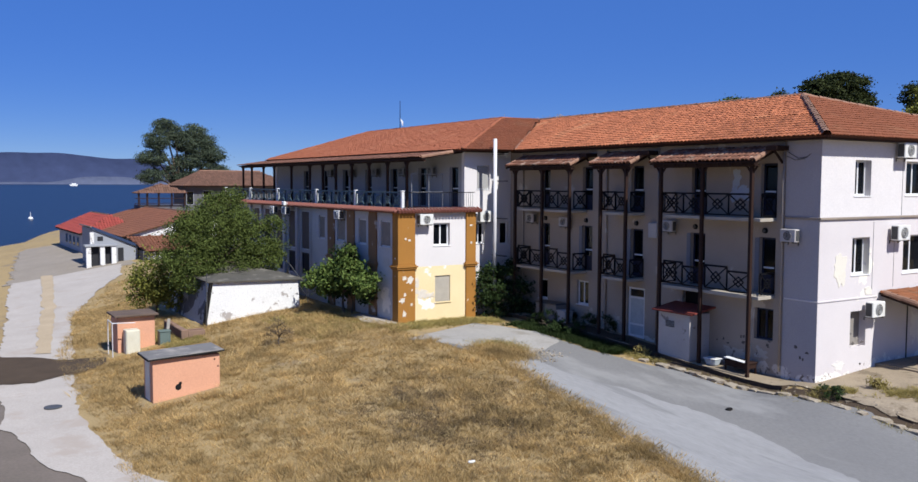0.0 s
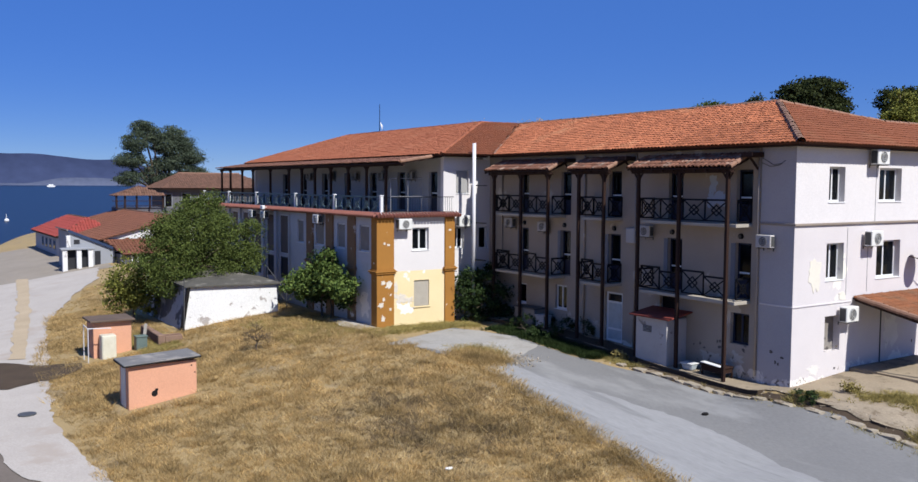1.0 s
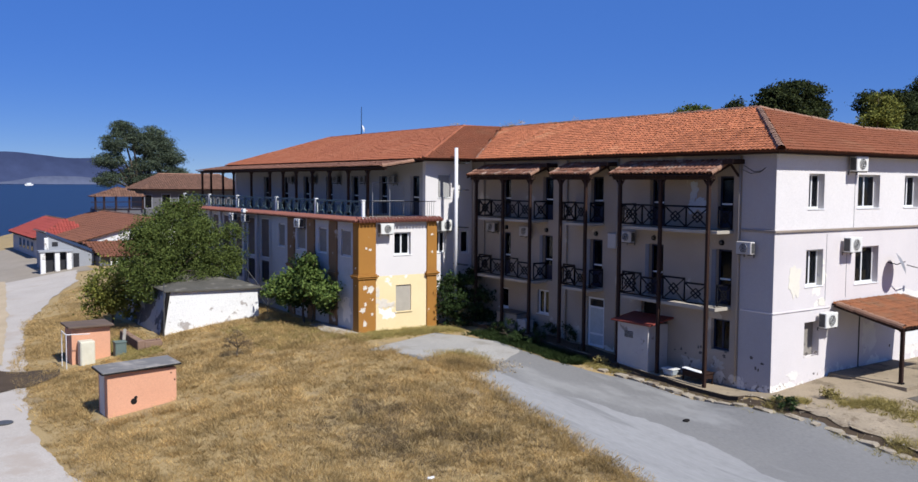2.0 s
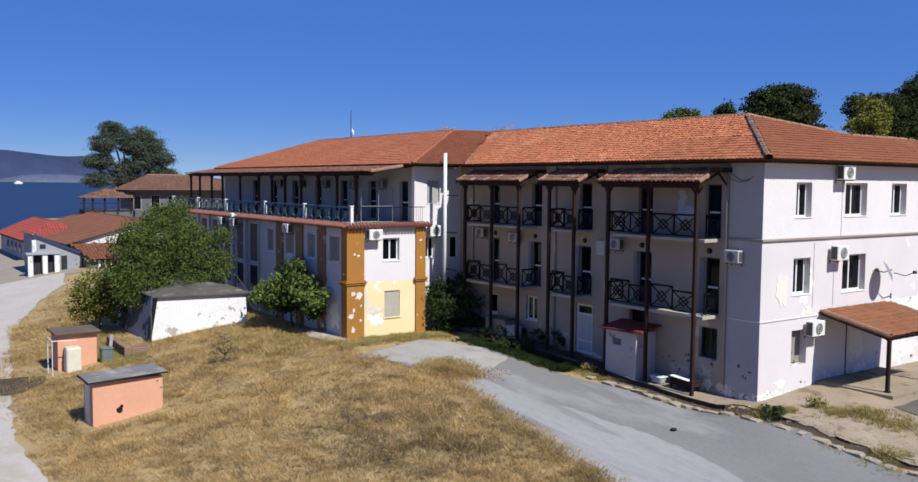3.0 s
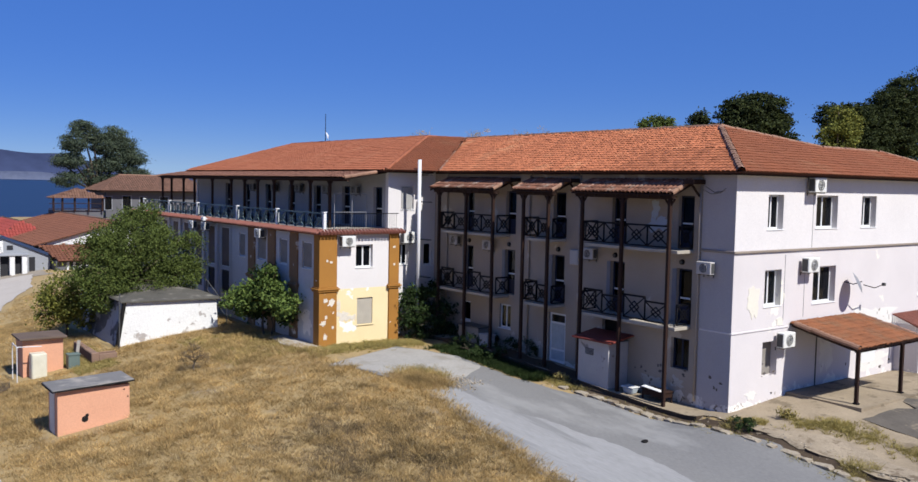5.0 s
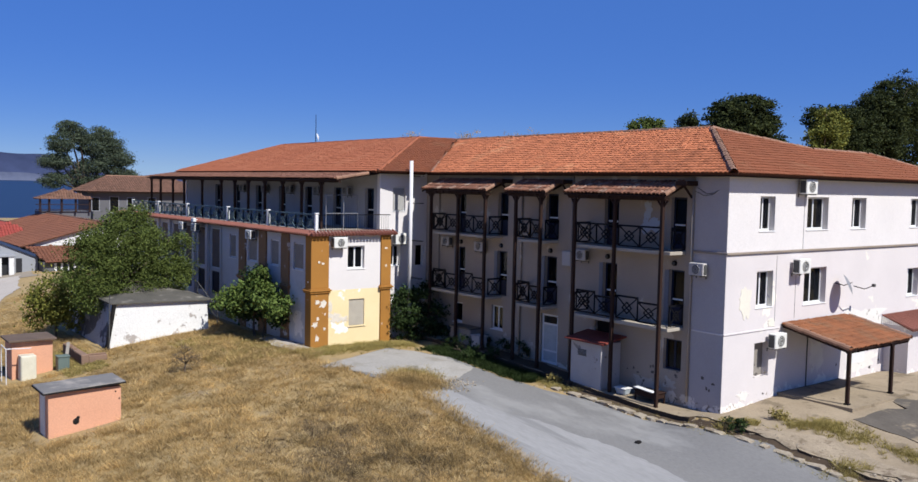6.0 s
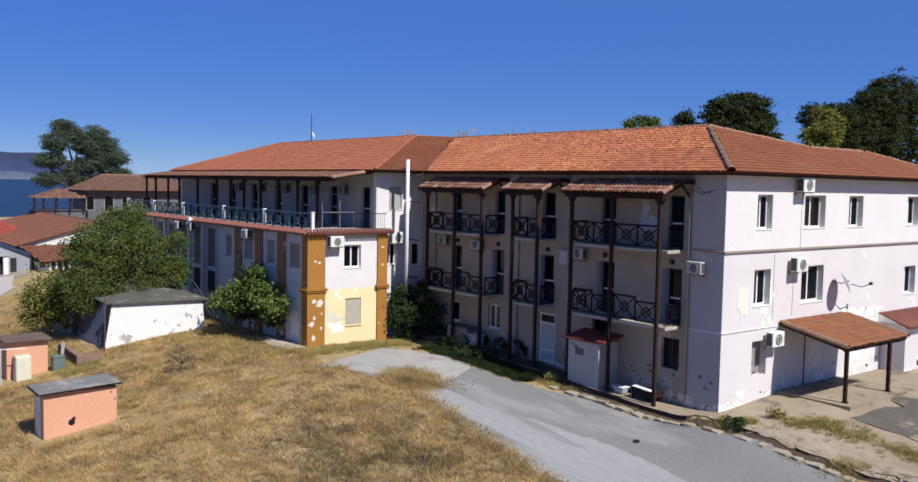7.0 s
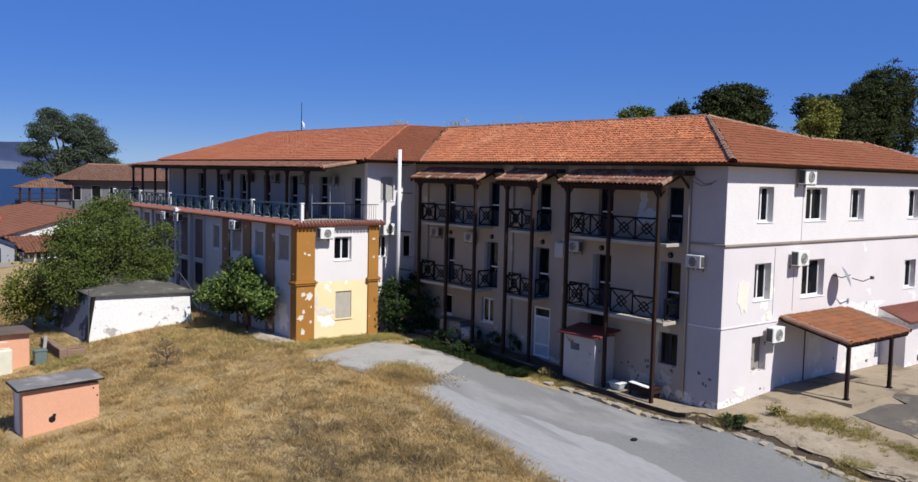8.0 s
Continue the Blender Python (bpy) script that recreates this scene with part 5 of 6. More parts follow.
for x in (34.36, 37.92):
    part("post", boxes((x - 0.07, x + 0.07, 17.56, 17.7, 0.3, 2.42), bevel=0.012), "timber", cn)
    part("post_foot", boxes((x - 0.1, x + 0.1, 17.53, 17.73, 0.3, 0.36)), "iron", cn)
for i in range(8):
    x = C0 + 0.15 + i * 0.69
    part("rafter", bar(bmesh.new(), (x, CY0 + 0.02, CZ0 - 0.11), (x, CY1, CZ1 - 0.1), 0.07, 0.1), "timber", cn)
lay_tiles(cn, (C0, CY0 - 0.04, CZ0 + 0.01), (1, 0, 0), (0, CY1 - CY0, CZ1 - CZ0), 24, 9, wide=(C1 - C0) / 24, long=0.342, seed=77, mesh=CANOPY_TILE)
for x in (C0 + 0.02, C1 - 0.02):
    ridge_line(cn, (x, CY0 - 0.05, CZ0 + 0.05), (x, CY1, CZ1 + 0.05), int(x), radius=0.125, piece=0.26, mat="ridge")

dd = empty("satellite_dish", (38.5, 20.4, 4.6), "grey satellite dish on a bent wall arm", "satellite dish")
bm = bmesh.new()
bmesh.ops.create_uvsphere(bm, u_segments=24, v_segments=12, radius=1.0, matrix=Matrix.Identity(4))
bmesh.ops.delete(bm, geom=[v for v in bm.verts if v.co.z > -0.86], context="VERTS")
bmesh.ops.transform(bm, matrix=Matrix.Translation((38.45, 19.75, 4.82)) @ look((0, 0, 0), (-0.42, 0.78, -0.42)).to_3x3().to_4x4() @ Matrix.Scale(-1, 4, (0, 0, 1)) @ Matrix.Translation((0, 0, 0.93)) @ Matrix.Diagonal((1.0, 1.0, 0.8, 1)), verts=bm.verts)
part("reflector", bm, "dish", dd, smooth=True)
bm = bmesh.new()
for a, b in (((38.45, 19.8, 4.8), (38.3, 20.1, 4.65)), ((38.3, 20.1, 4.65), (38.1, 20.44, 4.75)), ((38.5, 19.75, 4.65), (39.1, 19.55, 4.5)), ((39.1, 19.55, 4.5), (39.75, 19.5, 4.62))):
    bar(bm, a, b, 0.04, sides=8)
part("arm", bm, "iron", dd)
part("feed_horn", boxes((39.7, 39.86, 19.42, 19.56, 4.56, 4.7), bevel=0.02), "ac_dark", dd)

lt = empty("lean_to", (44.5, 19.6, 0.3), "small rendered lean-to with a red tiled roof", "lean-to")
part("shell", wall_mesh("y", 19.3, 0.2, 43.0, 47.0, 0.1, 2.3, [(44.3, 45.3, 0.3, 2.2)]), "wallB", lt)
part("side_wall", boxes((43.0, 43.2, 19.5, 20.48, 0.1, 2.5)), "wallB", lt)
for k in range(22):
    part("tile", bar(bmesh.new(), (42.75 + 0.2 * k, 18.95, 2.4), (42.75 + 0.2 * k, 20.5, 2.95), 0.19, 0.08, sides=8), "coping", lt)

# meter hut between the balcony posts
mh = empty("meter_hut", (29.4, 26.5, -0.1), "white rendered meter hut with a rusty sheet roof", "hut")
part("shell", boxes((28.72, 29.98, 25.72, 27.55, -0.4, 2.0), bevel=0.015), "hut_grey", mh)
bm = boxes((28.48, 29.98, 25.4, 27.75, 2.0, 2.07), bevel=0.01)
for v in bm.verts:
    v.co.z += (v.co.x - 28.45) * 0.16
part("roof", bm, "rust", mh)
# black sheet set in the wall's hole for its unlit depth
part("dark_opening", boxes((BX + 0.2, BX + 0.22, 26.2, 27.45, 2.1, 2.95)), "flat_black", hotel, "black opening above the meter hut")
part("louvre", boxes(*[(28.69, 28.72, 26.6, 27.1, 1.35 + 0.06 * k, 1.38 + 0.06 * k) for k in range(5)]), "ac_dark", mh)

tb = empty("old_table", (29.4, 23.55, -0.1), "dark worn table with a tilted white board on top", "table")
part("top", boxes((29.05, 29.75, 22.95, 24.15, 0.3, 0.35), bevel=0.008), "timber", tb)
part("apron", boxes((29.09, 29.71, 22.99, 24.11, 0.1, 0.3), bevel=0.005), "timber", tb)
for x in (29.12, 29.68):
    for y in (23.02, 24.08):
        part("leg", boxes((x - 0.03, x + 0.03, y - 0.03, y + 0.03, paved_z(x, y) - 0.02, 0.1)), "timber", tb)
bm = boxes((29.02, 29.3, 23.1, 24.1, 0.36, 0.385), bevel=0.008)
for v in bm.verts:
    v.co.z += 0.07 * (v.co.y - 23.1)
part("board", bm, "frame", tb, "white board")
tk = empty("plastic_tub", (29.3, 24.85, -0.05), "pale blue-white plastic tub on the path", "tub")
bm = boxes((28.98, 29.42, 24.55, 25.15, paved_z(29.2, 24.85) - 0.01, 0.24), bevel=0.05)
for v in bm.verts:
    if v.co.z < 0.05:
        v.co.x += 0.05 * (1 if v.co.x < 29.2 else -1)
        v.co.y += 0.05 * (1 if v.co.y < 24.85 else -1)
part("body", bm, "pale_door", tk)
part("rim", boxes((28.95, 29.45, 24.52, 25.18, 0.22, 0.26), bevel=0.012), "ac", tk)
tk2 = empty("water_tank", (29.5, 36.2, 0.42), "grey box tank below the far balconies", "tank")
part("body", boxes((29.05, 29.75, 35.2, 36.9, 0.4, 1.25), bevel=0.03), "shutter", tk2)
part("lid", boxes((29.0, 29.8, 35.15, 36.95, 1.25, 1.32), bevel=0.01), "ac_dark", tk2)
cr = empty("plastic_crate", (28.9, 34.9, 0.4), "grey-white plastic crate beside the box tank", "crate")
part("body", boxes((28.98, 29.5, 34.35, 35.05, paved_z(29.2, 34.7) - 0.01, 1.0), bevel=0.03), "hut_grey", cr)
part("rim", boxes((28.95, 29.53, 34.32, 35.08, 0.98, 1.04), bevel=0.01), "hut_grey", cr)

# broken kerb along the drive: rough stones, each a piece of its own
kb = empty("kerb", (28.0, 20, -0.4), "broken row of pale kerb stones along the drive", "kerb", "", "structure")
rnd = random.Random(4)
s_, y_ = 0.0, 27.6
while y_ > 12.5:
    ln = rnd.uniform(0.35, 0.85)
    xk = 27.75 + 0.055 * (27.6 - y_) + rnd.uniform(-0.05, 0.05)
    bm = bmesh.new()
    bmesh.ops.create_icosphere(bm, subdivisions=2, radius=1.0)
    for v in bm.verts:
        c = v.co
        c *= 1 + 0.35 * noise.noise(c * 1.3 + Vector((y_, 0, 0)))
        v.co = Vector((0.24 * max(-0.75, min(0.75, c.x)), ln * 0.62 * max(-0.82, min(0.82, c.y)), 0.16 * max(-0.9, min(0.55, c.z))))
    bmesh.ops.transform(bm, matrix=pose(xk, y_ - ln / 2, ground_z(xk, y_ - ln / 2) + rnd.uniform(0.0, 0.05), rnd.uniform(-3, 3), rnd.uniform(-5, 5), 3 + rnd.uniform(-12, 12)), verts=bm.verts)
    part("stone", bm, "kerb_stone", kb)
    y_ -= ln + (0.02 if rnd.random() < 0.8 else rnd.uniform(0.15, 0.5))

# the roof tiles nearest the hip, each a piece
rv = Vector((6.6, 0, RIDGE - EAVE)).normalized()
ru = Vector((0, 1, 0))
hip = (6.6 / math.hypot(6.6, RIDGE - EAVE)) / 6.6 * 5.9
rnd = random.Random(41)
up_ = rv.cross(ru)
up_ = up_ if up_.z > 0 else -up_
RR = Matrix((rv.cross(up_), rv, up_)).transposed().to_4x4()
for j in range(9):
    for i in range(32):
        cu, cv = (i + 0.5) * 0.21, (j + 0.5) * 0.36 - 0.05
        if cu > cv * hip and cv < 3.24:
            q = Vector((29.4, 19.9, EAVE)) + ru * (cu + rnd.uniform(-0.01, 0.01)) + rv * cv + up_ * rnd.uniform(0.008, 0.02)
            share("tile", ROOF_TILE, Matrix.Translation(q) @ RR @ pose(0, 0, 0, 0, rnd.uniform(-2, 2), rnd.uniform(-2, 2)), hotel)

# loose rubble along the kerb and gutter
rs_ = np.random.RandomState(9)
vs, fs = [], []
for k in range(950):
    y = rs_.uniform(11, 30)
    x = 28.35 + 0.045 * (27.6 - y) + rs_.normal(0, 0.4)
    if k > 800:
        x, y = rs_.normal(23.9, 0.5), rs_.normal(29.9, 0.45)
    r = rs_.uniform(0.015, 0.065)
    z = 0.06 * (k > 800) + (paved_z(x, y) if x > 28.95 and y < 20.9 else ground_z(x, y)) + r * 0.25
    n_ = len(vs)
    c = rs_.normal(size=(6, 3)) * 0.2 + np.array([(1, 0, 0), (-1, 0, 0), (0, 1, 0), (0, -1, 0), (0, 0, 0.7), (0, 0, -0.7)])
    vs += [(x + q[0] * r, y + q[1] * r, z + q[2] * r) for q in c]
    fs += [(n_ + a, n_ + b, n_ + c_) for a, b, c_ in ((0, 2, 4), (2, 1, 4), (1, 3, 4), (3, 0, 4), (2, 0, 5), (1, 2, 5), (3, 1, 5), (0, 3, 5))]
tagged(from_lists("rubble", vs, fs, "rubble"), "loose pale rubble along the broken kerb", "rubble", "", "stuff")

strip("pavement_rubble", "pale_ground", [(28.7, 18.3, 28.9, 18.5), (28.85, 17.0, 29.9, 17.5), (28.95, 15.8, 30.6, 16.5), (29.05, 15.0, 30.7, 14.9), (29.15, 13.9, 30.4, 13.8), (29.3, 12.0, 30.4, 12.0)], lift=0.08, label="pale broken concrete between gutter and weeds", category="pavement", edge=0.2, step=0.3)

# ---- service huts and the whitewashed store ----
hut = empty("service_hut", (10.0, 36.0, -1.3), "salmon rendered utility hut with a grey slab roof", "hut", "service huts")
bm = boxes((8.66, 11.36, 35.33, 36.8, -1.9, 0.52), bevel=0.012)
part("shell", bm, "pink", hut)
bm = boxes((8.46, 11.5, 35.18, 36.98, 0.52, 0.6), bevel=0.012)
for v in bm.verts:
    v.co.z += 0.04 * (v.co.x - 8.46)
part("roof", bm, "roofslab", hut)
bm = boxes((8.44, 11.52, 35.16, 35.2, 0.51, 0.565), (8.44, 8.48, 35.2, 37.0, 0.51, 0.565))
for v in bm.verts:
    v.co.z += 0.04 * (v.co.x - 8.46)
part("roof_edge", bm, "flat_black", hut, "dark roof edge")
part("door", boxes((8.63, 8.66, 35.75, 36.5, -1.25, 0.4), bevel=0.004), "ac", hut, "pale metal door")
# flattened black lumps on the wall give the hole its darkness
HOLE = bmesh.new()
bmesh.ops.create_icosphere(HOLE, subdivisions=2, radius=0.13, matrix=Matrix.Translation((9.66, 35.33, -0.68)) @ Matrix.Diagonal((1.0, 0.12, 1.0, 1)))
bmesh.ops.create_icosphere(HOLE, subdivisions=2, radius=0.07, matrix=Matrix.Translation((9.74, 35.33, -0.54)) @ Matrix.Diagonal((1.0, 0.2, 1.0, 1)))
for hx, hz in ((11.12, 0.28), (11.26, -0.02)):
    part("bolt_hole", boxes((hx, hx + 0.05, 35.32, 35.34, hz, hz + 0.06)), "flat_black", hut)
part("broken_hole", HOLE, "flat_black", hut, "dark hole knocked in the wall")

h2 = empty("pump_hut", (10.4, 46.8, -1.0), "small salmon pump hut with a rusty slab roof", "hut", "service huts")
part("shell", boxes((9.5, 11.35, 46.3, 47.9, -1.6, 0.72), bevel=0.012), "pink", h2)
bm = boxes((9.32, 11.5, 46.05, 48.1, 0.72, 0.82), bevel=0.015)
part("roof", bm, "rust_slab", h2)
fz = empty("white_cabinet", (10.1, 45.7, -1.0), "dented white metal cabinet beside the pump hut", "cabinet")
part("body", boxes((9.75, 10.45, 45.55, 46.2, -1.3, 0.12), bevel=0.03), "cabinet", fz)
part("door", boxes((9.79, 10.41, 45.52, 45.55, -1.1, 0.06), bevel=0.01), "cabinet", fz)
sc = empty("pipe_frame", (9.2, 45.6, -1.0), "rusty pipe frame in front of the pump hut", "frame")
bm = bmesh.new()
for a, b in (((9.1, 45.5, -1.2), (9.1, 45.5, 0.55)), ((9.1, 45.5, 0.55), (10.2, 45.5, 0.5)), ((9.1, 46.6, -1.2), (9.1, 46.6, 0.6)), ((9.1, 45.5, 0.55), (9.1, 46.6, 0.6))):
    bar(bm, a, b, 0.045, sides=8)
part("pipes", bm, "pipe", sc)
gb = empty("rubbish_bin", (12.0, 46.0, -0.6), "grey-green plastic bin in the grass", "bin")
bm = boxes((11.45, 12.0, 45.7, 46.2, -0.9, -0.14), bevel=0.03)
part("body", bm, "bin", gb)
part("lid", boxes((11.42, 12.03, 45.67, 46.23, -0.14, -0.08), bevel=0.01), "bin", gb)

st = empty("whitewashed_store", (17.3, 52, 0), "low whitewashed store with a mossy concrete roof", "store")
bm = bmesh.new()
base = [(14.25, 47.85, -1.5), (20.15, 47.95, -1.5), (20.15, 57.0, -1.5), (14.25, 57.0, -1.5)]
top = [(14.85, 48.05, 2.0), (20.0, 48.1, 1.88), (20.0, 57.0, 2.1), (14.85, 57.0, 2.1)]
lo, hi = [bm.verts.new(q) for q in base], [bm.verts.new(q) for q in top]
for i in range(4):
    j = (i + 1) % 4
    bm.faces.new([lo[i], lo[j], hi[j], hi[i]])
bm.faces.new(hi)
bmesh.ops.recalc_face_normals(bm, faces=bm.faces)
part("shell", bm, "whitewash", st)
# sheet laid over the west wall to carry its shade-grey colour
bm = bmesh.new()
bm.faces.new([bm.verts.new(q) for q in ((14.225, 47.95, -1.5), (14.225, 57.0, -1.5), (14.83, 57.0, 2.0), (14.83, 48.12, 2.0))])
bmesh.ops.solidify(bm, geom=bm.faces[:], thickness=0.02)
part("side_wall", bm, "shaded_side", st)
# black bar standing in for the dark gap at this corner
part("corner_post", bar(bmesh.new(), (14.2, 47.8, -1.4), (14.82, 47.98, 2.02), 0.16, 0.16), "flat_black", st)
bm = bmesh.new()
rt = [(14.6, 47.85, 2.02), (20.3, 47.9, 1.9), (20.2, 57.2, 2.14), (14.6, 57.2, 2.14)]
up, dn = [bm.verts.new((x, y, z + 0.06)) for x, y, z in rt], [bm.verts.new(q) for q in rt]
mid = bm.verts.new((17.6, 52.5, 2.7))
for i in range(4):
    j = (i + 1) % 4
    bm.faces.new([up[i], up[j], mid])
    bm.faces.new([dn[i], dn[j], up[j], up[i]])
bm.faces.new(dn[::-1])
bmesh.ops.recalc_face_normals(bm, faces=bm.faces)
part("roof", bm, "mossy", st)
rw = empty("garden_wall", (12.8, 47.4, -0.8), "low broken brick retaining wall", "wall")
bm = boxes((12.55, 12.9, 45.7, 49.4, -1.3, -0.12), (12.9, 13.8, 45.7, 46.05, -1.3, -0.2), bevel=0.03)
for v in bm.verts:
    v.co += Vector((0.03, 0.03, 0.06)) * noise.noise(v.co * 2.3)
part("masonry", bm, "brick", rw)
rnd = random.Random(77)
for k in range(9):
    q = pose(12.72 + rnd.uniform(-0.08, 0.08), 45.9 + 0.38 * k, -0.09 + rnd.uniform(-0.02, 0.02), 0, rnd.uniform(-6, 6), rnd.uniform(-30, 30)) if k > 3 else pose(12.98 + 0.22 * k, 45.87, -0.16, 0, 0, rnd.uniform(-12, 12))
    bm = boxes((-0.11, 0.11, -0.055, 0.055, -0.03, 0.04), bevel=0.008)
    bmesh.ops.transform(bm, matrix=q, verts=bm.verts)
    part("brick", bm, "brick", rw)
pk = empty("leaning_plank", (12.3, 47.5, -0.85), "grey plank leaning against the brick wall", "plank")
part("board", bar(bmesh.new(), (12.2, 47.3, -0.85), (12.55, 48.2, 0.15), 0.16, 0.04), "shutter", pk)
hr = empty("stair_handrail", (20.9, 49.0, 0.6), "steel stair handrail beside the store", "handrail")
bm = bmesh.new()
for a, b in (((20.75, 48.4, 0.0), (20.75, 48.4, 1.3)), ((20.75, 48.4, 1.3), (20.75, 51.5, 2.6)), ((20.75, 51.5, 0.3), (20.75, 51.5, 2.6)), ((20.75, 48.4, 0.7), (20.75, 51.5, 2.0))):
    bar(bm, a, b, 0.06, sides=8)
part("rail", bm, "ac_dark", hr)
pl = empty("thin_post", (14.3, 47.3, -0.4), "thin grey post at the store's corner", "post")
part("shaft", bar(bmesh.new(), (14.35, 47.3, -0.6), (14.45, 47.5, 2.6), 0.06, sides=8), "ac_dark", pl)
sn = empty("loose_stone", (25.6, 20.9, ground_z(25.6, 20.9)), "small dark stone lying on the drive", "stone")
bm = bmesh.new()
bmesh.ops.create_icosphere(bm, subdivisions=2, radius=0.16, matrix=Matrix.Translation((25.6, 20.9, ground_z(25.6, 20.9) + 0.06)) @ Matrix.Diagonal((1.0, 0.7, 0.4, 1)))
for v in bm.verts:
    v.co += v.normal * 0.04 * noise.noise(v.co * 7)
part("stone", bm, "flat_black", sn, smooth=True)
lt_ = empty("litter", (14.7, 21.4, ground_z(14.7, 21.4)), "crumpled white scrap lying in dry grass", "litter")
bm = bmesh.new()
bmesh.ops.create_icosphere(bm, subdivisions=2, radius=0.1, matrix=Matrix.Translation((14.7, 21.4, ground_z(14.7, 21.4) + 0.16)) @ Matrix.Diagonal((1.2, 0.8, 0.5, 1)))
for v in bm.verts:
    v.co += v.normal * 0.05 * noise.noise(v.co * 9)
part("scrap", bm, "frame", lt_)
mc = empty("manhole_cover", (5.3, 37.6, -1.4), "dark round manhole cover in the track", "manhole")
bm = bmesh.new()
bmesh.ops.create_cone(bm, cap_ends=True, segments=24, radius1=0.34, radius2=0.34, depth=0.05, matrix=Matrix.Translation((5.3, 37.6, ground_z(5.3, 37.6) + 0.075)))
part("cover", bm, "ac_dark", mc)


# ---- low houses by the shore and the far house ----
def hip_house(name, x0, x1, y0, y1, z0, eave, ridge, label, wall, roof, along="x", over=0.4, windows=()):
    h = empty(name, ((x0 + x1) / 2, (y0 + y1) / 2, z0), label, "house", "")
    part("shell", boxes((x0, x1, y0, y1, z0, eave)), wall, h)
    a0, a1, b0, b1 = x0 - over, x1 + over, y0 - over, y1 + over
    cx, cy = (a0 + a1) / 2, (b0 + b1) / 2
    if along == "x":
        r = (b1 - b0) / 2
        p, q = (a0 + r * 0.8, cy, ridge), (a1 - r * 0.8, cy, ridge)
    else:
        r = (a1 - a0) / 2
        p, q = (cx, b0 + r * 0.8, ridge), (cx, b1 - r * 0.8, ridge)
    A, B, C, D = (a0, b0, eave), (a1, b0, eave), (a1, b1, eave), (a0, b1, eave)
    if along == "x":
        fc = [[A, B, q, p], [D, A, p], [B, C, q], [C, D, p, q]]
    else:
        fc = [[D, A, p, q], [A, B, p], [B, C, q, p], [C, D, q]]
    for k, f in enumerate(fc):
        roof_face(h, f, 90 + k, mat=roof, wide=0.3, long=0.5, tiles=k < 2)
    ridge_line(h, p, q, 5)
    part("eave_board", boxes((a0, a1, b0, b1, eave - 0.16, eave - 0.09)), "timber", h)
    for wx0, wx1, wz0, wz1 in windows:
        w = part("window", boxes((wx0, wx1, y0 - 0.03, y0 + 0.05, wz0, wz1)), "shore_grey", h)
        part("pane", boxes((wx0 + 0.08, wx1 - 0.08, y0 - 0.04, y0 - 0.03, wz0 + 0.08, wz1 - 0.08)), "pane", w)
    return h


sh = empty("shore_house", (26, 100, -1), "low shore house with a wide terracotta gable roof", "house")
bm = bmesh.new()
prof = [(18.7, -1.0), (33.3, -1.0), (33.3, 2.35), (26.0, 4.3), (18.7, 2.35)]
rg = [[bm.verts.new((x, y, z)) for x, z in prof] for y in (88.3, 114.5)]
for i in range(5):
    j = (i + 1) % 5
    bm.faces.new([rg[0][i], rg[0][j], rg[1][j], rg[1][i]])
bm.faces.new(rg[0])
bm.faces.new(rg[1][::-1])
bmesh.ops.recalc_face_normals(bm, faces=bm.faces)
part("shell", bm, "whitewash", sh)
roof_face(sh, [(18.2, 115, 2.3), (18.2, 88, 2.3), (26, 88, 4.42), (26, 115, 4.42)], 91, mat="tile_far", wide=0.3, long=0.5)
roof_face(sh, [(33.8, 88, 2.3), (33.8, 115, 2.3), (26, 115, 4.42), (26, 88, 4.42)], 92, mat="tile_far", tiles=False)
ridge_line(sh, (26, 88, 4.46), (26, 115, 4.46), 5)
part("fascia", boxes((18.08, 18.18, 88, 115, 2.1, 2.3)), "blue_trim", sh)
sw_ = hip_house("shore_wing", 16.6, 23.0, 99.5, 116, -1, 2.1, 3.9, "white outbuilding with a bright red roof", "shore_white", "red_roof", "y", 0.4)
for y in (102.0, 104.6, 107.2, 109.8):
    w = part("window", boxes((16.56, 16.62, y, y + 1.3, 0.5, 1.6)), "shore_grey", sw_)
    part("pane", boxes((16.54, 16.56, y + 0.1, y + 1.2, 0.6, 1.5)), "pane", w)
po = empty("shore_porch", (16.3, 86.5, -0.4), "grey porch with white piers and two dark doors", "porch")
bm = bmesh.new()
prof = [(15.3, -0.9), (19.3, -0.9), (19.3, 1.45), (15.3, 3.25)]
rg = [[bm.verts.new((x, y, z)) for x, z in prof] for y in (86.4, 92.0)]
for i in range(4):
    j = (i + 1) % 4
    bm.faces.new([rg[0][i], rg[0][j], rg[1][j], rg[1][i]])
bm.faces.new(rg[0])
bm.faces.new(rg[1][::-1])
bmesh.ops.recalc_face_normals(bm, faces=bm.faces)
part("shell", bm, "shore_grey", po)
part("fascia", bar(bmesh.new(), (15.2, 86.3, 3.36), (19.5, 86.3, 1.45), 0.12, 0.24), "blue_trim", po)
part("lean_to_roof", bar(bmesh.new(), (15.1, 89.3, 3.44), (19.5, 89.3, 1.5), 6.0, 0.1), "roofslab", po)
for a in (14.55, 15.75, 16.75):
    part("pier", boxes((a, a + 0.42, 85.4, 85.8, -0.6, 1.62), bevel=0.02), "whitewash", po)
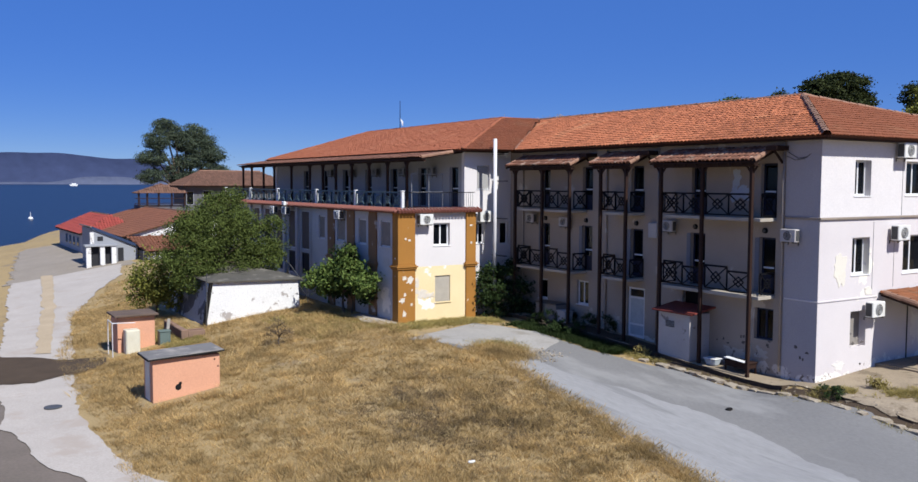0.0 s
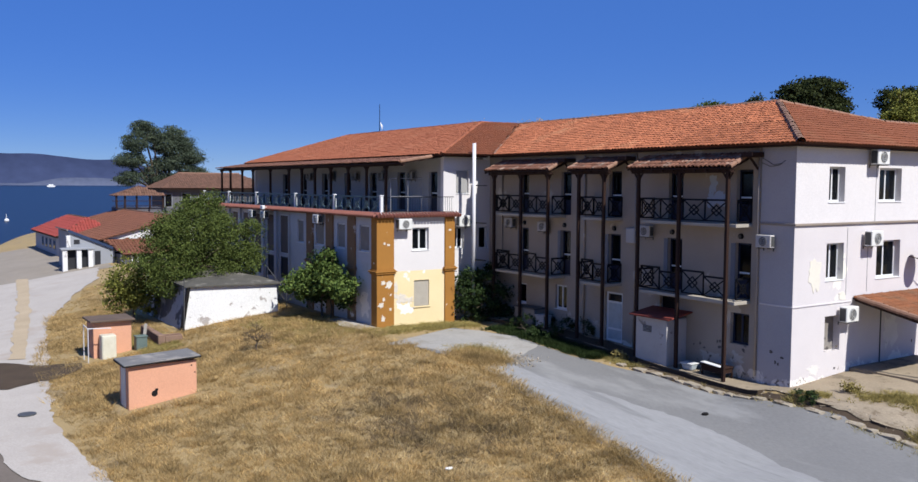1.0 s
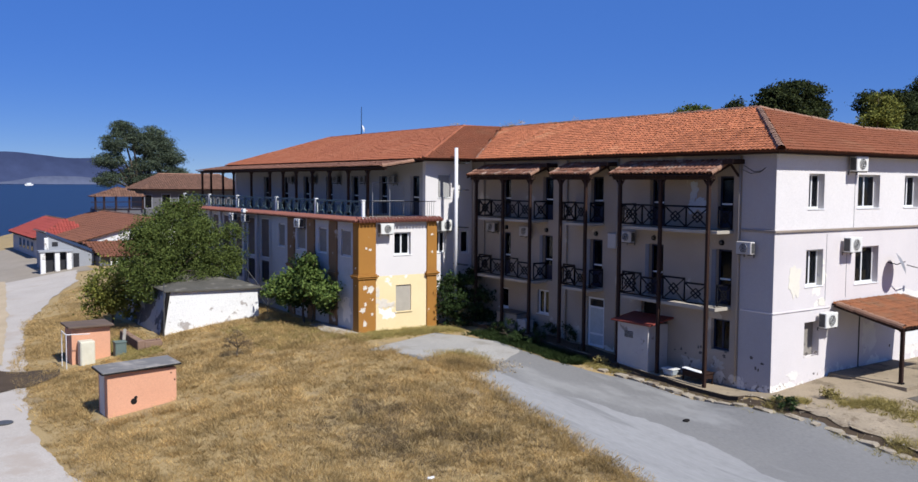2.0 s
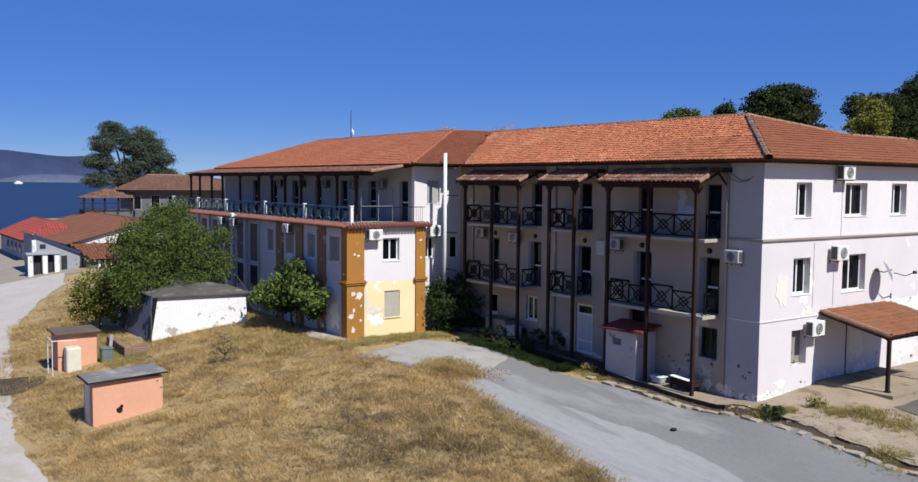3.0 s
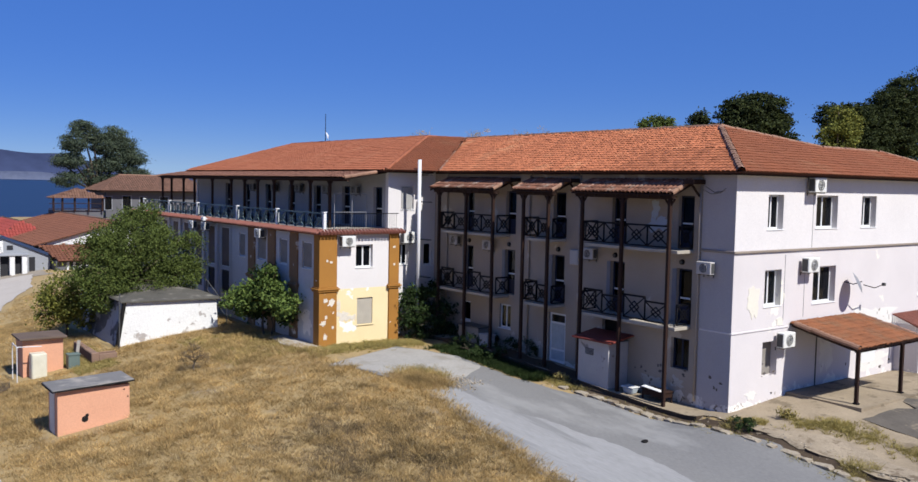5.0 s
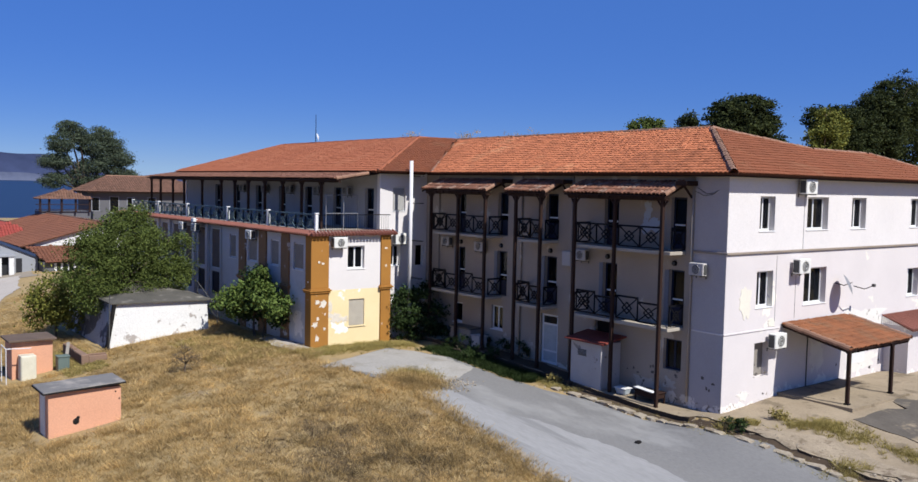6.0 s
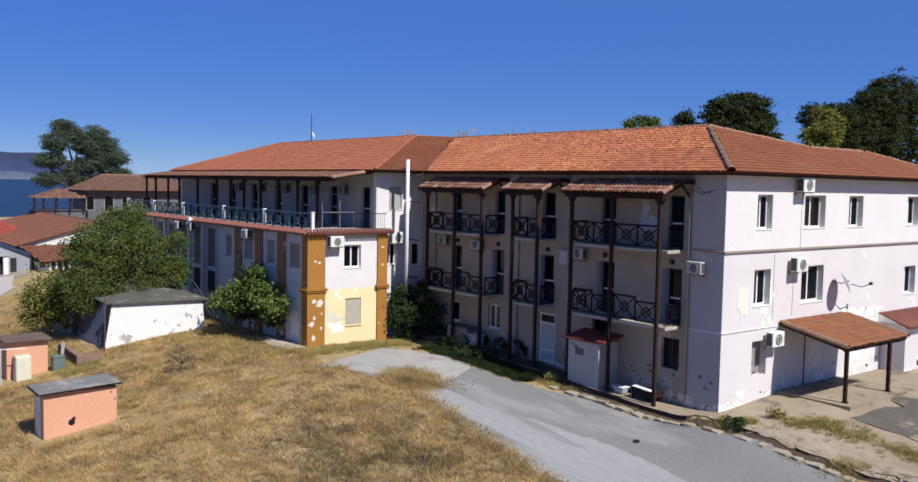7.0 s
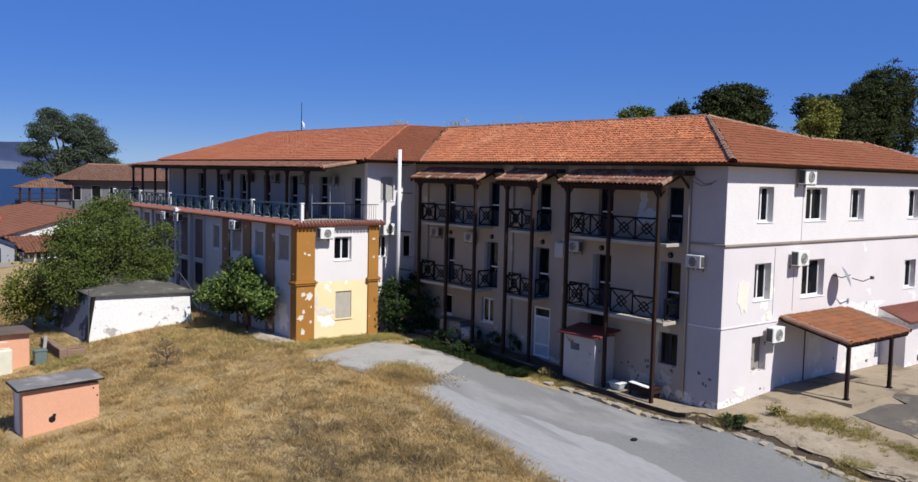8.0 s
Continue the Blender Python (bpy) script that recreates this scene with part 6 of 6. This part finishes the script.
part("lintel", boxes((14.4, 17.35, 85.3, 86.4, 1.62, 1.8), bevel=0.02), "shore_grey", po)
for a in (15.0, 16.2):
    part("door", boxes((a, a + 0.72, 85.95, 86.05, -0.5, 1.6)), "room", po)
part("side_door", boxes((17.5, 18.0, 86.36, 86.41, -0.6, 1.4)), "room", po)
part("chimney", boxes((15.0, 15.35, 86.0, 86.4, 1.8, 2.9), bevel=0.04), "whitewash", po)
part("vent", boxes((15.7, 16.2, 86.37, 86.41, 2.1, 2.5)), "room", po)
part("step", boxes((14.4, 17.6, 84.8, 86.0, -1.0, -0.5)), "slab", po)
px_ = empty("shore_annex", (20.5, 85, -0.5), "small annex with terracotta lean-to roof", "annex")
part("shell", boxes((19.4, 24.5, 84.6, 88.2, -1, 1.1)), "grey_house", px_)
roof_face(px_, [(19.6, 84.2, 1.1), (25.0, 84.2, 1.1), (25.0, 88.2, 2.35), (18.6, 88.2, 2.35)], 97, mat="tile_far", wide=0.3, long=0.5)
for k in range(4):
    part("mullion", boxes((20.3 + 0.55 * k, 20.5 + 0.55 * k, 84.54, 84.6, 0.1, 1.0)), "frame", px_)
part("window", boxes((20.3, 22.2, 84.57, 84.6, 0.1, 1.0)), "room", px_)

hip_house("far_house", 32.2, 46, 116, 123, -0.5, 7.1, 9.1, "far rendered house with a terracotta hip roof", "grey_house", "tile_dull", "x", 0.8,
          [(32.0, 33.0, 4.6, 6.4), (34.2, 35.4, 4.4, 6.5), (36.4, 37.4, 4.6, 6.4), (39.0, 40.2, 4.6, 6.4)])
gz = empty("far_gallery", (27.5, 114, -0.5), "open upper gallery with dark posts and terracotta roof", "gallery")
part("base", boxes((25.4, 31.0, 112.6, 116, -1, 4.7)), "grey_house", gz)
roof_face(gz, [(24.9, 112.0, 6.2), (31.2, 112.0, 6.2), (28.2, 113.2, 7.4)], 98, mat="tile_dull", wide=0.3, long=0.5)
roof_face(gz, [(24.9, 114.6, 6.2), (24.9, 112.0, 6.2), (28.2, 113.2, 7.4)], 99, mat="tile_dull", wide=0.3, long=0.5)
for x in (25.2, 26.2, 27.6, 29.2, 30.8):
    part("post", boxes((x - 0.1, x + 0.1, 112.2, 112.4, 4.6, 6.2)), "timber", gz)
part("rail", boxes((24.7, 30.8, 112.25, 112.35, 5.5, 5.58), (24.7, 30.8, 112.25, 112.35, 4.9, 4.96)), "timber", gz)

by = empty("mooring_buoy", (32.2, 284.0, -3.6), "small white mooring buoy on the bay", "buoy")
bm = bmesh.new()
bmesh.ops.create_uvsphere(bm, u_segments=16, v_segments=10, radius=0.7, matrix=Matrix.Translation((32.2, 284.0, -3.3)) @ Matrix.Diagonal((1, 1, 0.8, 1)))
part("float", bm, "frame", by, smooth=True)
part("staff", bar(bmesh.new(), (32.2, 284.0, -2.9), (32.2, 284.0, -1.4), 0.16, 0.1, sides=8), "frame", by)

bo = empty("ferry", (370.0, 2400, -3.6), "small white ferry far out on the bay", "ferry")
bm = boxes((359.0, 380.0, 2396, 2402, -4.0, 0.2))
for v in bm.verts:
    if v.co.z < -3:
        v.co.x += 2.5 if v.co.x < 370 else -3.0
part("hull", bm, "frame", bo)
part("cabin", boxes((364.0, 375.0, 2397, 2401, 0.2, 3.2), bevel=0.2), "frame", bo)

# ---- trees and shrubs ----
def limb_mesh(bm, pts, r0, r1, sides=7):
    for i in range(len(pts) - 1):
        a, b = r0 + (r1 - r0) * i / (len(pts) - 1), r0 + (r1 - r0) * (i + 1) / (len(pts) - 1)
        bar(bm, pts[i], pts[i + 1], 2 * a, 2 * b, sides=sides)


def crown_mesh(name, blobs, leaves, size, mat, parent, seed, flat=0.0, clump=0.45, droop=0.2):
    """Leaves in clumps over uneven blobs (centre, radii): denser near the outside, with gaps."""
    rs = np.random.RandomState(seed)
    vs = []
    vol = np.array([b[1][0] * b[1][1] * b[1][2] for b in blobs]) ** 0.67
    for (c, rad), share_ in zip(blobs, vol / vol.sum()):
        nclump = max(6, int(leaves * share_ / 42))
        for _ in range(nclump):
            d = rs.normal(size=3)
            d /= np.linalg.norm(d)
            rr = rs.uniform(0.45, 1.0) ** 0.5
            k = noise.noise(Vector(d * 2.1) + Vector((seed, 0, 0))) * 0.35 + 0.95
            q = np.array(c) + d * np.array(rad) * rr * k
            cs = clump * rs.uniform(0.6, 1.3)
            m = int(42 * rs.uniform(0.6, 1.4))
            off = rs.normal(size=(m, 3)) * cs * np.array([0.55, 0.55, 0.4 if not flat else 0.22])
            n = rs.normal(size=(m, 3)) + np.array([0, 0, 0.7]) + d * 0.6
            n /= np.linalg.norm(n, axis=1)[:, None]
            t = np.cross(n, rs.normal(size=(m, 3)))
            t /= np.linalg.norm(t, axis=1)[:, None]
            b = np.cross(n, t)
            s = (size * rs.uniform(0.6, 1.3, m))[:, None]
            ctr = q + off
            vs.append(np.stack([ctr - t * s * 0.55, ctr + b * s * 0.33 - n * droop * s * 0.2, ctr + t * s * 0.55 - n * droop * s, ctr - b * s * 0.33], 1).reshape(-1, 3))
    vs = np.concatenate(vs)
    fs = np.arange(len(vs)).reshape(-1, 4).tolist()
    vs = vs.tolist()
    return from_lists(name, vs, fs, mat, parent)


def tree(name, base, blobs, leaves, size, mat, label, category="tree", trunk=0.18, seed=1, flat=0.0, clump=0.45, group=""):
    e = empty(name, base, label, category, group)
    bm = bmesh.new()
    B = Vector(base)
    rnd = random.Random(seed)
    top = max(b[0][2] for b in blobs)
    cx = sum(b[0][0] for b in blobs) / len(blobs)
    cy = sum(b[0][1] for b in blobs) / len(blobs)
    fork = B.lerp(Vector((cx, cy, top)), 0.4)
    pts = [B - Vector((0, 0, 0.3)), B.lerp(fork, 0.5) + Vector((rnd.uniform(-0.1, 0.1), rnd.uniform(-0.1, 0.1), 0)), fork]
    limb_mesh(bm, pts, trunk, trunk * 0.7)
    part("trunk", bm, "bark", e, smooth=True)
    for c, rad in blobs:
        bm = bmesh.new()
        c = Vector(c)
        mid = fork.lerp(c, 0.5) + Vector((rnd.uniform(-0.3, 0.3), rnd.uniform(-0.3, 0.3), 0.2))
        limb_mesh(bm, [fork, mid, c], trunk * 0.55, trunk * 0.15, 6)
        for _ in range(4):
            d = Vector((rnd.uniform(-1, 1) * rad[0], rnd.uniform(-1, 1) * rad[1], rnd.uniform(-0.4, 1) * rad[2])) * 0.75
            limb_mesh(bm, [mid.lerp(c, 0.6), c + d], trunk * 0.2, 0.015, 5)
        part("limb", bm, "bark", e, smooth=True)
    crown_mesh("crown", blobs, leaves, size, mat, e, seed, flat, clump)
    return e


gz_ = ground_z
tree("mulberry_tree", (16.0, 52.0, gz_(16, 52)), [((16.6, 52.4, 4.6), (2.4, 2.4, 2.1)), ((14.9, 52.0, 3.6), (1.9, 2.0, 1.9)), ((18.3, 52.8, 3.8), (2.0, 2.0, 1.8)), ((16.3, 51.2, 2.9), (2.4, 1.6, 1.5)), ((17.2, 53.0, 5.8), (1.5, 1.5, 1.2)), ((14.6, 50.6, 2.2), (1.2, 1.0, 1.2)), ((18.9, 51.4, 3.0), (1.2, 1.0, 1.1)), ((15.4, 52.6, 5.2), (1.2, 1.2, 1.0)), ((17.6, 53.0, 6.7), (0.7, 0.7, 0.6)), ((16.2, 52.6, 6.3), (0.6, 0.6, 0.6)), ((19.9, 52.6, 4.9), (0.9, 0.8, 0.6)), ((13.4, 51.4, 3.0), (0.8, 0.8, 0.6)), ((20.1, 52.2, 3.4), (0.8, 0.7, 0.6)), ((14.0, 52.2, 4.9), (0.7, 0.7, 0.5))],
     62000, 0.115, "leaf_mulberry", "dense green mulberry tree beside the store", seed=11, clump=0.42)
tree("young_tree", (13.2, 53.5, gz_(13.2, 53.5)), [((13.1, 53.5, 2.0), (1.3, 1.3, 1.5)), ((12.3, 53.3, 1.2), (0.9, 0.9, 1.1)), ((13.9, 53.2, 1.0), (1.0, 0.9, 1.0))],
     6500, 0.16, "leaf_yellow", "yellow-green young tree beside the mulberry", seed=12, clump=0.45, trunk=0.08)
tree("fig_shrub", (21.0, 43.8, gz_(21.0, 43.8)), [((20.6, 45.9, 2.0), (0.9, 1.2, 0.7)), ((20.7, 44.4, 2.5), (1.0, 1.1, 0.85)), ((21.1, 42.9, 2.6), (0.8, 1.0, 0.8)), ((21.2, 41.5, 2.3), (0.7, 0.9, 0.6)), ((21.2, 43.5, 3.4), (0.5, 0.6, 0.7)), ((20.2, 44.7, 2.0), (0.7, 0.9, 0.5))],
     6800, 0.19, "leaf_fig", "broad-leaved fig shrub against the terrace wing", "shrub", seed=13, clump=0.38, trunk=0.08)
tree("dark_shrub", (21.3, 43.6, gz_(21.3, 43.6)), [((21.2, 44.2, 2.2), (0.8, 0.9, 1.0)), ((21.4, 44.6, 3.3), (0.6, 0.7, 0.9)), ((21.5, 42.4, 1.7), (0.4, 0.8, 0.7))],
     4600, 0.17, "leaf_vine", "dark ivy-like shrub against the terrace wing", "shrub", seed=22, clump=0.35, trunk=0.05)
tree("climbing_shrub", (28.2, 39.6, 0.3), [((28.2, 39.5, 1.9), (1.2, 0.8, 1.2)), ((29.0, 39.2, 2.6), (0.9, 0.9, 0.9)), ((27.5, 39.5, 1.3), (0.8, 0.8, 1.0)), ((29.3, 38.6, 1.3), (0.8, 1.0, 1.1)), ((28.6, 39.0, 1.0), (1.1, 0.9, 0.9)), ((27.7, 39.5, 2.5), (0.6, 0.6, 0.7))],
     5200, 0.17, "leaf_vine", "dark climbing shrub in the shaded corner", "shrub", seed=14, clump=0.35, trunk=0.05)
tree("pine_tree", (33.8, 128, 0.0), [((31.2, 127, 13.4), (1.7, 2.0, 1.7)), ((32.0, 127, 15.6), (1.5, 1.5, 1.0)), ((30.6, 127, 11.0), (1.7, 1.8, 1.2)), ((30.2, 127, 8.4), (1.8, 1.6, 1.1)), ((35.4, 128, 13.4), (2.2, 2.2, 1.5)), ((37.4, 128, 12.0), (2.0, 2.0, 1.4)),
     ((35.8, 128, 10.6), (2.4, 2.0, 1.2)), ((38.6, 128, 9.6), (1.7, 1.6, 1.0)), ((33.6, 128, 9.0), (1.5, 1.6, 1.2)), ((36.5, 128, 8.4), (1.8, 1.6, 0.9)), ((29.2, 127, 10.8), (0.9, 0.9, 0.7)), ((39.4, 128, 11.6), (1.6, 1.8, 1.2)), ((40.3, 128, 9.2), (1.5, 1.5, 0.9)), ((33.4, 127, 14.6), (1.3, 1.3, 1.2)), ((36.6, 128, 14.8), (1.7, 1.8, 1.2)), ((38.3, 128, 13.3), (1.4, 1.5, 1.2))],
     68000, 0.19, "leaf_pine", "tall open-crowned pine by the shore", seed=15, clump=0.72, trunk=0.4, flat=1)
tree("pine_tree", (77, 52.5, 0.2), [((75.2, 52.5, 14.9), (2.4, 2.6, 1.7)), ((78.2, 52.5, 15.2), (3.2, 3.0, 2.2)), ((78.6, 52.5, 17.3), (2.3, 2.4, 1.4)), ((75.6, 52.5, 16.5), (1.8, 2.2, 1.3)), ((80.9, 52.0, 13.4), (1.9, 2.0, 1.6)), ((81.2, 52.3, 16.0), (1.3, 1.4, 0.9)), ((82.6, 52.0, 12.6), (1.1, 1.2, 0.9))],
     42000, 0.25, "leaf_grove", "dark pine rising behind the hotel roof", seed=16, clump=0.6, trunk=0.4, flat=1, group="pines behind the roof")
tree("pine_tree", (62.5, 52.5, 0.2), [((62.9, 52.5, 13.9), (1.9, 1.8, 1.4)), ((64.8, 52.5, 13.4), (1.4, 1.4, 1.2))], 6500, 0.22, "leaf_mulberry", "green tree top behind the hotel roof", seed=17, clump=0.5, trunk=0.3)
tree("pine_tree", (68.0, 52.5, 0.2), [((69.0, 52.5, 14.6), (1.1, 1.1, 1.6)), ((70.2, 52.5, 13.6), (1.0, 1.0, 1.2))], 6500, 0.22, "leaf_grove", "slim pine top behind the hotel roof", seed=18, clump=0.45, trunk=0.25)
tree("broadleaf_tree", (91, 51, 0.2), [((90.2, 51, 13.6), (2.1, 2.2, 3.2)), ((91.9, 51, 16.2), (1.8, 2.0, 1.9)), ((90.7, 51, 17.4), (0.8, 0.9, 0.8))], 7500, 0.26, "leaf_yellow", "yellowing broadleaf tree behind the hotel", seed=19, clump=0.55, trunk=0.35)
tree("pine_tree", (98, 52.5, 0.2), [((94.0, 53.0, 17.2), (2.0, 2.2, 1.6)), ((95.5, 52.5, 14.6), (2.8, 3.0, 2.6)), ((99.5, 52.5, 15.8), (3.4, 3.2, 3.0)), ((104.5, 52.0, 18.0), (3.8, 3.2, 3.4)), ((97.5, 51.5, 12.6), (4.0, 3.0, 3.0)), ((103.5, 51.5, 15.0), (4.4, 3.0, 3.6)), ((109.0, 52.0, 19.8), (4.0, 3.4, 3.8)), ((97.2, 52.5, 17.6), (1.8, 1.8, 1.2)), ((109.0, 51.5, 15.0), (4.4, 3.0, 4.0))],
     110000, 0.25, "leaf_grove", "large dark pine grove behind the hotel", seed=20, clump=0.65, trunk=0.5, flat=1)


# ---- dry grass and weeds ----
def tufts(name, spots, blades, high, wide, mat, label, seed):
    rs = np.random.RandomState(seed)
    n = len(spots) * blades
    base = np.repeat(np.array([(x, y, ground_z(x, y) + (0.05 if x > 28.9 else 0.01), s) for x, y, s in spots]), blades, axis=0)
    s = base[:, 3]
    a, p = rs.uniform(0, 2 * math.pi, n), rs.uniform(0, math.pi, n)
    r, h = rs.uniform(0, 0.13, n) * s, high * s * rs.uniform(0.45, 1.2, n)
    lean = rs.uniform(0.2, 1.6, n) * h
    out = np.stack([np.cos(a), np.sin(a), np.zeros(n)], 1)
    foot = base[:, :3] + out * r[:, None]
    w = np.stack([np.cos(p), np.sin(p), np.zeros(n)], 1) * (wide * s / 2)[:, None]
    tip = foot + out * lean[:, None] + np.stack([np.zeros(n), np.zeros(n), h], 1)
    vs = np.stack([foot - w, foot + w, tip], 1).reshape(-1, 3)
    fs = np.arange(len(vs)).reshape(-1, 3).tolist()
    vs = vs.tolist()
    return tagged(from_lists(name, vs, fs, mat), label, "grass", "", "stuff")


def lawn(x, y):
    """Whether a spot lies on the rough lawn between track, huts and drive."""
    west = 6.0 + 0.035 * (y - 26) + 2.2 * sm((y - 46) / 14)
    east = 20.0 + 0.165 * (y - 18) if y < 28.5 else (21.0 if y < 37.5 else 21.6)
    if not (west + 0.4 * noise.noise(Vector((x, y, 2))) < x < east + 0.3 * noise.noise(Vector((x, y, 5)))) or y > 62:
        return False
    if 8.2 < x < 11.6 and 34.75 < y < 37 or 8.9 < x < 11.8 and 45.4 < y < 48.2 or 14 < x < 20.4 and y > 47.7:
        return False
    return True


rs = np.random.RandomState(5)
spots = [(rs.normal(22.5, 0.5), rs.normal(30.8, 0.65), rs.uniform(1.1, 2.1)) for _ in range(1700)]
for _ in range(1700):
    y = rs.uniform(11, 29.5)
    spots.append((20.0 + 0.165 * (y - 18) + rs.normal(-0.15, 0.28), y, rs.uniform(0.7, 1.9)))
for _ in range(420):
    cx, cy, cs = rs.uniform(7, 21), rs.uniform(16, 46), rs.uniform(1.2, 2.0)
    if lawn(cx, cy):
        spots += [(cx + rs.normal(0, 0.16), cy + rs.normal(0, 0.16), cs * rs.uniform(0.7, 1.2)) for _ in range(rs.randint(7, 18))]
while len(spots) < 47000:
    x, y = rs.uniform(5.5, 22.5), rs.uniform(12, 62)
    if lawn(x, y) and noise.noise(Vector((x * 0.55, y * 0.55, 7))) + rs.uniform(-0.5, 0.6) > -0.4:
        spots.append((x, y, rs.uniform(0.6, 1.25) * (1.7 if rs.rand() < 0.12 else 1.0) * (1.0 + 0.6 * noise.noise(Vector((x * 0.3, y * 0.3, 1))))))
while len(spots) < 50500:
    x, y = rs.uniform(8, 17.5), rs.uniform(58, 83)
    if x > 9.5 + 0.22 * (y - 60) + 1.6 * sm((y - 63) / 6) + 5.0 * sm((y - 71) / 6) and x < 16.5 and noise.noise(Vector((x * 0.4, y * 0.4, 3))) + rs.uniform(-0.4, 0.6) > 0:
        spots.append((x, y, rs.uniform(0.5, 1.1)))
tufts("dry_grass", spots, 9, 0.12, 0.017, "straw", "sun-bleached dry grass tussocks on the rough lawn", 6)
spots = []
while len(spots) < 6200:
    k = rs.randint(8)
    if k == 0:
        x, y = rs.normal(23.0, 0.5), rs.normal(31.5, 0.6)
    elif k == 1:
        x, y = rs.uniform(20.6, 27.5), rs.normal(38.4, 0.6)
    elif k == 2:
        x, y = rs.uniform(20.8, 27.2), rs.normal(38.2, 0.4)
    elif k == 3:
        x, y = rs.normal(28.1, 0.2), rs.uniform(26.5, 29) if rs.rand() < 0.7 else rs.uniform(12, 26)
        if rs.rand() < 0.6:
            continue
    elif k == 4:
        x, y = rs.uniform(11.5, 13.5), rs.uniform(44, 50)
    elif k == 5:
        q = rs.uniform(0, 1)
        x, y = 28.8 + 3.3 * q + rs.normal(0, 0.3), 19.6 - 2.7 * q + rs.normal(0, 0.22)
    elif k == 6:
        q = rs.uniform(0, 1)
        x, y = (31.9 + rs.normal(0, 0.4), 16.9 - 3.6 * q) if rs.rand() < 0.75 else (rs.normal(28.8, 0.4), rs.normal(14.5, 0.3))
    else:
        x, y = rs.uniform(17, 21.3), rs.uniform(38.5, 46)
    if k in (5, 6) and noise.noise(Vector((x * 0.9, y * 0.9, 4))) < rs.uniform(-0.35, 0.25):
        continue
    spots.append((x, y, rs.uniform(0.5, 1.2)))
tufts("green_weeds", spots, 14, 0.15, 0.02, "weed", "green weeds along the drive and walls", 8)

spots = []
while len(spots) < 5000:
    x, y = rs.normal(17.0, 2.1), rs.normal(25.4, 2.7)
    if lawn(x, y) and noise.noise(Vector((x * 0.7, y * 0.7, 11))) > rs.uniform(-0.5, 0.3):
        spots.append((x, y, rs.uniform(0.6, 1.3)))
tufts("dry_weeds", spots, 9, 0.11, 0.02, "grey_straw", "grey-brown withered weeds in the lawn", 19)
spots = []
for _ in range(330):
    cx, cy, cs = rs.uniform(10, 21), rs.uniform(15, 44) if rs.rand() < 0.35 else rs.uniform(15, 31), rs.uniform(1.1, 1.9)
    if lawn(cx, cy) and noise.noise(Vector((cx * 0.5, cy * 0.5, 21))) > -0.15:
        spots += [(cx + rs.normal(0, 0.11), cy + rs.normal(0, 0.11), cs * rs.uniform(0.7, 1.2)) for _ in range(rs.randint(3, 9))]
tufts("pale_grass", spots, 10, 0.13, 0.016, "pale_straw", "bleached pale straw clumps on the rough lawn", 23)
# these weeds widen the building's shadow by their dark colour
spots = [(27.75 + rs.normal(0, 0.35), rs.uniform(28.8, 36.6), rs.uniform(0.6, 1.5)) for _ in range(2600)]
tufts("shade_weeds", spots, 14, 0.17, 0.03, "shadow_grass", "green weeds coloured dark for the building's shadow", 18)

# dry bush on the lawn and weeds grown up by the kerb and walls
bz = gz_(15.6, 39.6)
tree("dead_bush", (15.6, 39.6, bz), [((15.6, 39.6, bz + 0.95), (0.5, 0.4, 0.4)), ((15.15, 39.6, bz + 0.7), (0.4, 0.35, 0.3)), ((16.0, 39.5, bz + 0.65), (0.35, 0.35, 0.3)), ((15.5, 39.4, bz + 0.6), (0.4, 0.35, 0.3))], 160, 0.06, "grey_straw", "leafless dry bush standing in the lawn", "bush", seed=31, trunk=0.05, clump=0.18)
for k, (x, y, z, s, mt) in enumerate(((28.7, 19.0, -0.25, 0.42, "leaf_vine"), (28.4, 28.2, -0.2, 0.3, "weed"), (29.7, 32.0, 0.3, 0.45, "leaf_vine"), (29.7, 33.3, 0.35, 0.4, "leaf_vine"), (29.6, 34.9, 0.4, 0.35, "leaf_vine"), (31.0, 18.6, 0.0, 0.25, "weed"), (27.2, 33.6, 0.1, 0.5, "leaf_vine"), (27.9, 34.3, 0.1, 0.6, "leaf_vine"), (28.1, 32.9, 0.1, 0.55, "leaf_vine"), (28.3, 36.0, 0.2, 0.4, "leaf_vine"))):
    tree("wild_shrub", (x, y, z), [((x, y, z + s), (s, s, s * 0.9)), ((x + s * 0.6, y - s * 0.5, z + s * 0.6), (s * 0.6, s * 0.6, s * 0.6))], 420, 0.09, mt, "small wild shrub grown from the cracked paving", "shrub", seed=40 + k, trunk=0.02, clump=0.16, group="wild shrubs")

for k, (x, y, z) in enumerate(((50.0, 62.0, 13.2), (54.5, 60.0, 13.4), (46.0, 66.0, 12.9))):
    tree("bare_tree", (x, y, 0.2), [((x - 0.8, y, z - 0.5), (1.2, 1.0, 0.9)), ((x + 0.9, y, z - 0.3), (1.3, 1.0, 1.0)), ((x, y, z - 0.2), (0.9, 0.9, 0.9))], 200, 0.1, "straw", "almost leafless tree behind the hotel roof", seed=60 + k, clump=0.4, trunk=0.14, group="bare trees")
